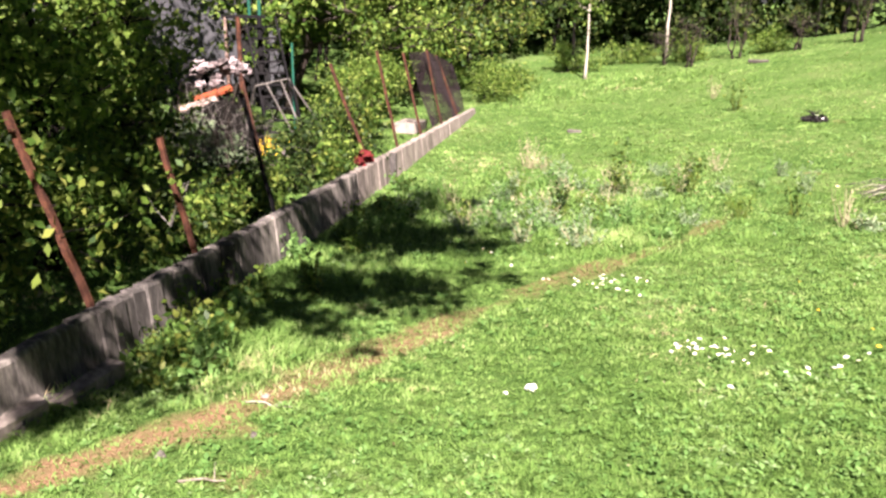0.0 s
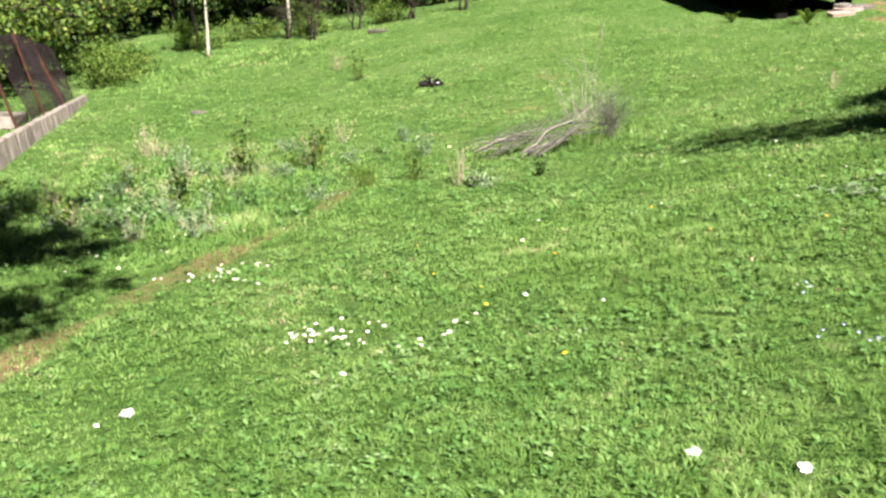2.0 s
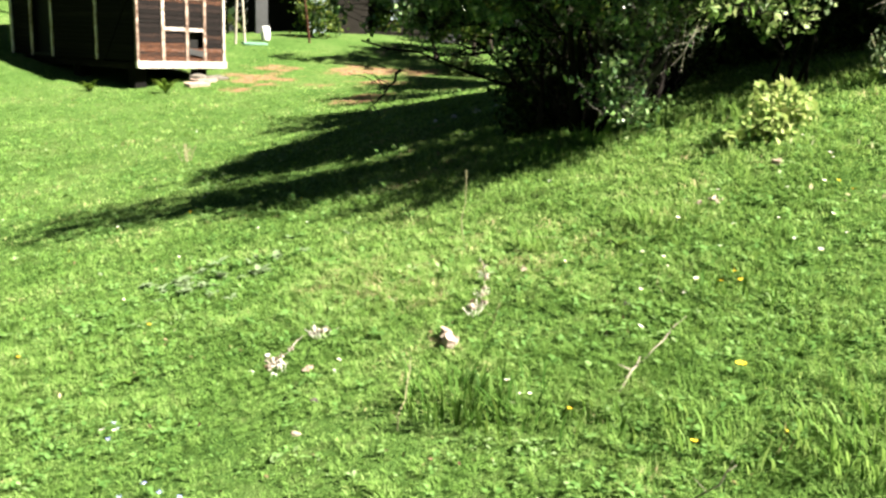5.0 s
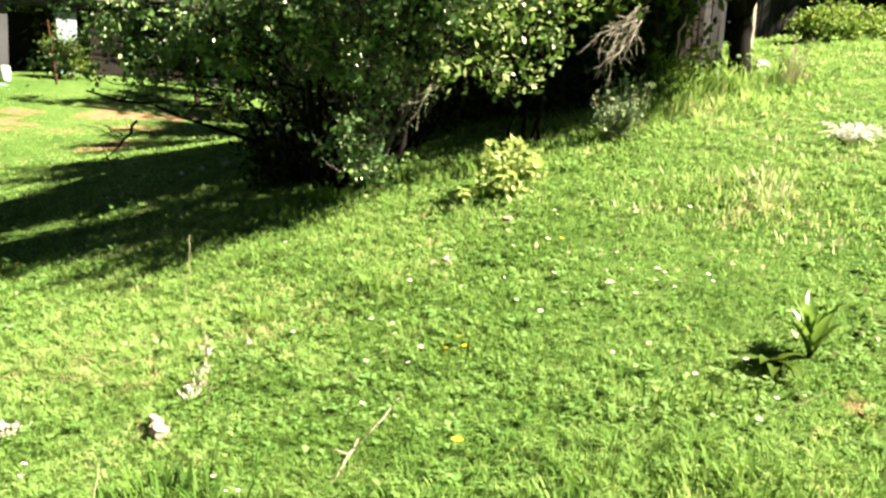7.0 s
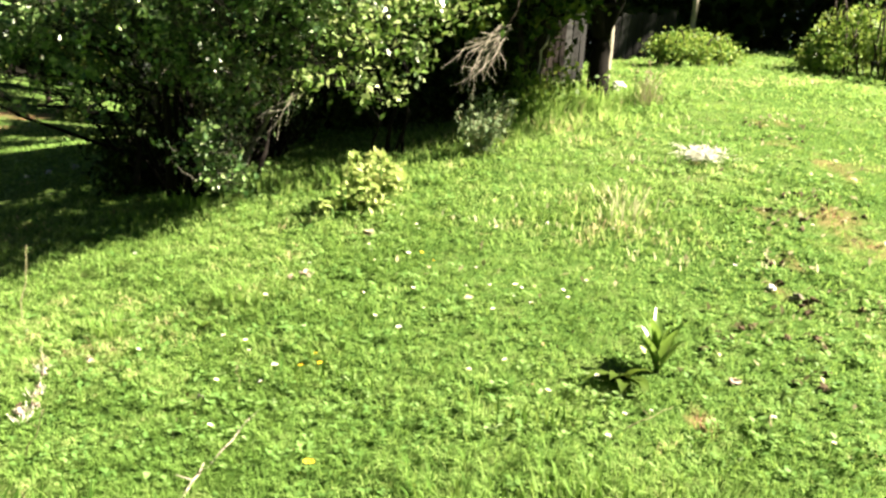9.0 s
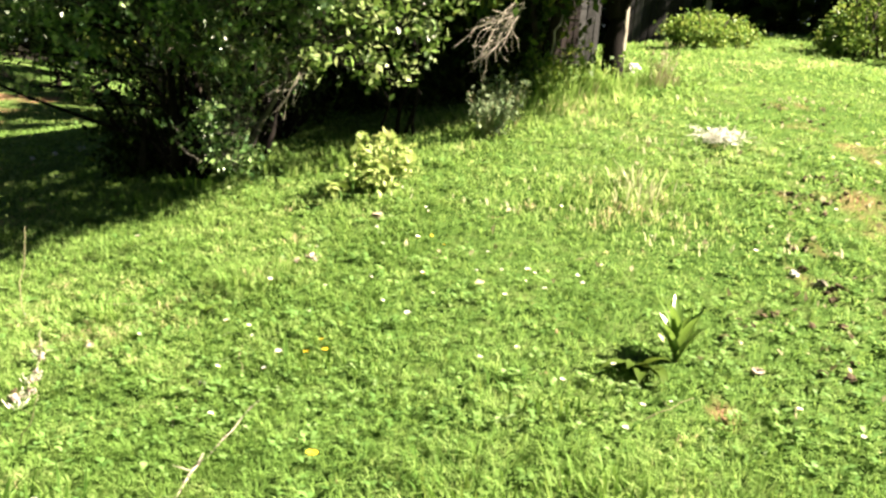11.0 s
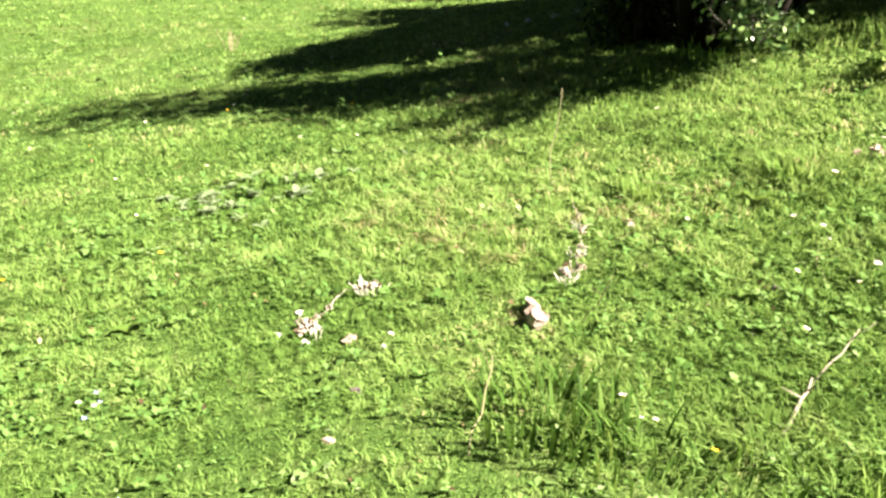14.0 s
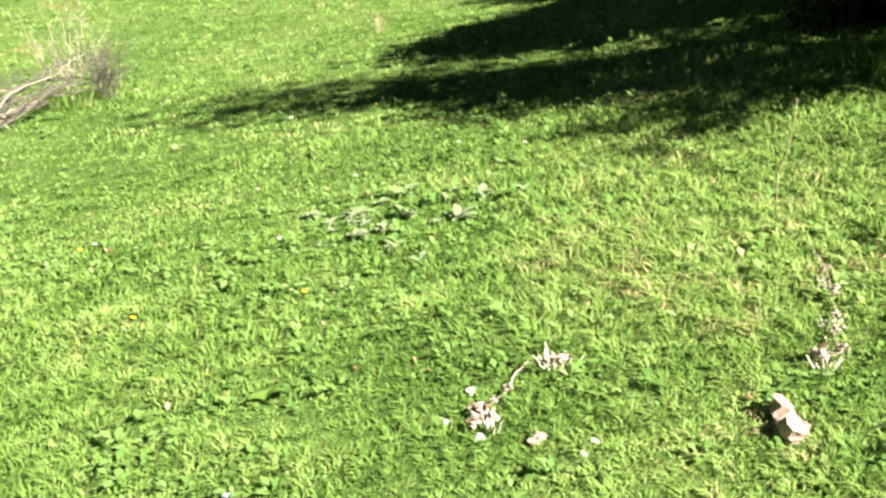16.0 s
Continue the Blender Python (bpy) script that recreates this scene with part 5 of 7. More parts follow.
woody("ivy_stump", 7.55, 5.85, [(0.05, 0.0, 2.6, 0.08), (-0.3, 0.1, 2.3, 0.04)], [(0, 0, 1.0, 0.12, 0.12, 0.9), (0.1, -0.05, 0.25, 0.3, 0.3, 0.22)], 18, 1900, 0.055, M_LEAF_FRESH, M_BARK, "leaning stem overgrown with climbing leaves", "tree", 42, 5, 0.14, 0.05, 0.015)
# dead drooping twigs
def droop(x, y, z, n, seed, reach=(0.3, 0.75), thick=1.0, label="bunch of pale dead twigs hanging from the forked tree"):
    """Twigs that fan out from one hub and hang down, each with side shoots."""
    r = random.Random(seed)
    ob = thing("dead_twigs", Matrix.Translation((x, y, z)), label, "twigs")
    for k in range(n):
        a = Vector((r.uniform(-.06, .06), r.uniform(-.06, .06), r.uniform(-.05, .08)))
        L = r.uniform(*reach)
        b = a + Vector((-L * r.uniform(.25, .75), L * r.uniform(-.1, .5), -L * r.uniform(.15, .95)))
        way = curve_to(r, a, b, 0.3, 5)
        tw = part("twig", Soup().tube(way, [q * thick for q in (.009, .008, .007, .006, .005, .003)], 4, False), M_STICK, ob, smooth=True)
        for _ in range(2):
            c = way[r.randint(2, 4)]
            part("shoot", Soup().tube(curve_to(r, c, c + Vector((r.uniform(-.2, .05), r.uniform(-.1, .1), r.uniform(-.2, .02))), .2, 2), [.005 * thick, .004 * thick, .002 * thick], 4, False), M_STICK, tw, smooth=True)
    part("branch", Soup().tube(curve_to(r, (0.25, 0.0, 0.75), (0, 0, 0), 0.12, 4), [.022 * thick, .02 * thick, .018 * thick, .016 * thick, .012 * thick], 6), M_BARK, ob, smooth=True)
    return ob


droop(5.72, 4.61, 2.45, 24, 8, (0.2, 0.6), 0.4)
droop(4.3, 5.1, 1.92, 4, 9, (0.15, 0.4), 0.45, "few pale dead twigs hanging out of the big bush")
droop(4.1, 6.3, 2.0, 6, 10, (0.15, 0.4), 0.45, "few pale dead twigs hanging out of the big bush")
# pale vine hanging beside the climbing leaves
whole("hanging_vine", Soup().tube(curve_to(random.Random(12), (0, 0, 0), (-0.12, -0.05, -0.85), 0.35, 8, 0.03), [.012, .012, .011, .011, .01, .01, .009, .008, .006], 6), M_STICK, Matrix.Translation((7.5, 5.55, 2.68)), "pale bare vine hanging in front of the dark hut", "vine", smooth=True)


# ================= plank fences and pole up the slope =================
def plank_fence(a, b, low, high, mat, seed, label, gap=0.012, wide=(0.11, 0.16)):
    """Upright boards on two rails between two plan points; heights above the ground."""
    a, b = Vector((*a, 0)), Vector((*b, 0))
    d = (b - a).normalized()
    f = thing("plank_fence", Matrix.Translation((a.x, a.y, gz(a.x, a.y))) @ pose(0, 0, 0, 0, 0, math.degrees(math.atan2(d.y, d.x))), label, "fence")
    r, s, L = random.Random(seed), 0.0, (b - a).length
    g0 = gz(a.x, a.y)
    for z in (high * 0.25, high * 0.78):
        part("rail", Soup().box(pose(L / 2, 0.05, z), L, 0.05, 0.09, 0.008), M_PLANKGREY, f)
    while s < L:
        w = r.uniform(*wide)
        p = a + d * s
        z0 = gz(p.x, p.y) - g0 + low
        h = high - low + r.uniform(-0.06, 0.06)
        part("board", Soup().box(pose(s + w / 2, 0, z0 + h / 2, 0, r.uniform(-1.2, 1.2), 0), w - gap, 0.025, h, 0.004, 0.004, r), mat, f)
        s += w
    return f


plank_fence((8.67, 6.67), (9.13, 6.59), -0.15, 0.76, M_PLANKBROWN, 1, "short run of dark brown upright boards beside the tree", 0.012, (0.07, 0.10))
plank_fence((9.14, 6.59), (9.47, 6.56), -0.1, 0.86, M_PLANKGREY, 2, "grey weathered board panel with a small gap", 0.012, (0.10, 0.14))
plank_fence((14.78, 9.65), (15.75, 9.06), -0.3, 0.85, M_PLANKGREY, 3, "grey weathered upright board fence on the slope")
for x, y, z0, h, q, mat, lab in ((9.85, 6.42, -0.2, 0.75, 0.035, M_BARK_PALE, "pale weathered post behind the forked tree"), (8.57, 6.62, -0.2, 0.9, 0.022, M_RUST, "thin rusty post at the end of the board fence")):
    whole("fence_stake", Soup().tube([(0, 0, z0), (0.01, 0, h * .5), (0, 0.01, h)], [q, q, q * .9], 7), mat, Matrix.Translation((x, y, gz(x, y))), lab, "post")
whole("tall_pole", Soup().tube([(0, 0, -0.3), (0.01, 0, 2), (0.02, 0, 4.5)], [0.055, 0.05, 0.045], 10), M_BARK_PALE, Matrix.Translation((15.95, 8.73, gz(15.95, 8.73))) @ pose(0, 0, 0, 0, 1.5, 0), "tall pale wooden pole behind the bramble mound", "pole")


def leaf_mound(x, y, rx, ry, h, n, leaf, mat, seed, label):
    """A heap of brambles and ivy: leaves over a knobbly dome of stems."""
    rs, r = np.random.RandomState(seed), random.Random(seed)
    ob = thing("bramble_mound", Matrix.Translation((x, y, gz(x, y) - 0.05)), label, "bush", "bramble mounds")
    for k in range(16):
        a, b = r.uniform(0, 6.28), r.uniform(0, 6.28)
        p, q = Vector((rx * .8 * math.cos(a), ry * .8 * math.sin(a), 0)), Vector((rx * .7 * math.cos(b), ry * .7 * math.sin(b), 0.05))
        mid = (p + q) / 2 + Vector((0, 0, h * r.uniform(.7, 1.1)))
        part("stem", Soup().tube([p, p.lerp(mid, .6) + Vector((0, 0, h * .2)), mid, q.lerp(mid, .6) + Vector((0, 0, h * .15)), q], [.012] * 5, 5, False), M_BARK, ob, smooth=True)
    hubs = 44
    a, q = rs.uniform(0, 6.283, hubs), rs.rand(hubs) ** 0.5
    hx, hy = rx * q * np.cos(a), ry * q * np.sin(a)
    hz = h * np.sqrt(np.clip(1 - q ** 2, 0, 1)) * rs.uniform(.55, 1.0, hubs)
    pick = rs.randint(hubs, size=n)
    c = np.stack([hx, hy, hz], 1)[pick] + rs.normal(size=(n, 3)) * np.array([.11, .11, .08]) * (rx ** .5)
    c[:, 2] = np.maximum(c[:, 2], 0.02)
    v, f = leaf_arrays(rs, c, leaf, .4, 1.3)
    cr = tagged(new("crown", fast_mesh("crown", v, f, mat)), kind="stuff")
    cr.parent = ob
    return ob


leaf_mound(12.75, 6.85, 0.86, 0.62, 0.44, 6500, 0.062, M_BRAMBLE, 61, "rounded leafy bramble mound on the upper slope")
leaf_mound(14.2, 4.75, 1.3, 1.0, 1.1, 11000, 0.07, M_BRAMBLE, 62, "large leafy bramble bush on the upper slope")
leaf_mound(15.2, 3.6, 1.2, 1.1, 0.8, 9000, 0.06, M_LEAF_FRESH, 64, "leafy bramble bush at the slope's edge")


# ================= turf =================
def build_grass(n, seed, turn=(-96, 92), reach=(1.5, 33.0), centre=(0.2, 0.0)):
    """Blades of the meadow: close and fine near the standpoint, sparser and coarser farther off."""
    rs = np.random.RandomState(seed)
    az = np.radians(rs.uniform(*turn, n))
    d = np.exp(rs.uniform(math.log(reach[0]), math.log(reach[1]), n))
    x, y = centre[0] + d * np.sin(az), centre[1] + d * np.cos(az)
    d = np.minimum(np.hypot(x - 0.2, y), np.hypot(x - 0.6, y - 1.7))
    # tussocks: draw blades a little towards scattered centres
    cell = 0.075 * 2.0 ** np.maximum(0, np.floor(np.log2(d / 3.0)))
    jx, jy = np.floor(x / cell), np.floor(y / cell)
    table = rs.rand(2, 65536)
    pick = (jx.astype(np.int64) * 73856093 ^ jy.astype(np.int64) * 19349663) % 65521
    hx, hy = table[0][pick], table[1][pick]
    pull = 0.05 + 0.35 * table[0][(pick + 7919) % 65521]
    out_x, out_y = x - (jx + hx) * cell, y - (jy + hy) * cell
    x, y = x - pull * out_x, y - pull * out_y
    splay = np.arctan2(out_y, out_x)
    vigour = 0.7 + 0.55 * table[1][(pick + 4001) % 65521] ** 1.5
    side = (x - WALL_A.x) * WALL_IN.x + (y - WALL_A.y) * WALL_IN.y
    bare = soil(x, y)
    sx, sy = (x - 2.35) * 0.849 + (y - 24.35) * 0.529, -(x - 2.35) * 0.529 + (y - 24.35) * 0.849
    keep = (rs.rand(n) > bare * 0.85) & ((side < -0.03) | (side > 0.2)) & ~((sx > -0.25) & (sx < 2.85) & (sy > 0.0) & (sy < 5.6))
    x, y, d, splay, vigour = x[keep], y[keep], d[keep], splay[keep], vigour[keep]
    n = len(x)
    patch = 0.5 + 0.5 * np.sin(0.9 * x + 1.7 * np.sin(0.7 * y)) * np.sin(1.1 * y + 1.3 * np.sin(0.8 * x))
    tuft = np.zeros(n)
    for cx, cy, r, h in TUFTS:
        tuft = np.maximum(tuft, h * np.exp(-((x - cx) ** 2 + (y - cy) ** 2) / (2 * r * r)))
    size = np.clip(0.55 + d / 9.0, 0.75, 2.4)
    fine = 0.5 + 0.5 * np.sin(6.1 * x + 2.2 * np.sin(4.3 * y + x)) * np.sin(5.3 * y + 2.1 * np.sin(4.9 * x - y))
    length = (0.020 + 0.018 * patch + 0.022 * fine ** 2) * rs.uniform(0.6, 1.4, n) * vigour * size ** 0.45 + tuft * rs.uniform(0.3, 1.0, n)
    width = (0.0029 * size ** 1.45) * rs.uniform(0.7, 1.5, n)
    a = splay + rs.normal(size=n) * 0.9
    lean = rs.uniform(0.3, 1.5, n) * length
    base = np.stack([x, y, land(x, y) + rough(x, y) - 0.006], 1)
    side_v = np.stack([-np.sin(a), np.cos(a), np.zeros(n)], 1) * width[:, None]
    dirv = np.stack([np.cos(a), np.sin(a), np.zeros(n)], 1)
    up = np.array([0, 0, 1.0])
    mid = base + dirv * (lean * 0.25)[:, None] + up * (length * 0.5)[:, None]
    tip = base + dirv * lean[:, None] + up * (length * (1.0 - 0.3 * lean / length))[:, None]
    near = d < 6.5
    v = np.stack([base, mid + side_v, tip, mid - side_v], 1)[near].reshape(-1, 3)
    far = np.stack([base + side_v * 1.3, tip, base - side_v * 1.3], 1)[~near].reshape(-1, 3)
    label = "short uneven green grass blades all over the meadow"
    if len(v):
        tagged(new("grass", fast_mesh("grass", v, np.arange(len(v)).reshape(-1, 4), M_GRASS)), label, "grass", kind="stuff")
    if len(far):
        tagged(new("grass", fast_mesh("grass", far, np.arange(len(far)).reshape(-1, 3), M_GRASS)), label, "grass", kind="stuff")


def build_herbs(n, seed):
    """Small broad-leaved herbs between the blades."""
    rs = np.random.RandomState(seed)
    k = n // 6
    az = np.radians(rs.uniform(-90, 90, k))
    d = np.exp(rs.uniform(math.log(1.6), math.log(20.0), k))
    x, y = 0.25 + d * np.sin(az), 0.2 + d * np.cos(az)
    w = 0.5 + 0.5 * np.sin(1.7 * x + 0.9 * np.sin(1.1 * y)) * np.sin(1.5 * y)
    side = (x - WALL_A.x) * WALL_IN.x + (y - WALL_A.y) * WALL_IN.y
    w = np.clip(0.5 + 2.2 * (w - 0.5) + 0.4 * np.sin(5.3 * x) * np.sin(4.9 * y), 0, 1)
    keep = (rs.rand(k) < 0.07 + 0.5 * w) & (soil(x, y) < 0.5) & (side < -0.05)
    x, y, d = x[keep], y[keep], d[keep]
    hub = np.repeat(np.arange(len(x)), 6)
    size = (0.0142 * np.clip(0.6 + d / 8, 0.8, 2.0) * (0.45 + 1.5 * rs.rand(len(x)) ** 2.0))[hub] * rs.uniform(0.7, 1.3, len(hub))
    a = rs.uniform(0, 6.283, len(hub))
    off = size * rs.uniform(0.6, 1.4, len(hub))
    cx, cy = x[hub] + off * np.cos(a), y[hub] + off * np.sin(a)
    cz = land(x[hub], y[hub]) + rough(x[hub], y[hub]) + size * rs.uniform(0.4, 1.5, len(hub))
    c = np.stack([cx, cy, cz], 1)
    out = np.stack([np.cos(a), np.sin(a), rs.uniform(0.0, 0.9, len(hub))], 1)
    out /= np.linalg.norm(out, axis=1, keepdims=True)
    sd = np.cross(out, [0, 0, 1.0])
    sd /= np.linalg.norm(sd, axis=1, keepdims=True)
    nr = np.cross(sd, out)
    s = size[:, None]
    v = np.stack([c - out * s * .6, c + sd * s * .38 + nr * s * .12, c + out * s * .6 - nr * s * .1, c - sd * s * .38 + nr * s * .12], 1).reshape(-1, 3)
    return tagged(new("meadow_herbs", fast_mesh("meadow_herbs", v, np.arange(len(v)).reshape(-1, 4), M_HERB)), "small broad-leaved herbs growing among the grass", "herbs", kind="stuff")


# taller tussocks: x, y, radius, height
TUFTS = ((2.15, 2.65, 0.3, 0.05), (2.6, 1.9, 0.45, 0.06), (3.1, 1.5, 0.5, 0.06), (3.3, 4.1, 0.15, 0.12), (4.2, 6.0, 0.5, 0.05), (5.2, 5.9, 0.4, 0.05), (3.9, 5.6, 0.4, 0.05),
         (-4.6, 2.4, 0.5, 0.12), (-5.6, 4.4, 0.6, 0.14), (-6.6, 6.4, 0.7, 0.16), (-5.0, 1.2, 0.4, 0.12), (-7.6, 8.3, 0.6, 0.14), (7.4, 5.2, 0.5, 0.22), (6.4, 5.2, 0.4, 0.18), (8.2, 5.0, 0.3, 0.15), (5.3, 3.3, 0.35, 0.12),
         (-1.1, 11.9, 0.5, 0.15), (-5.8, 9.6, 1.0, 0.16), (-4.8, 7.4, 0.8, 0.13), (-7.0, 10.6, 1.0, 0.15), (-14.0, 21.0, 1.5, 0.2), (-12.0, 24.0, 1.5, 0.2), (3.4, 2.2, 0.8, 0.03), (1.9, 4.6, 0.4, 0.05))
build_grass(760000, 1)
build_grass(110000, 7, (-30, 62), (1.7, 6.0), (0.6, 1.8))
build_grass(25000, 5, (-180, 180), (0.15, 1.5))
build_grass(90000, 6, (92, 264), (1.4, 18.0))
build_herbs(430000, 2)


# ================= yard behind the wall =================
def on_ground(x, y, yaw=0, dz=0.0, rx=0, ry=0):
    return Matrix.Translation((x, y, gz(x, y) + dz)) @ pose(0, 0, 0, rx, ry, yaw)


def yard_house():
    h = thing("yard_house", on_ground(-15.3, 12.6, 0) @ pose(0, 0, 0, 0, 0, 236), "grey rendered house wall with a dark doorway behind the yard", "house")
    part("wall", Soup().box(pose(3.1, -0.2, 2.2), 4.4, 0.35, 4.6), M_PLASTER, h)
    part("wall", Soup().box(pose(0.08, -0.2, 2.2), 0.3, 0.35, 4.6), M_PLASTER, h)
    part("wall", Soup().box(pose(2.6, -4.2, 2.2), 5.4, 0.3, 4.6), M_PLASTER, h)
    part("lintel", Soup().box(pose(0.55, -0.2, 3.4), 0.7, 0.35, 2.2), M_PLASTER, h)
    # near-black panel stands for the darkness of the open doorway
    part("door", Soup().box(pose(0.55, -0.33, 1.1), 0.66, 0.05, 2.4), M_DARK, h)
    part("roof", Soup().box(pose(2.6, -2.2, 4.7, 6, 0, 0), 6.2, 5.2, 0.15), M_ROOF, h)
    return h


yard_house()


def steel_stair():
    """A steep steel stair under a small landing with green railing posts."""
    m = Matrix.Translation((-12.6, 9.46, gz(-12.6, 9.46))) @ pose(0, 0, 0, 0, 0, 49)      # x along the landing, -y down the stair
    st = thing("steel_stair", m, "dark steel stair with a small landing and green railing posts", "stair")
    H = 2.0
    part("landing", Soup().box(pose(-0.1, 0.2, H), 0.75, 0.6, 0.05, 0.01), M_DARKSTEEL, st)
    n = 10
    for k in range(n):
        part("tread", Soup().box(pose(0.18 + 0.03 * k, -0.1 - 0.1 * k, H - 0.19 * (k + 1) + 0.02), 0.5, 0.11, 0.028, 0.005), M_DARKSTEEL, st)
    for x in (-0.08, 0.44):
        part("stringer", Soup().tube([(x, -0.05, H), (x + 0.03 * n, -0.1 - 0.1 * n, 0.05)], [0.022, 0.022], 4), M_DARKSTEEL, st)
    for x, y, q, mat, lab in ((-0.42, -0.08, 0.028, M_WHITEPAINT, "pale post"), (-0.2, -0.08, 0.04, M_RUST, "rusty post"), (0.16, -0.08, 0.045, M_DARKSTEEL, "dark post"), (-0.42, 0.45, 0.03, M_DARKSTEEL, "dark post")):
        part("support_post", Soup().tube([(x, y, -0.1), (x, y, H)], [q, q], 8), mat, st, lab)
    for x in (0.0, 0.17):
        part("railing_post", Soup().tube([(x, -0.06, H), (x, -0.06, H + 1.0)], [0.03, 0.03], 8), M_GREENSTEEL, st, "green railing post")
    part("handrail", Soup().tube([(-0.42, -0.06, H + 1.0), (0.2, -0.06, H + 1.0)], [0.022] * 2, 8), M_GREENSTEEL, st, "green handrail")
    return st


steel_stair()


def sack(x, y, z, s, seed, mat=M_BAG, label="crumpled white woven sack on the junk heap", cat="sack", grp="sacks on the heap", name="sack"):
    return whole(name, Soup().lump(Matrix(), 0.24 * s, 0.15 * s, 0.12 * s, seed, 6, 8, 0.5), mat, Matrix.Translation((x, y, z)) @ pose(0, 0, 0, 8 * math.sin(seed), 10 * math.cos(seed), 47 * seed), label, cat, grp)


# heap of prunings with junk piled on top
def brushwood(name, m, n, rx, ry, h, seed, mat, label, lean=None, rad=0.012, length=(0.6, 1.5)):
    r = random.Random(seed)
    ob = thing(name, m, label, "brushwood")
    for k in range(n):
        a = Vector((r.gauss(0, rx), r.gauss(0, ry), abs(r.gauss(0, h * 0.5))))
        d = Vector((r.uniform(-1, 1), r.uniform(-1, 1), r.uniform(-0.25, 0.6)))
        if lean:
            d = d * 0.55 + Vector(lean)
        d = d.normalized() * r.uniform(*length)
        b = a + d
        b.z = max(b.z, 0.02)
        a.z = min(a.z, h * 0.6)
        q = rad * r.uniform(0.4, 1.4)
        way = curve_to(r, a, b, 0.06, 5)
        br = part("branch", Soup().tube(way, [q * (1 - 0.75 * i / 5) for i in range(6)], 5, False), mat, ob, smooth=True)
        for _ in range(3):
            c = way[r.randint(2, 5)]
            e = c + (d.normalized() + Vector((r.uniform(-1, 1), r.uniform(-1, 1), r.uniform(-.6, .8)))) * r.uniform(0.1, 0.35)
            part("twig", Soup().tube(curve_to(r, c, e, 0.2, 2), [q * .45, q * .3, q * .12], 4, False), mat, br)
    return ob


brushwood("prunings_heap", on_ground(-10.9, 6.95), 150, 0.5, 0.45, 0.9, 3, M_TWIG, "tangled grey heap of prunings under the junk", None, 0.008, (0.3, 0.8))
leaf_mound(-10.85, 6.9, 0.75, 0.6, 0.75, 2600, 0.05, M_LEAF_GREY, 71, "withered grey-green leaves on the heap of prunings")
leaf_mound(-11.9, 8.0, 0.85, 0.75, 0.95, 4500, 0.055, M_LEAF_DARK_SHADED, 72, "dark ivy grown over the rubbish heap")
whole("junk_mound", Soup().lump(Matrix(), 0.9, 0.7, 0.9, 4, 8, 14, 0.2), M_BARK_DARK_SHADED, on_ground(-11.95, 8.1), "dark heap of rubbish and prunings behind the wall", "heap")
r_ = random.Random(21)
for k in range(20):
    q = k / 19
    sack(-12.05 + 0.5 * q + r_.uniform(-.1, .1), 7.85 + 0.6 * q + r_.uniform(-.1, .1), 0.42 + 0.12 * q + r_.uniform(-.14, .14), r_.uniform(0.4, 0.7), k + 1)
for k, (x, y) in enumerate(((-9.9, 7.35), (-11.2, 6.3), (-10.3, 8.1))):
    sack(x, y, gz(x, y) + 0.2, 0.5, k + 40)
whole("orange_board", Soup().box(Matrix(), 0.62, 0.16, 0.04, 0.01, 0.006), M_ORANGE, Matrix.Translation((-11.75, 7.9, 0.16)) @ pose(0, 0, 0, 18, -16, 60), "orange-red painted board on the junk heap", "board")
whole("pale_board", Soup().box(Matrix(), 0.6, 0.16, 0.03, 0.008, 0.006), M_PINKSTONE, Matrix.Translation((-11.75, 7.6, 0.02)) @ pose(0, 0, 0, 22, -14, 60), "pale worn board leaning on the junk heap", "board")
whole("old_tyre", Soup().tube([(0.2 * math.cos(6.2832 * k / 16), 0.2 * math.sin(6.2832 * k / 16), 0) for k in range(17)], [0.07] * 17, 8, False), M_DARKSTEEL, Matrix.Translation((-12.3, 8.0, 0.42)) @ pose(0, 0, 0, 70, 0, 30), "black old tyre on the junk heap", "tyre", smooth=True)


def trestle():
    t = thing("trestle", Matrix.Translation((0, 0, 0)), "pale metal trestle frame standing in the yard", "trestle")
    a, b = Vector((-11.36, 8.45, 0.27)), Vector((-11.55, 9.34, 0.31))
    for p, q in ((a, b), (a.lerp(b, .3), Vector((-9.95, 8.3, gz(-9.95, 8.3)))), (a.lerp(b, .75), Vector((-10.4, 8.75, gz(-10.4, 8.75)))), (b, Vector((-10.3, 9.35, gz(-10.3, 9.35)))), (a, Vector((-12.2, 8.8, gz(-12.2, 8.8)))), (b, Vector((-12.4, 9.6, gz(-12.4, 9.6))))):
        part("bar", Soup().tube([p, q], [0.016, 0.016], 6), M_TWIG, t)
    return t


trestle()
for a, b, mat, lab in (((-11.39, 8.19, 0.48), (-9.3, 6.8, gz(-9.3, 6.8)), M_RUST, "dark rusty steel bar leaning in the yard"), ((-11.37, 9.24, 0.28), (-9.6, 7.95, gz(-9.6, 7.95)), M_DARKSTEEL, "dark steel post leaning in the yard"),
                       ((-11.5, 9.4, 0.9), (-11.45, 9.35, gz(-11.45, 9.35)), M_GREENSTEEL, "green steel post standing in the yard"), ((-10.6, 7.6, 0.0), (-10.2, 7.2, gz(-10.2, 7.2)), M_TWIG, "pale thin stake standing in the yard")):
    whole("yard_bar", Soup().tube([a, b], [0.018, 0.024], 6), mat, Matrix(), lab, "bar", "bars in the yard")
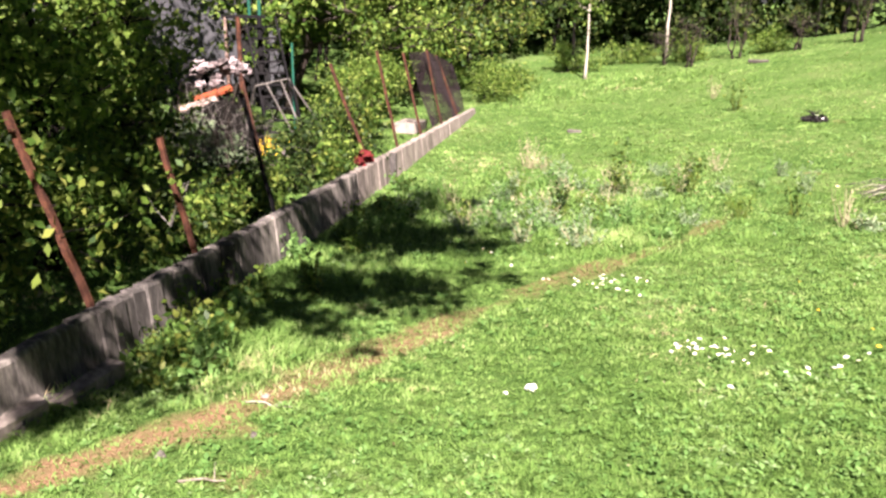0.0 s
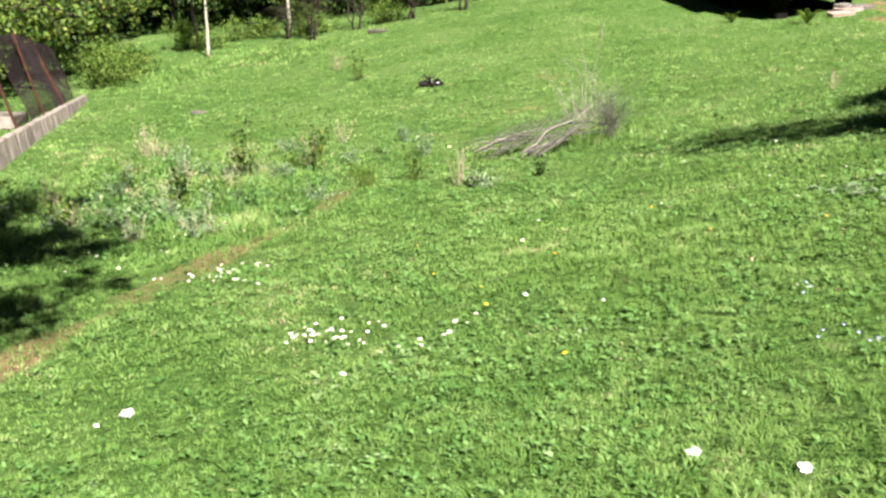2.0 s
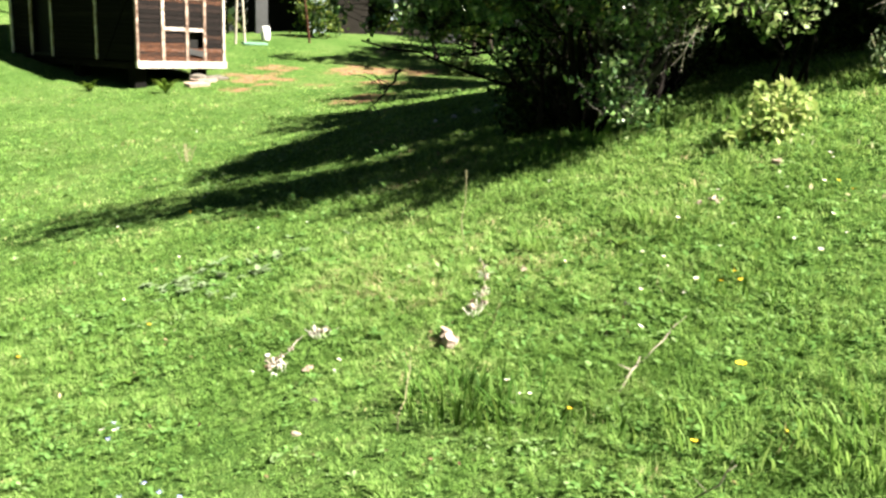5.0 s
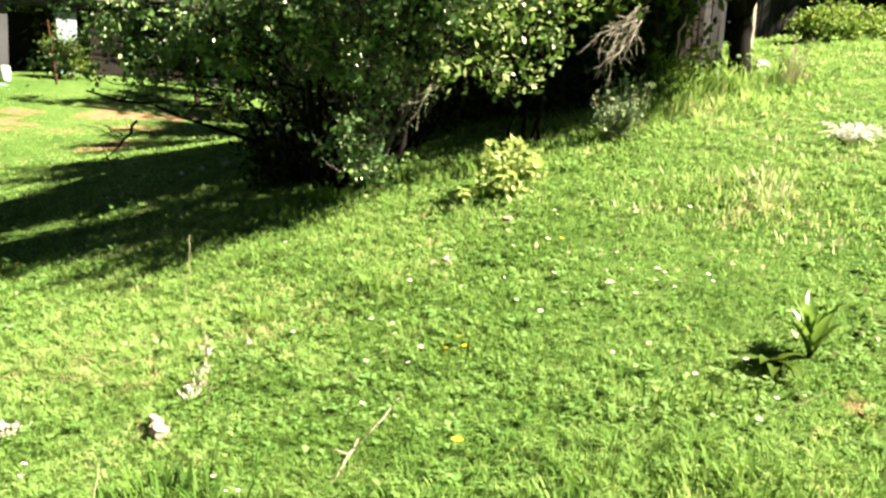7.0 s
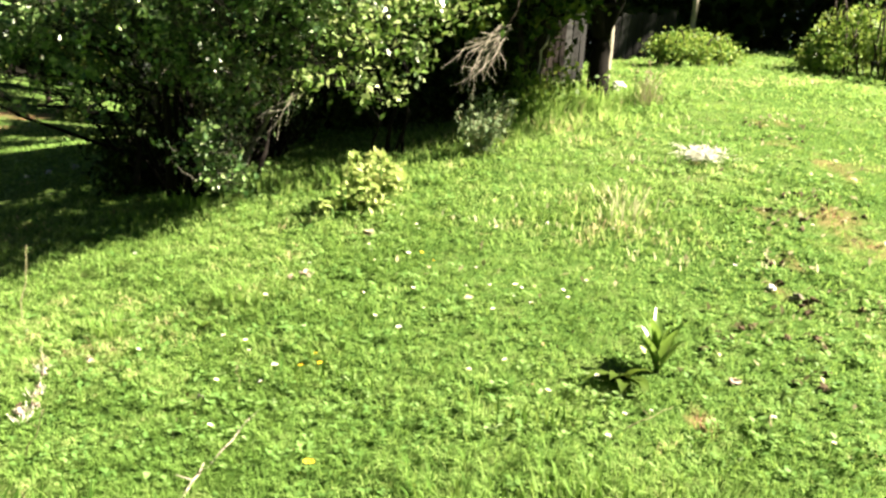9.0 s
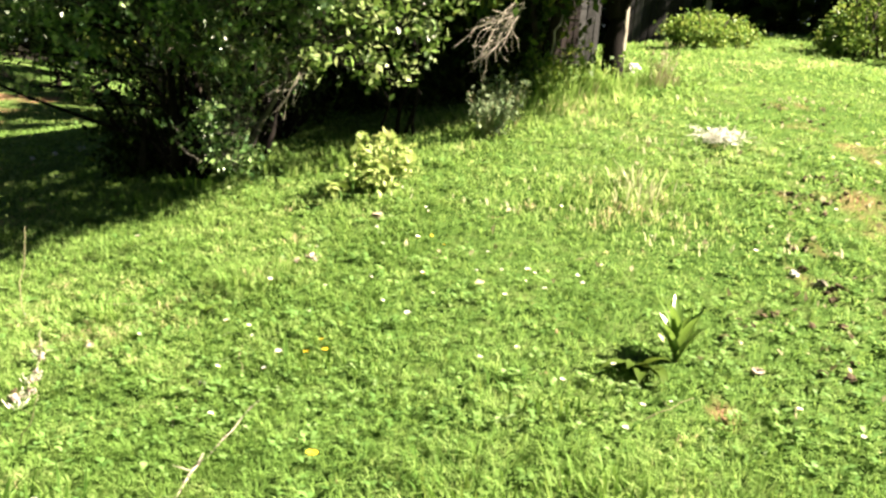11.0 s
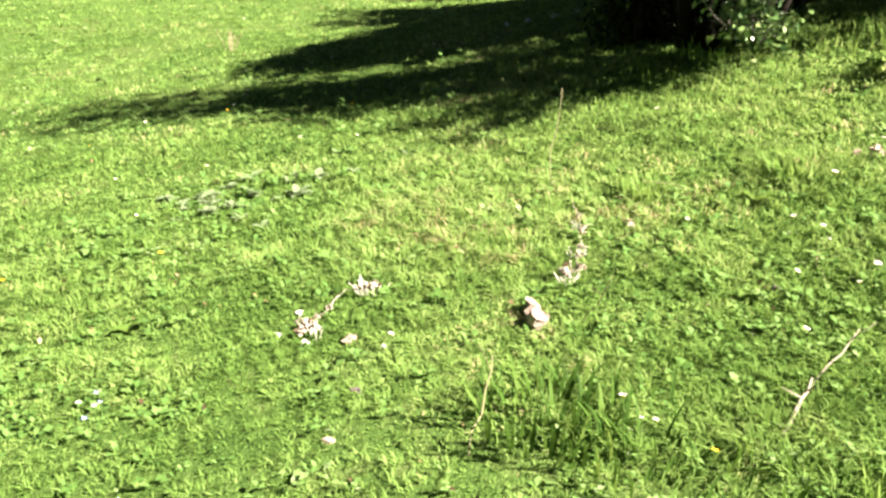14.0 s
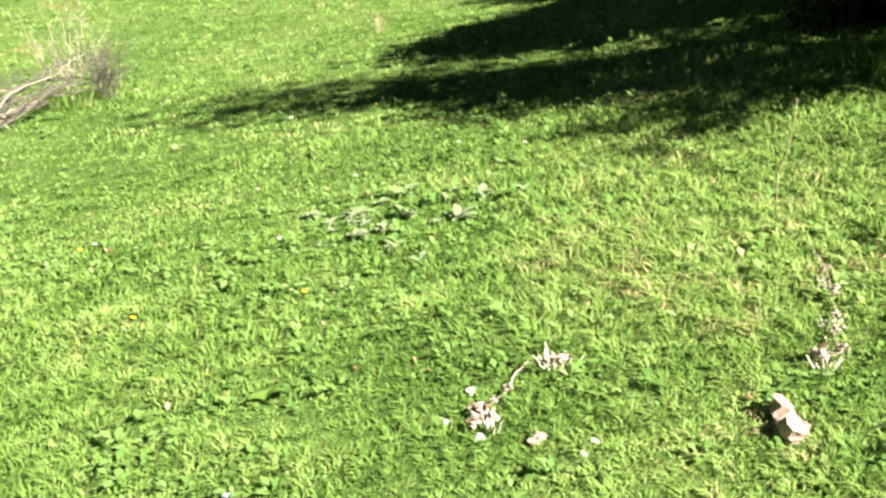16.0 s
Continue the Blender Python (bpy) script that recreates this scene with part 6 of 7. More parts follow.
# red plastic and a concrete block at the foot of a post
for k, (s, dz) in enumerate(((10.1, 0.03), (9.95, 0.1), (9.65, 0.05), (9.8, -0.02))):
    c = WALL_A + WALL_DIR * s + WALL_IN * 0.12
    whole("red_rag", Soup().lump(Matrix(), 0.11, 0.07, 0.05, 30 + k, 6, 9, 0.35), M_RED, Matrix.Translation((c.x, c.y, wall_top(s) + dz + 0.03)) @ pose(0, 0, 0, 20 * k, 10, 50 * k), "faded red plastic scrap on the wall's top", "scrap", "red scraps on the wall")
c = WALL_A + WALL_DIR * 16.8 + WALL_IN * 0.9
whole("concrete_block", Soup().box(Matrix(), 1.3, 0.5, 0.2, 0.03, 0.015), M_CONCRETE_PALE, Matrix.Translation((c.x, c.y, gz(c.x, c.y) + 0.08)) @ pose(0, 0, 0, 0, 3, WALL_YAW), "pale concrete block behind the wire fence", "block")
# forked dead branch caught behind the wall
r_ = random.Random(9)
soup = Soup()
for a, b, q in (((0, 0, 0), (-0.35, 0.35, 0.75), 0.022), ((-0.3, 0.3, 0.6), (-0.45, 0.75, 1.15), 0.014), ((-0.3, 0.3, 0.6), (-0.7, 0.2, 1.05), 0.013), ((-0.3, 0.3, 0.62), (-0.2, 0.5, 1.2), 0.012), ((-0.15, 0.15, 0.3), (-0.5, 0.0, 0.6), 0.01)):
    soup.tube(curve_to(r_, a, b, 0.12, 4), [q, q * .9, q * .8, q * .6, q * .3], 6, False)
whole("dead_branch", soup, M_TWIG, Matrix.Translation((-6.35, 3.1, -0.6)) @ Matrix.Scale(0.62, 4), "pale forked dead branch behind the low wall", "branch", smooth=True)


# broken concrete strip lying along the wall's foot
for k, (q, w) in enumerate(((-0.3, 0.5), (0.28, 0.55))):
    x, y = -4.70 + -0.249 * q, 1.13 + 0.969 * q
    whole("concrete_strip", Soup().box(Matrix(), w, 0.11, 0.10, 0.02, 0.012, random.Random(60 + k)), M_CONCRETE_PALE, on_ground(x, y, 104.4 + 5 * k, 0.05, 6, -2), "broken pale concrete strip at the wall's foot", "strip", "concrete strips at the wall")


# ================= herbs, flowers and finds of the meadow =================
def sprig(name, x, y, h, spread, stalks, leaves, leaf, mat, label, seed, category="weed", group="", stalk_mat=None):
    """An upright weed: thin stalks with small leaves along them."""
    r, rs = random.Random(seed), np.random.RandomState(seed)
    ob = thing(name, on_ground(x, y), label, category, group)
    soup, pts = Soup(), []
    for k in range(stalks):
        a = r.uniform(0, 6.283)
        b = Vector((spread * math.cos(a) * r.random(), spread * math.sin(a) * r.random(), h * r.uniform(0.55, 1.1)))
        way = curve_to(r, (b.x * .25, b.y * .25, -0.02), b, 0.08, 4)
        soup.tube(way, [q * (0.55 if mat is M_STRAW else 1.0) for q in (0.005, 0.0045, 0.004, 0.003, 0.002)], 4, False)
        pts += way[1:]
    tagged(part("stalk", soup, stalk_mat or mat, ob), kind="stuff")
    if leaves:
        p = np.array([tuple(q) for q in pts])
        c = p[rs.randint(len(p), size=leaves)] + rs.normal(size=(leaves, 3)) * leaf * 0.6
        c[:, 2] = np.maximum(c[:, 2], 0.01)
        v, f = leaf_arrays(rs, c, leaf)
        lv = tagged(new("leaves", fast_mesh("leaves", v, f, mat)), kind="stuff")
        lv.parent = ob
    return ob


LOW_WEEDS = (
        (-5.75, 10.15, 0.75, 0.3, 16, 260, 0.06, M_LEAF, "tall leafy weed clump in the meadow"), (-5.95, 10.5, 0.5, 0.3, 14, 60, 0.05, M_DRYGRASS, "dry brown weed clump in the meadow"), (-5.8, 8.6, 0.35, 0.16, 10, 160, 0.06, M_LEAF_DARK_SHADED, "small dark green weed clump"),
        (-8.1, 11.5, 0.5, 0.35, 18, 70, 0.05, M_DRYGRASS, "dry brown weed clump in the meadow"), (-4.9, 10.6, 0.6, 0.35, 16, 160, 0.06, M_LEAF, "leafy weed clump in the meadow"), (-5.2, 11.1, 0.5, 0.3, 14, 50, 0.05, M_DRYGRASS, "dry brown weed clump in the meadow"),
        (-4.6, 7.0, 0.25, 0.3, 16, 160, 0.05, M_LEAF_GREY, "grey-green downy herb patch"), (-5.2, 6.8, 0.25, 0.3, 16, 160, 0.05, M_LEAF_GREY, "grey-green downy herb patch"), (-7.3, 11.0, 0.3, 0.35, 16, 190, 0.06, M_LEAF_GREY, "grey-green downy herb patch"), (-5.6, 7.9, 0.3, 0.35, 16, 190, 0.055, M_LEAF_GREY, "grey-green downy herb patch"))
EDGE_WEEDS = (
        (-7.2, 18.9, 0.6, 0.35, 14, 120, 0.07, M_LEAF, "leafy weed clump beside the ash"), (-8.4, 20.6, 0.5, 0.3, 14, 40, 0.06, M_DRYGRASS, "dry weed clump in the far meadow"), (-3.2, 9.8, 0.4, 0.25, 12, 80, 0.05, M_LEAF, "leafy weed clump beside the trail"), (-2.5, 9.2, 0.4, 0.2, 12, 30, 0.05, M_DRYGRASS, "dry brown weed clump in the meadow"),
        (-2.2, 9.0, 0.16, 0.3, 12, 150, 0.06, M_LEAF_GREY, "grey-green downy herb patch"), (-1.6, 9.3, 0.16, 0.08, 8, 60, 0.05, M_LEAF_DARK_SHADED, "small dark green weed clump"), (-11.0, 8.3, 0.35, 0.4, 20, 70, 0.03, M_YELLOW, "yellow-flowering herb clump behind the wall"), (2.1, 13.6, 0.4, 0.3, 10, 30, 0.04, M_DRYGRASS, "dry brown weed clump in the dip"),
        (6.05, 5.0, 0.32, 0.3, 30, 420, 0.05, M_LEAF_GREY, "grey dry twiggy weed at the thicket's edge"), (6.4, 5.25, 0.38, 0.3, 26, 360, 0.05, M_LEAF_GREY, "grey dry twiggy weed at the thicket's edge"), (5.4, 3.2, 0.2, 0.22, 8, 0, 0.05, M_PALEGRASS, "pale dry grass tussock"), (5.6, 3.4, 0.16, 0.22, 8, 0, 0.05, M_PALEGRASS, "pale dry grass tussock"),
        (7.75, 5.25, 0.5, 0.35, 18, 160, 0.07, M_LEAF_FRESH, "fresh leafy weed under the forked tree"), (8.45, 5.0, 0.4, 0.25, 16, 60, 0.05, M_DRYGRASS, "dry weed beside the forked tree"), (7.2, 5.4, 0.5, 0.3, 18, 200, 0.07, M_LEAF_FRESH, "fresh leafy weed at the thicket's edge"))
for k, (x, y, h, w, n, lv, leaf, mat, lab) in enumerate(LOW_WEEDS + EDGE_WEEDS):
    sprig("weed_clump", x, y, h, w, n, lv, leaf, mat, lab, 300 + k, "weed", "weed clumps of the meadow", M_DRYGRASS if mat in (M_DRYGRASS, M_LEAF_GREY) else mat)
# shoots fill the bush's foot; their near-black stems carry its shade
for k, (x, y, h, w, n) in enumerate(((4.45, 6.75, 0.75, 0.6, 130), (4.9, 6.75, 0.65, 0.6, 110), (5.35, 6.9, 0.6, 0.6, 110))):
    sprig("dense_shoots", x, y, h, w, n, 60, 0.05, M_LEAF_BUSH, "dense dark leafless shoots at the foot of the bush", 500 + k, "shoots", "shoots round the bush's foot", M_BARK_DARK_SHADED)
for k, (x, y, h, w, n) in enumerate(((2.09, 3.81, 0.035, 0.08, 16), (2.2, 3.98, 0.035, 0.06, 16), (2.3, 4.18, 0.04, 0.05, 12), (2.14, 3.86, 0.03, 0.06, 14), (1.44, 4.13, 0.05, 0.09, 26), (1.2, 3.92, 0.05, 0.06, 14))):
    sprig("dead_stalks", x, y, h, w, n, 0, 0.03, M_STRAW, "small tangle of bleached dead stalks in the turf", 540 + k, "dead plant", "dead stalks in the turf", M_STRAW)
# mixed weeds where the meadow is left uncut
r_ = random.Random(31)
for k in range(84):
    x, y = r_.gauss(-5.9, 1.0), r_.gauss(9.0, 1.5)
    if (x - WALL_A.x) * WALL_IN.x + (y - WALL_A.y) * WALL_IN.y > -0.4:
        continue
    mat = r_.choice((M_LEAF_GREY, M_LEAF_GREY, M_HERB, M_LEAF_FRESH, M_DRYGRASS, M_HERB))
    lab = {M_LEAF_GREY: "grey-green downy herb patch", M_HERB: "fresh green weed clump in the meadow", M_LEAF_FRESH: "leafy weed clump in the meadow", M_DRYGRASS: "dry brown weed clump in the meadow"}[mat]
    sprig("weed_clump", x, y, r_.uniform(0.12, 0.4), r_.uniform(0.15, 0.35), 12, 130 if mat != M_DRYGRASS else 40, 0.045, mat, lab, 800 + k, "weed", "weed clumps of the meadow", mat)
# weeds in the shade strip under the wall
r_ = random.Random(77)
for k in range(26):
    s = r_.uniform(2.6, 10.5)
    p = WALL_A + WALL_DIR * s - WALL_IN * r_.uniform(0.12, 0.75)
    sprig("wall_weed", p.x, p.y, r_.uniform(0.12, 0.32), 0.22, 9, 110, 0.06, r_.choice((M_LEAF, M_LEAF_FRESH, M_HERB)), "leafy weed at the foot of the low wall", 400 + k, "weed", "weeds at the wall's foot")
# creeping growth over the wall's top edge
for k in range(20):
    s = r_.uniform(1.5, 10.0)
    p = WALL_A + WALL_DIR * s + WALL_IN * r_.uniform(0.25, 0.5)
    ob = sprig("wall_creeper", p.x, p.y, r_.uniform(0.25, 0.6), 0.3, 9, 150, 0.07, r_.choice((M_LEAF, M_LEAF_FRESH)), "leafy creeper behind the wall's top", 440 + k, "creeper", "creepers behind the wall")
    ob.location.z = wall_top(s) - 0.1


def broad_plant(name, x, y, count, length, width, mat, label, seed, category="plant", rise=(35, 75), droop=0.9):
    """A rosette of long arching leaves, each a part."""
    r = random.Random(seed)
    ob = thing(name, on_ground(x, y), label, category)
    for k in range(count):
        L, w = length * r.uniform(0.6, 1.1), width * r.uniform(0.7, 1.1)
        yaw, up = r.uniform(0, 360), radians(r.uniform(*rise))
        v, f, px, pz = [], [], 0.0, 0.0
        for i in range(7):
            t = i / 6
            a = up - droop * t * t
            if i:
                px, pz = px + L / 6 * math.cos(a), pz + L / 6 * math.sin(a)
            half = w * (0.25 + 0.75 * math.sin(math.pi * min(1, 0.12 + t * 0.95))) * (1 if i < 6 else 0.1)
            v += [(px - half * 0.2, -half, pz + half * 0.35), (px, 0, pz), (px - half * 0.2, half, pz + half * 0.35)]
        for i in range(6):
            f += [(3 * i, 3 * i + 1, 3 * i + 4, 3 * i + 3), (3 * i + 1, 3 * i + 2, 3 * i + 5, 3 * i + 4)]
        m = pose(0, 0, 0, 0, 0, yaw)
        part("leaf", Soup().add([m @ Vector(p) for p in v], f), mat, ob, smooth=True)
    return ob


broad_plant("dock_plant", 3.93, 2.08, 20, 0.26, 0.026, M_LEAF_DOCK, "broad-leaved dock plant with long upright glossy leaves", 1, rise=(62, 88), droop=0.45)
broad_plant("dock_plant", 3.78, 2.14, 9, 0.2, 0.035, M_LEAF, "low dark dock rosette in the grass", 2, rise=(15, 50))
broad_plant("shed_plant", 2.9, 23.2, 16, 0.55, 0.05, M_LEAF_FRESH, "long-leaved pale green plant before the shed", 3)
broad_plant("shed_plant", 1.2, 24.2, 12, 0.4, 0.06, M_LEAF_FRESH, "leafy plant growing beside the shed", 4)
for k, (x, y, s) in enumerate(((1.25, 5.75, .1), (1.05, 5.95, .1), (1.45, 5.55, .1), (0.85, 6.1, .09), (1.6, 5.75, .09), (1.3, 6.1, .1), (1.0, 5.6, .09), (3.0, 4.0, .13), (3.25, 4.05, .12), (-0.3, 5.4, .08), (0.6, 4.4, .07), (2.1, 5.2, .08))):
    broad_plant("herb_rosette", x, y, 9, s, 0.022, M_LEAF_GREY if k < 7 else M_LEAF_DOCK, "low rosette of grey-green leaves in the turf" if k < 7 else "low rosette of green leaves in the turf", 20 + k, "herb", (15, 55))


def spurge(x, y, h, n, seed):
    """A clump of upright stems with whorled pale leaves."""
    r, rs = random.Random(seed), np.random.RandomState(seed)
    ob = thing("spurge_plant", on_ground(x, y), "pale yellow-green leafy plant with whorled tops before the bush", "plant")
    for k in range(n):
        a = r.uniform(0, 6.283)
        top = Vector((0.22 * math.cos(a) * r.random(), 0.22 * math.sin(a) * r.random(), h * r.uniform(0.3, 1.05)))
        way = curve_to(r, (top.x * .7, top.y * .7, -.02), top, .06, 4)
        st = part("stem", Soup().tube(way, [.007, .006, .006, .005, .004], 5, False), M_HERB, ob)
        c = np.array([tuple(way[r.randint(2, 4)]) for _ in range(8)] + [tuple(top)] * 11) + rs.normal(size=(19, 3)) * [.032, .032, .02]
        v, f = leaf_arrays(rs, c, 0.066, .35, 0.9, 0.5)
        lv = tagged(new("leaves", fast_mesh("leaves", v, f, M_SPURGE)), kind="stuff")
        lv.parent = st
    return ob


spurge(4.72, 4.75, 0.3, 26, 3)
spurge(4.5, 4.72, 0.17, 9, 4)

# brushwood heap in the dip, its butts towards the standpoint
def pole_heap(x, y, seed):
    """Cut poles lying with their butts on the ground and their tops raised in the brush."""
    r = random.Random(seed)
    ob = thing("brush_heap", on_ground(x, y), "grey heap of cut dry branches in the meadow", "brushwood")
    for k in range(46):
        thin = k >= 14
        if thin:   # thin tops fanned out beside the butts
            a = Vector((-1.15 + r.gauss(0, .2), -0.45 + r.gauss(0, .25), r.uniform(-.1, 0)))
            b = Vector((-0.3 + r.gauss(0, .2), r.gauss(-.1, .2), r.uniform(.1, .45)))
            q = r.uniform(.003, .006)
        else:
            a = Vector((-0.5 + r.gauss(0, .07), -0.8 + r.gauss(0, .12), r.uniform(-.06, .06)))
            b = Vector((0.1 + r.gauss(0, .13), 0.1 + r.gauss(0, .2), r.uniform(.2, .6)))
            q = r.uniform(.005, .012)
        br = part("branch", Soup().tube(curve_to(r, a, b, .12, 6, .04), [q, q, q * .95, q * .9, q * .75, q * .6, q * .35], 6), M_STICK if k % 7 == 0 else M_TWIG, ob, smooth=True)
        for _ in range(4):
            c = a.lerp(b, r.uniform(.4, 1))
            part("twig", Soup().tube(curve_to(r, c, c + Vector((r.uniform(-.25, .25), r.uniform(-.2, .2), r.uniform(-.15, .25))), .2, 3), [q * .4, q * .3, q * .2, q * .1], 4), M_TWIG, br)
    for k in range(3):
        part("branch", Soup().tube(curve_to(r, (-0.1, 0.0, .12 + .08 * k), (0.45, -0.05 + .05 * k, .22 + .04 * k), .1, 5), [.013, .012, .011, .01, .008, .006], 6), M_TWIG, ob, smooth=True)
    return ob


pole_heap(-1.45, 11.5, 5)
brushwood("brush_heap", on_ground(-1.36, 11.65), 20, 0.1, 0.12, 0.5, 13, M_STICK, "upright dry twigs of the brush heap", (0.0, 0.0, 1.0), 0.006, (0.3, 0.8))
brushwood("brush_heap", on_ground(-0.98, 11.5), 70, 0.06, 0.06, 0.42, 14, M_TWIG, "tangled brown twigs beside the cut branches", (0.0, 0.0, 0.7), 0.005, (0.12, 0.3))


# burnt spot
def burnt_spot():
    ob = thing("burnt_heap", on_ground(-5.15, 17.75), "black charred heap with pale ash in the meadow", "ash heap")
    part("char", Soup().lump(pose(0, 0, 0.02), 0.22, 0.17, 0.07, 5, 8, 16, 0.6), M_ASH, ob)
    r = random.Random(6)
    for k in range(8):
        a = r.uniform(0, 6.28)
        part("charred_stick", Soup().tube(curve_to(r, (0.3 * math.cos(a), 0.25 * math.sin(a), 0.04), (-0.25 * math.cos(a + .6), -0.2 * math.sin(a + .6), 0.2), .1, 3), [.015, .014, .012, .008], 5), M_ASH, ob)
    for k, (x, y, z, s) in enumerate(((0.02, -0.08, 0.09, 0.05), (-0.12, -0.1, 0.05, 0.035), (0.13, -0.04, 0.06, 0.04), (0.05, -0.16, 0.03, 0.03), (-0.03, 0.05, 0.1, 0.035))):
        part("pale_scrap", Soup().lump(pose(x, y, z), s, s * .8, s * .5, 8 + k), M_PAPER if k % 2 == 0 else M_STONE, ob)
    return ob


burnt_spot()
whole("white_slab", Soup().box(Matrix(), 0.6, 0.2, 0.07, 0.02, 0.015), M_STONE, on_ground(-9.3, 26.6, 15, 0.04, 4), "pale slab lying at the wood's edge", "slab")
whole("white_slab", Soup().box(Matrix(), 0.3, 0.1, 0.05, 0.02, 0.012), M_STONE, on_ground(-9.6, 15.8, 25, 0.02, 4), "small pale slab lying in the meadow grass", "slab")

# stones and rubble
for k, (x, y, s, mat, lab) in enumerate((
        (1.165, 3.9, .02, M_PAPER, "small white stone in the grass"), (1.19, 4.13, .018, M_PAPER, "small white stone in the grass"), (1.385, 3.72, .014, M_PAPER, "small white stone in the grass"), (1.092, 4.02, .018, M_PAPER, "small white stone in the grass"),
        
        (1.24, 3.5, .022, M_STONE, "grey stone in the grass"), (1.11, 3.3, .02, M_PINKSTONE, "pinkish stone in the grass"), (1.3, 3.83, .03, M_PINKSTONE, "pinkish stone in the grass"), (2.49, 4.09, .04, M_PINKSTONE, "pale stone in the grass"), (2.47, 4.73, .026, M_PAPER, "small white stone in the grass"),
        (2.62, 3.38, .022, M_STONE, "pale stone in the grass"), (2.92, 3.68, .022, M_PAPER, "small white stone in the grass"), (3.62, 4.15, .03, M_PINKSTONE, "pinkish stone in the grass"), (4.3, 4.3, .045, M_PINKSTONE, "flat pale stone in the grass"), (3.68, 4.1, .05, M_PINKSTONE, "flat pinkish stone in the grass"),
        (4.05, 1.8, .03, M_PINKSTONE, "pinkish stone on bare earth"), (4.95, 1.95, .04, M_STONE, "grey stone on bare earth"), (5.0, 2.1, .03, M_PAPER, "small white stone on bare earth"), (-3.87, 1.95, .03, M_PINKSTONE, "pale stone on the trail"), (-3.7, 1.13, .035, M_STONE, "pale stone on the trail"),
        (-3.52, 1.56, .03, M_STONE, "pale stone on the trail"), (9.1, 5.75, .10, M_PAPER, "white stone beside the forked tree"), (8.95, 5.68, .06, M_PAPER, "white stone beside the forked tree"), (-4.75, 1.15, .09, M_STONE, "grey stone at the wall's foot"), (-4.6, 0.9, .08, M_STONE, "grey stone at the wall's foot"),
        (-5.0, 1.5, .06, M_STONE, "grey stone at the wall's foot"), (4.9, 9.7, .06, M_PAPER, "small white lump on the ground behind the bush"), (4.7, 9.9, .05, M_PAPER, "small white lump on the ground behind the bush"), (4.5, 10.0, .05, M_PAPER, "small white lump on the ground behind the bush"), (5.1, 9.6, .04, M_PAPER, "small white lump on the ground behind the bush"))):
    whole("stone", Soup().lump(Matrix(), s * .85, s * .7, s * 0.5, 500 + k, 6, 9, 0.4), mat, on_ground(x, y, 37 * k, s * 0.25), lab, "stone", "stones in the grass")
whole("tile_shard", Soup().box(Matrix(), 0.062, 0.056, 0.04, 0.014, 0.009, random.Random(4)), M_PINKSTONE, on_ground(1.868, 3.6, 35, 0.03, 22, 10), "pale pinkish tile shard standing in the grass", "tile")
whole("tile_shard", Soup().box(Matrix(), 0.05, 0.045, 0.04, 0.013, 0.008, random.Random(5)), M_PINKSTONE, on_ground(1.885, 3.685, 60, 0.03, 20, 8), "small pale shard beside the tile", "tile")
def withered_clump(name, line, lumps, seed, label, category):
    """A pulled-up dead plant: a dry stalk with crumbly husks, stubs and loose flakes along it."""
    r = random.Random(seed)
    x0, y0 = line[0]
    ob = thing(name, on_ground(x0, y0), label, category)
    def spot(x, y, up):
        return Vector((x - x0, y - y0, gz(x, y) - gz(x0, y0) + up))
    for (xa, ya), (xb, yb) in zip(line, line[1:]):
        part("stalk", Soup().tube(curve_to(r, spot(xa, ya, .02), spot(xb, yb, .025), .15, 4), [.0024, .002, .0024, .002, .0015], 5), M_STICK, ob, smooth=True)
    for x, y, s in lumps:
        for k in range(13):
            p = spot(x, y, 0.02) + Vector((r.gauss(0, s * .55), r.gauss(0, s * .55), abs(r.gauss(0, s * .45))))
            q = s * r.uniform(.22, .5)
            part("husk", Soup().lump(Matrix.Translation(p) @ pose(0, 0, 0, r.uniform(0, 360), r.uniform(0, 360), 0), q, q * .7, q * .5, seed + k, 4, 7, .5), r.choice((M_HUSK, M_HUSK, M_PINKSTONE, M_STICK, M_CLOD)), ob)
        for k in range(5):
            p = spot(x, y, 0.03)
            d = Vector((r.uniform(-1, 1), r.uniform(-1, 1), r.uniform(-.3, .7))).normalized() * s * r.uniform(.6, 1.4)
            part("stub", Soup().tube(curve_to(r, p, p + d, .2, 3), [.0035, .003, .0025, .001], 4), M_STICK, ob, smooth=True)
    return ob


withered_clump("withered_clump", [(1.187, 3.99), (1.26, 4.045), (1.308, 4.117), (1.367, 4.17), (1.44, 4.138)], [(1.19, 3.99, .032), (1.165, 3.95, .026), (1.285, 4.07, .012), (1.425, 4.14, .024), (1.46, 4.13, .022), (1.23, 4.03, .012)], 61, "withered pale plant clump with a dry stalk in the turf", "dead plant")
withered_clump("withered_clump", [(2.09, 3.83), (2.14, 3.83), (2.19, 3.95), (2.26, 4.07), (2.33, 4.2), (2.41, 4.42)], [(2.085, 3.84, .028), (2.15, 3.84, .02), (2.19, 3.93, .018), (2.23, 4.0, .012), (2.29, 4.12, .024), (2.35, 4.25, .012)], 62, "withered pale stalk with crumbly husks lying in the turf", "dead plant")
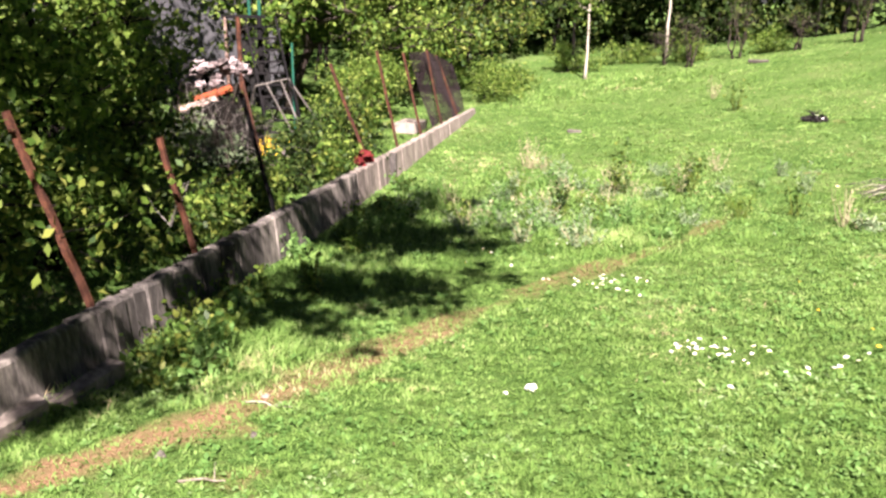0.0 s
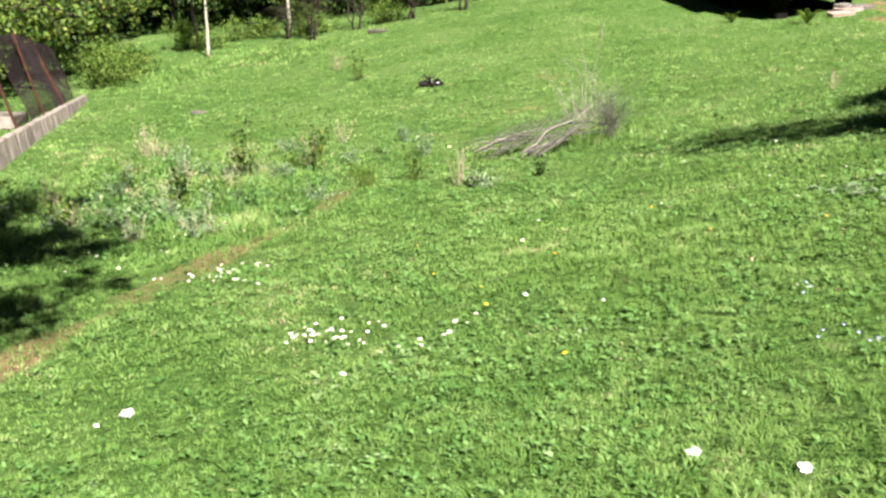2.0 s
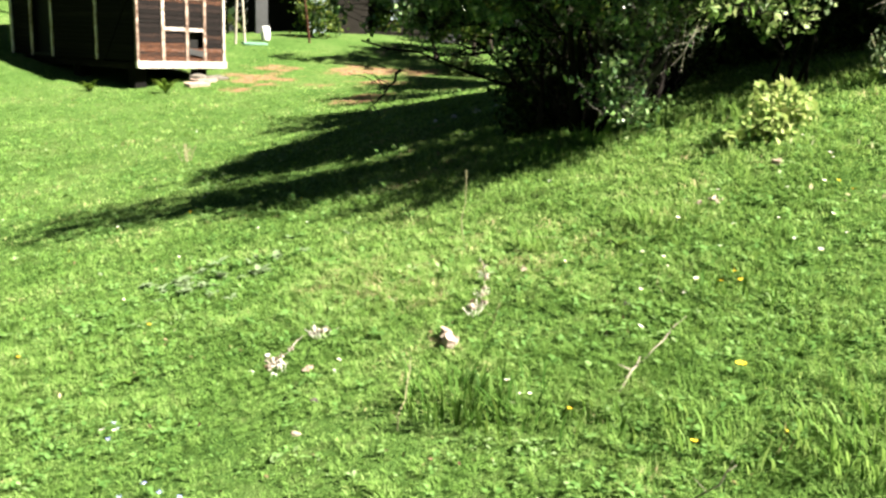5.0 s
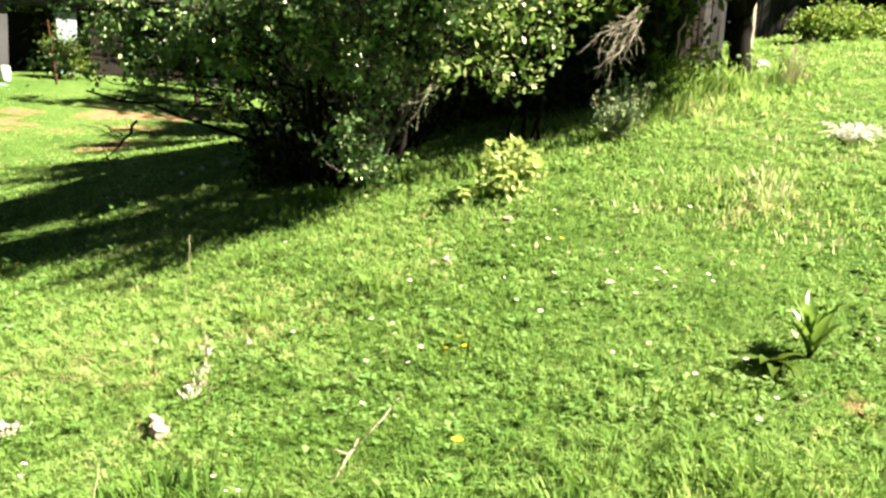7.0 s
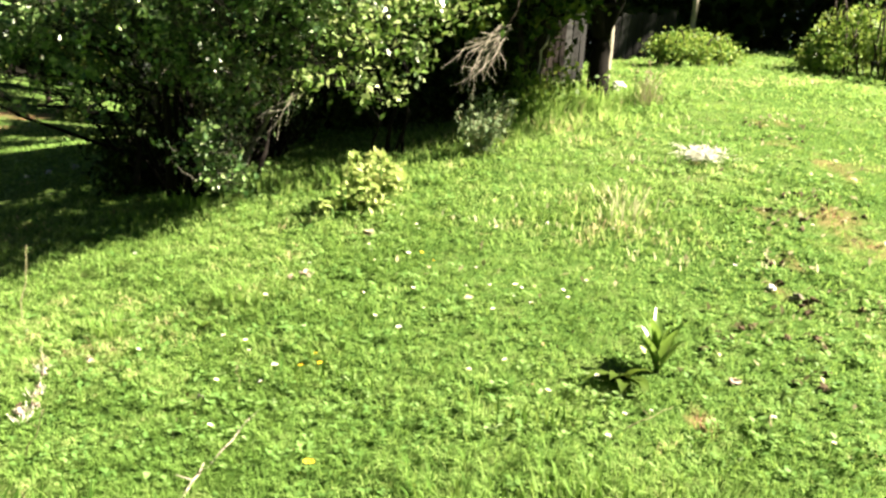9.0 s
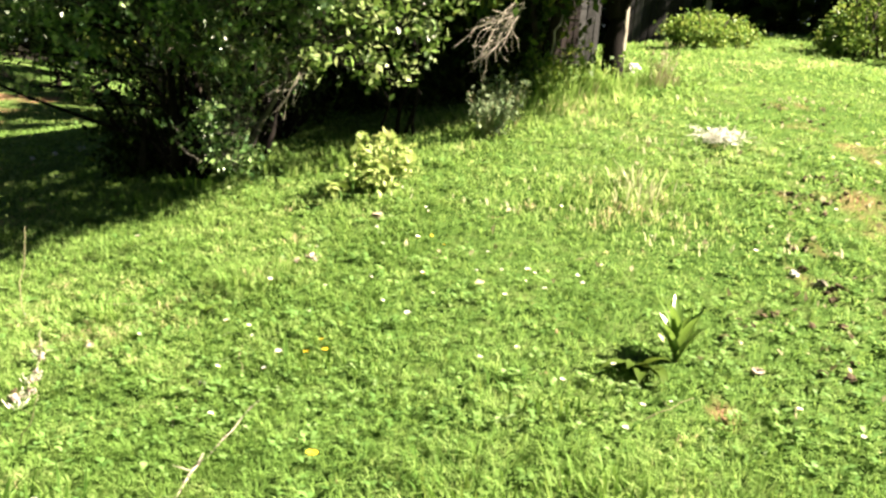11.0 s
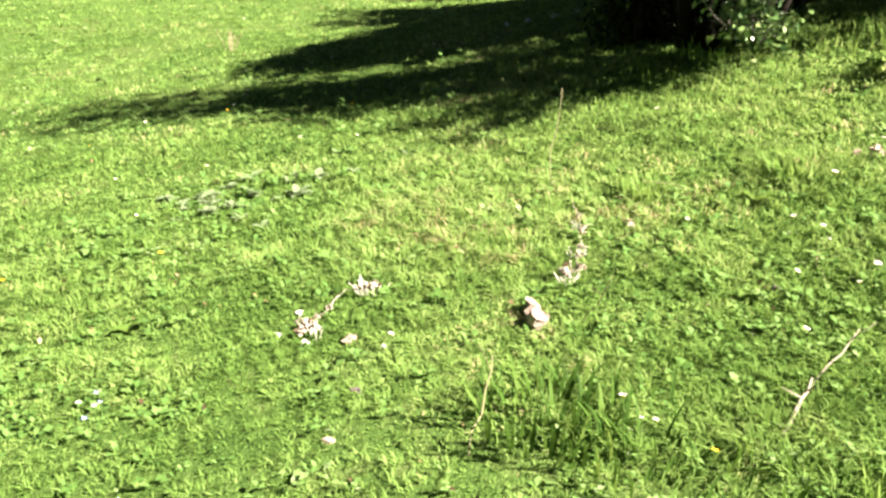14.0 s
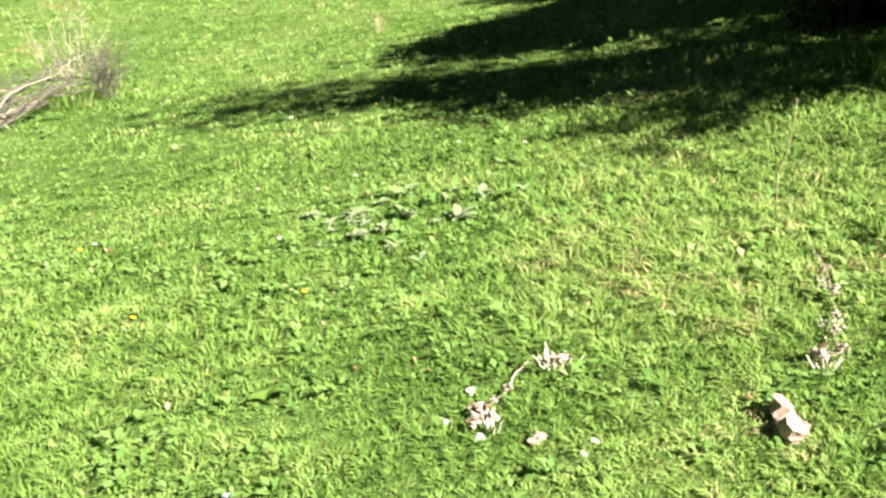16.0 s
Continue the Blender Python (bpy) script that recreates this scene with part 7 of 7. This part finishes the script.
def straw_heap(x0, y0, n, seed):
    """Bleached stalks lying criss-cross on a flat heap."""
    r = random.Random(seed)
    ob = thing("straw_heap", on_ground(x0, y0), "flat heap of bleached dry stalks on the slope", "heap")
    for k in range(n):
        u, w = r.gauss(0, .17), r.gauss(0, .075)
        a = Vector((.9 * u + .45 * w, .45 * u - .9 * w, r.uniform(.005, .09)))
        b = a + Vector((r.uniform(-.09, .09), r.uniform(-.09, .09), r.uniform(-.03, .05)))
        part("stalk", Soup().tube(curve_to(r, a, b, .1, 3), [.003, .003, .0025, .002], 3), M_STRAW, ob)
    return ob


straw_heap(6.83, 3.49, 330, 4)
# sticks and dead stalks in the grass
for k, (a, b, q, up) in enumerate((((2.13, 2.73), (2.32, 2.86), .012, .05), ((2.32, 2.86), (2.58, 2.98), .006, .06), ((1.41, 3.02), (1.5, 3.14), .005, .22), 
                                  ((2.45, 4.72), (2.46, 4.76), .005, .45), ((1.98, 3.5), (2.0, 3.4), .004, .22), ((2.9, 4.25), (2.6, 4.35), .003, .1), ((3.45, 1.93), (3.6, 1.82), .004, .09), ((1.95, 2.1), (2.02, 2.0), .006, .16), ((-3.9, 1.8), (-3.6, 1.9), .012, .02), ((-3.4, 1.0), (-3.2, 1.12), .012, .02), ((2.75, 3.3), (2.85, 3.5), .004, .03))):
    r_ = random.Random(900 + k)
    soup = Soup()
    L = Vector((b[0] - a[0], b[1] - a[1], up + gz(*b) - gz(*a)))
    q *= 0.52
    way = curve_to(r_, (0, 0, 0.012), L, 0.06, 5)
    soup.tube(way, [q, q * 1.05, q * .9, q * .85, q * .7, q * .4], 6)
    for _ in range(2):
        p = way[r_.randint(2, 4)]
        soup.tube([p, p + Vector((r_.uniform(-.06, .06), r_.uniform(-.06, .06), r_.uniform(.02, .08)))], [q * .5, q * .2], 4)
    whole("dead_stick", soup, M_STICK if q > .003 else M_DRYGRASS, Matrix.Translation((a[0], a[1], gz(*a))), "pale dead stick lying in the grass", "stick", "sticks in the grass", smooth=True)


def litter(x, y, s, seed):
    return whole("paper_scrap", Soup().lump(Matrix(), s, s * .8, s * .45, seed, 6, 10, 0.3), M_PAPER, on_ground(x, y, 40 * seed, s * 0.45), "crumpled white paper scrap in the grass", "litter", "paper scraps", smooth=False)


litter(-2.66, 2.84, 0.04, 1)
litter(-0.05, 2.32, 0.034, 2)
litter(0.29, 2.2, 0.028, 6)
litter(-0.49, 4.08, 0.018, 7)
litter(1.23, 2.53, 0.016, 8)
litter(-0.95, 4.3, 0.02, 3)
litter(-2.75, 2.72, 0.015, 4)
litter(1.62, 2.35, 0.03, 5)


def daisy(name, petals, across, height, petal_mat, heart_mat, label, category, group):
    """One flower: stem, petals round a heart."""
    ob = thing(name, Matrix(), label, category, group)
    part("stem", Soup().tube([(0, 0, 0), (0.004, 0, height * .5), (0, 0, height)], [.0018, .0016, .0014], 4), M_HERB, ob)
    soup = Soup()
    for k in range(petals):
        m = pose(0, 0, height, 0, 0, 360 * k / petals) @ pose(0, 0, 0, 0, -14, 0)
        soup.add([m @ Vector(p) for p in ((across * .12, -across * .05, 0), (across * .42, -across * .1, .002), (across * .5, 0, 0), (across * .42, across * .1, .002), (across * .12, across * .05, 0))], [(0, 1, 2, 3, 4)])
    part("petal_ring", soup, petal_mat, ob)
    part("heart", Soup().lump(pose(0, 0, height + across * .04), across * .16, across * .16, across * .09, 1, 4, 8, 0.05), heart_mat, ob, smooth=True)
    return ob


first = daisy("daisy", 9, 0.026, 0.07, M_PETAL, M_YELLOW, "white daisy with a yellow heart in the turf", "flower", "daisies in the meadow")
spots = [(3.8, 2.87), (3.66, 3.16), (3.37, 2.62), (3.52, 2.53), (3.65, 2.17), (3.32, 1.91), (3.57, 1.9), (3.82, 1.54), (3.46, 1.94), (2.92, 3.66), (2.96, 3.59), (2.63, 3.94), (2.45, 3.07), (3.42, 3.64), (3.2, 3.47),
         (3.62, 3.58), (4.09, 3.75), (3.94, 3.83), (4.06, 2.95), (4.17, 2.78), (4.16, 2.72), (2.88, 3.24), (2.79, 3.19), (2.67, 3.38), (3.41, 2.25), (3.69, 4.08), (1.84, 2.99), (1.85, 2.92), (1.88, 2.91), (1.38, 3.68), (3.24, 5.12), (1.69, 6.69), (1.08, 6.45), (0.45, 3.81), (0.5, 3.78)]
spots += [(-1.22, 3.49), (-1.21, 3.56), (-1.2, 3.7), (-1.16, 3.75), (-1.13, 3.8), (-1.37, 3.5), (-1.37, 3.44), (-1.45, 3.41), (-1.52, 3.35), (-1.59, 3.07), (-1.61, 3.06)]
r_ = random.Random(15)
for cx, cy, sx, sy, n in ((-3.48, 5.21, .2, .12, 22), (-3.3, 5.5, .15, .1, 6), (-1.99, 3.74, .17, .09, 38), (4.0, 3.4, .5, .5, 14), (-4.7, 6.4, .5, .6, 14), (4.6, 3.0, .5, .6, 8), (0.5, 7.5, 2.0, 1.5, 14), (-1.0, 12.5, 2.5, 2.0, 12), (2.0, 9.5, 1.5, 1.5, 8)):
    spots += [(r_.gauss(cx, sx), r_.gauss(cy, sy)) for _ in range(n)]
first.matrix_world = on_ground(*spots[0])
for k, (x, y) in enumerate(spots[1:]):
    far = 1.0 + 0.03 * math.hypot(x, y)
    o = copy_thing(first, on_ground(x, y, r_.uniform(0, 360), 0, r_.uniform(-16, 16), r_.uniform(-16, 16)))
    o.scale = Vector((1, 1, 1)) * r_.uniform(0.65, 1.15) * far * (1.05 if x < -0.9 and y < 6 else 0.9)
yellow = daisy("dandelion", 22, 0.042, 0.06, M_YELLOW, M_YELLOW, "yellow dandelion flower in the turf", "flower", "dandelions in the meadow")
spots = [(2.54, 2.57), (2.14, 2.32), (-1.25, 4.45), (-1.15, 4.1), (0.75, 5.05), (0.1, 5.2), (-0.9, 5.2), (-0.3, 6.3), (-0.6, 3.3), (1.95, 2.75), (2.4, 2.2), (3.1, 3.25), (3.05, 3.15), (2.98, 3.2), (4.15, 3.6), (4.2, 3.75), (1.45, 8.5), (0.4, 8.2), (2.2, 7.4), (-2.1, 6.0), (-1.7, 5.0)]
yellow.matrix_world = on_ground(*spots[0])
for x, y in spots[1:]:
    o = copy_thing(yellow, on_ground(x, y, r_.uniform(0, 360), 0, r_.uniform(-12, 12), r_.uniform(-12, 12)))
    o.scale = Vector((1, 1, 1)) * r_.uniform(0.4, 0.7)


M_BLUEPETAL = leafy("blue_petal", [(0.0, (0.16, 0.20, 0.55)), (1.0, (0.28, 0.33, 0.68))], 0.2, 0.1, 0.6)
blue = daisy("speedwell", 4, 0.024, 0.05, M_BLUEPETAL, M_PETAL, "small pale blue speedwell flower in the turf", "flower", "speedwells in the meadow")
spots = [(0.56, 3.24), (0.62, 3.06), (0.66, 3.08), (0.47, 3.76), (0.5, 3.9), (0.45, 3.14), (0.48, 3.2), (0.6, 3.15), (0.52, 3.82)]
blue.matrix_world = on_ground(*spots[0])
for x, y in spots[1:]:
    copy_thing(blue, on_ground(x, y, r_.uniform(0, 360), 0, r_.uniform(-12, 12), r_.uniform(-12, 12)))


# fallen dry leaves on the bare earth up the slope
def leaf_litter(n, seed):
    rs = np.random.RandomState(seed)
    x, y = rs.uniform(3.8, 9.0, n), rs.uniform(0.8, 3.9, n)
    keep = rs.rand(n) < 0.12 + soil(x, y)
    x, y = x[keep], y[keep]
    c = np.stack([x, y, land(x, y) + rough(x, y) + 0.03], 1)
    v, f = leaf_arrays(rs, c, 0.05, .4, 1.5)
    return tagged(new("fallen_leaves", fast_mesh("fallen_leaves", v, f, M_DRYGRASS)), "scattered dry brown leaves on bare earth", "leaves", kind="stuff")


leaf_litter(1200, 4)


def soil_clods(spots, seed):
    """Dark clods, flakes of bark and dry leaves where the turf is broken."""
    r = random.Random(seed)
    soup, dry = Soup(), []
    for x, y in spots:
        for _ in range(4):
            px, py, s = x + r.gauss(0, .07), y + r.gauss(0, .07), r.uniform(.008, .028)
            soup.lump(Matrix.Translation((px, py, gz(px, py) + s * .5)) @ pose(0, 0, 0, r.uniform(-30, 30), r.uniform(-30, 30), r.uniform(0, 360)), s, s * .7, s * .5, r.randint(0, 999), 4, 7, .5)
        dry += [(x + r.gauss(0, .09), y + r.gauss(0, .09)) for _ in range(9)]
    ob = new("soil_clods", soup.mesh("soil_clods", M_CLOD))
    tagged(ob, "dark crumbling clods of earth in the broken turf", "soil", kind="stuff")
    rs = np.random.RandomState(seed)
    c = np.array([(x, y, gz(x, y) + .025) for x, y in dry])
    v, f = leaf_arrays(rs, c, 0.032, .5, 1.2)
    tagged(new("dry_leaves", fast_mesh("dry_leaves", v, f, M_DRYGRASS)), "pale dry leaves on the broken turf", "leaves", kind="stuff")


soil_clods(((8.13, 3.74), (7.92, 3.32), (6.58, 2.49), (6.59, 2.59), (5.97, 2.56), (6.32, 2.24), (6.11, 2.43), (5.37, 2.22), (5.0, 1.97), (4.83, 1.81), (4.63, 1.75), (4.28, 1.57), (6.12, 2.63), (5.1, 1.73), (4.4, 2.05), (4.48, 1.97)), 21)


def turf_bits(n, seed):
    """Dead leaf scraps and husks caught in the turf, gathered in loose patches."""
    rs = np.random.RandomState(seed)
    px, py = rs.uniform(-3.2, 5.0, 70), rs.uniform(1.8, 8.0, 70)
    pick = rs.randint(70, size=n)
    x, y = px[pick] + rs.normal(size=n) * 0.10, py[pick] + rs.normal(size=n) * 0.10
    c = np.stack([x, y, land(x, y) + rough(x, y) + rs.uniform(0.006, 0.022, n)], 1)
    v, f = leaf_arrays(rs, c, 0.02, .5, 1.2)
    return tagged(new("leaf_scraps", fast_mesh("leaf_scraps", v, f, M_SCRAP)), "small brown dead leaf scraps caught in the turf", "leaves", kind="stuff")


turf_bits(420, 9)


def tussock(x, y, n, h, spread, mat, label, seed):
    """A tuft of long arching blades."""
    rs = np.random.RandomState(seed)
    a, q = rs.uniform(0, 6.283, n), rs.rand(n) ** 0.5
    bx, by = spread * q * np.cos(a), spread * q * np.sin(a)
    d = a + rs.normal(size=n) * 0.7
    L, w = h * rs.uniform(0.5, 1.15, n), 0.0045 * rs.uniform(0.7, 1.4, n)
    out = rs.uniform(0.15, 0.8, n)
    rings = []
    for t in (0.0, 0.4, 0.75, 1.0):
        px, pz = L * out * t * t, L * (t - 0.35 * out * t * t)
        ww = w * (1.0, 1.0, 0.7, 0.08)[(0.0, 0.4, 0.75, 1.0).index(t)]
        for s in (-1, 1):
            rings.append(np.stack([bx + px * np.cos(d) - s * ww * np.sin(d), by + px * np.sin(d) + s * ww * np.cos(d), pz - 0.01], 1))
    v = np.stack(rings, 1).reshape(-1, 3)
    b = np.arange(n)[:, None] * 8
    quads = np.concatenate([b + np.array([[2 * k, 2 * k + 1, 2 * k + 3, 2 * k + 2]]) for k in range(3)])
    ob = new("grass_tussock", fast_mesh("grass_tussock", v, quads, mat))
    ob.matrix_world = on_ground(x, y)
    return tagged(ob, label, "grass", "grass tussocks", "stuff")


tussock(1.66, 3.06, 150, 0.15, 0.2, M_TUSSOCK, "dark green tussock of long glossy blades", 1)
tussock(1.85, 2.85, 90, 0.15, 0.25, M_TUSSOCK, "dark green tussock of long glossy blades", 2)
for k, (x, y, n) in enumerate(((2.88, 2.06, 160), (2.6, 2.0, 140), (2.2, 2.6, 90), (3.2, 1.8, 140), (3.45, 2.3, 90), (3.15, 3.1, 60))):
    tussock(x, y, n, 0.085, 0.3, M_TUSSOCK, "dark green tussock of long glossy blades", 20 + k)
for k, (x, y, n, h, s) in enumerate(((4.25, 5.95, 130, 0.13, 0.4), (4.75, 5.75, 130, 0.13, 0.4), (5.2, 5.6, 100, 0.12, 0.3), (3.8, 6.0, 100, 0.12, 0.4), (7.3, 5.3, 260, 0.36, 0.3), (7.75, 5.1, 220, 0.3, 0.25), (8.4, 5.1, 160, 0.25, 0.2), (6.8, 5.2, 140, 0.2, 0.3),
                                    (5.0, 5.3, 90, 0.16, 0.25), (-1.25, 11.4, 200, 0.3, 0.3), (2.55, 1.95, 140, 0.12, 0.25), (3.0, 1.7, 140, 0.12, 0.25), (2.3, 2.3, 110, 0.1, 0.25), (3.3, 4.1, 110, 0.13, 0.14), (2.75, 4.35, 120, 0.11, 0.15))):
    tussock(x, y, n, h, s, M_GRASS, "fresh green tussock of long grass", 10 + k)
for k, (x, y, n, h, s) in enumerate(((8.3, 4.9, 60, 0.26, 0.15), (-5.6, 10.3, 60, 0.3, 0.25), (-8.0, 11.6, 60, 0.3, 0.25))):
    tussock(x, y, n, h, s, M_DRYGRASS, "dry pale tussock of last year's grass", 40 + k)
for k, (x, y) in enumerate(((5.42, 3.2), (5.62, 3.35))):
    tussock(x, y, 22, 0.17, 0.24, M_PALEGRASS, "bleached tussock of last year's grass", 45 + k)

# thin bleached blades in the dry turf up the slope
r_ = random.Random(77)
for k in range(26):
    tussock(r_.uniform(4.6, 8.6), r_.uniform(1.2, 4.4), 16, 0.055, 0.3, M_PALEGRASS, "thin bleached blades in the dry turf of the slope", 800 + k)

# patch of grey-green broad herbs on the near meadow
r_ = random.Random(55)
for k in range(34):
    broad_plant("herb_rosette", r_.gauss(1.25, 0.3), r_.gauss(5.75, 0.3), 8, r_.uniform(0.04, 0.075), 0.013, M_LEAF_GREY if k % 3 else M_HERB, "low rosette of grey-green leaves in the turf", 700 + k, "herb", (20, 60))
for k in range(16):
    broad_plant("herb_rosette", r_.uniform(-2.0, 4.2), r_.uniform(2.2, 6.0), 8, r_.uniform(0.05, 0.09), 0.018, M_HERB, "low rosette of green leaves in the turf", 740 + k, "herb", (15, 50))
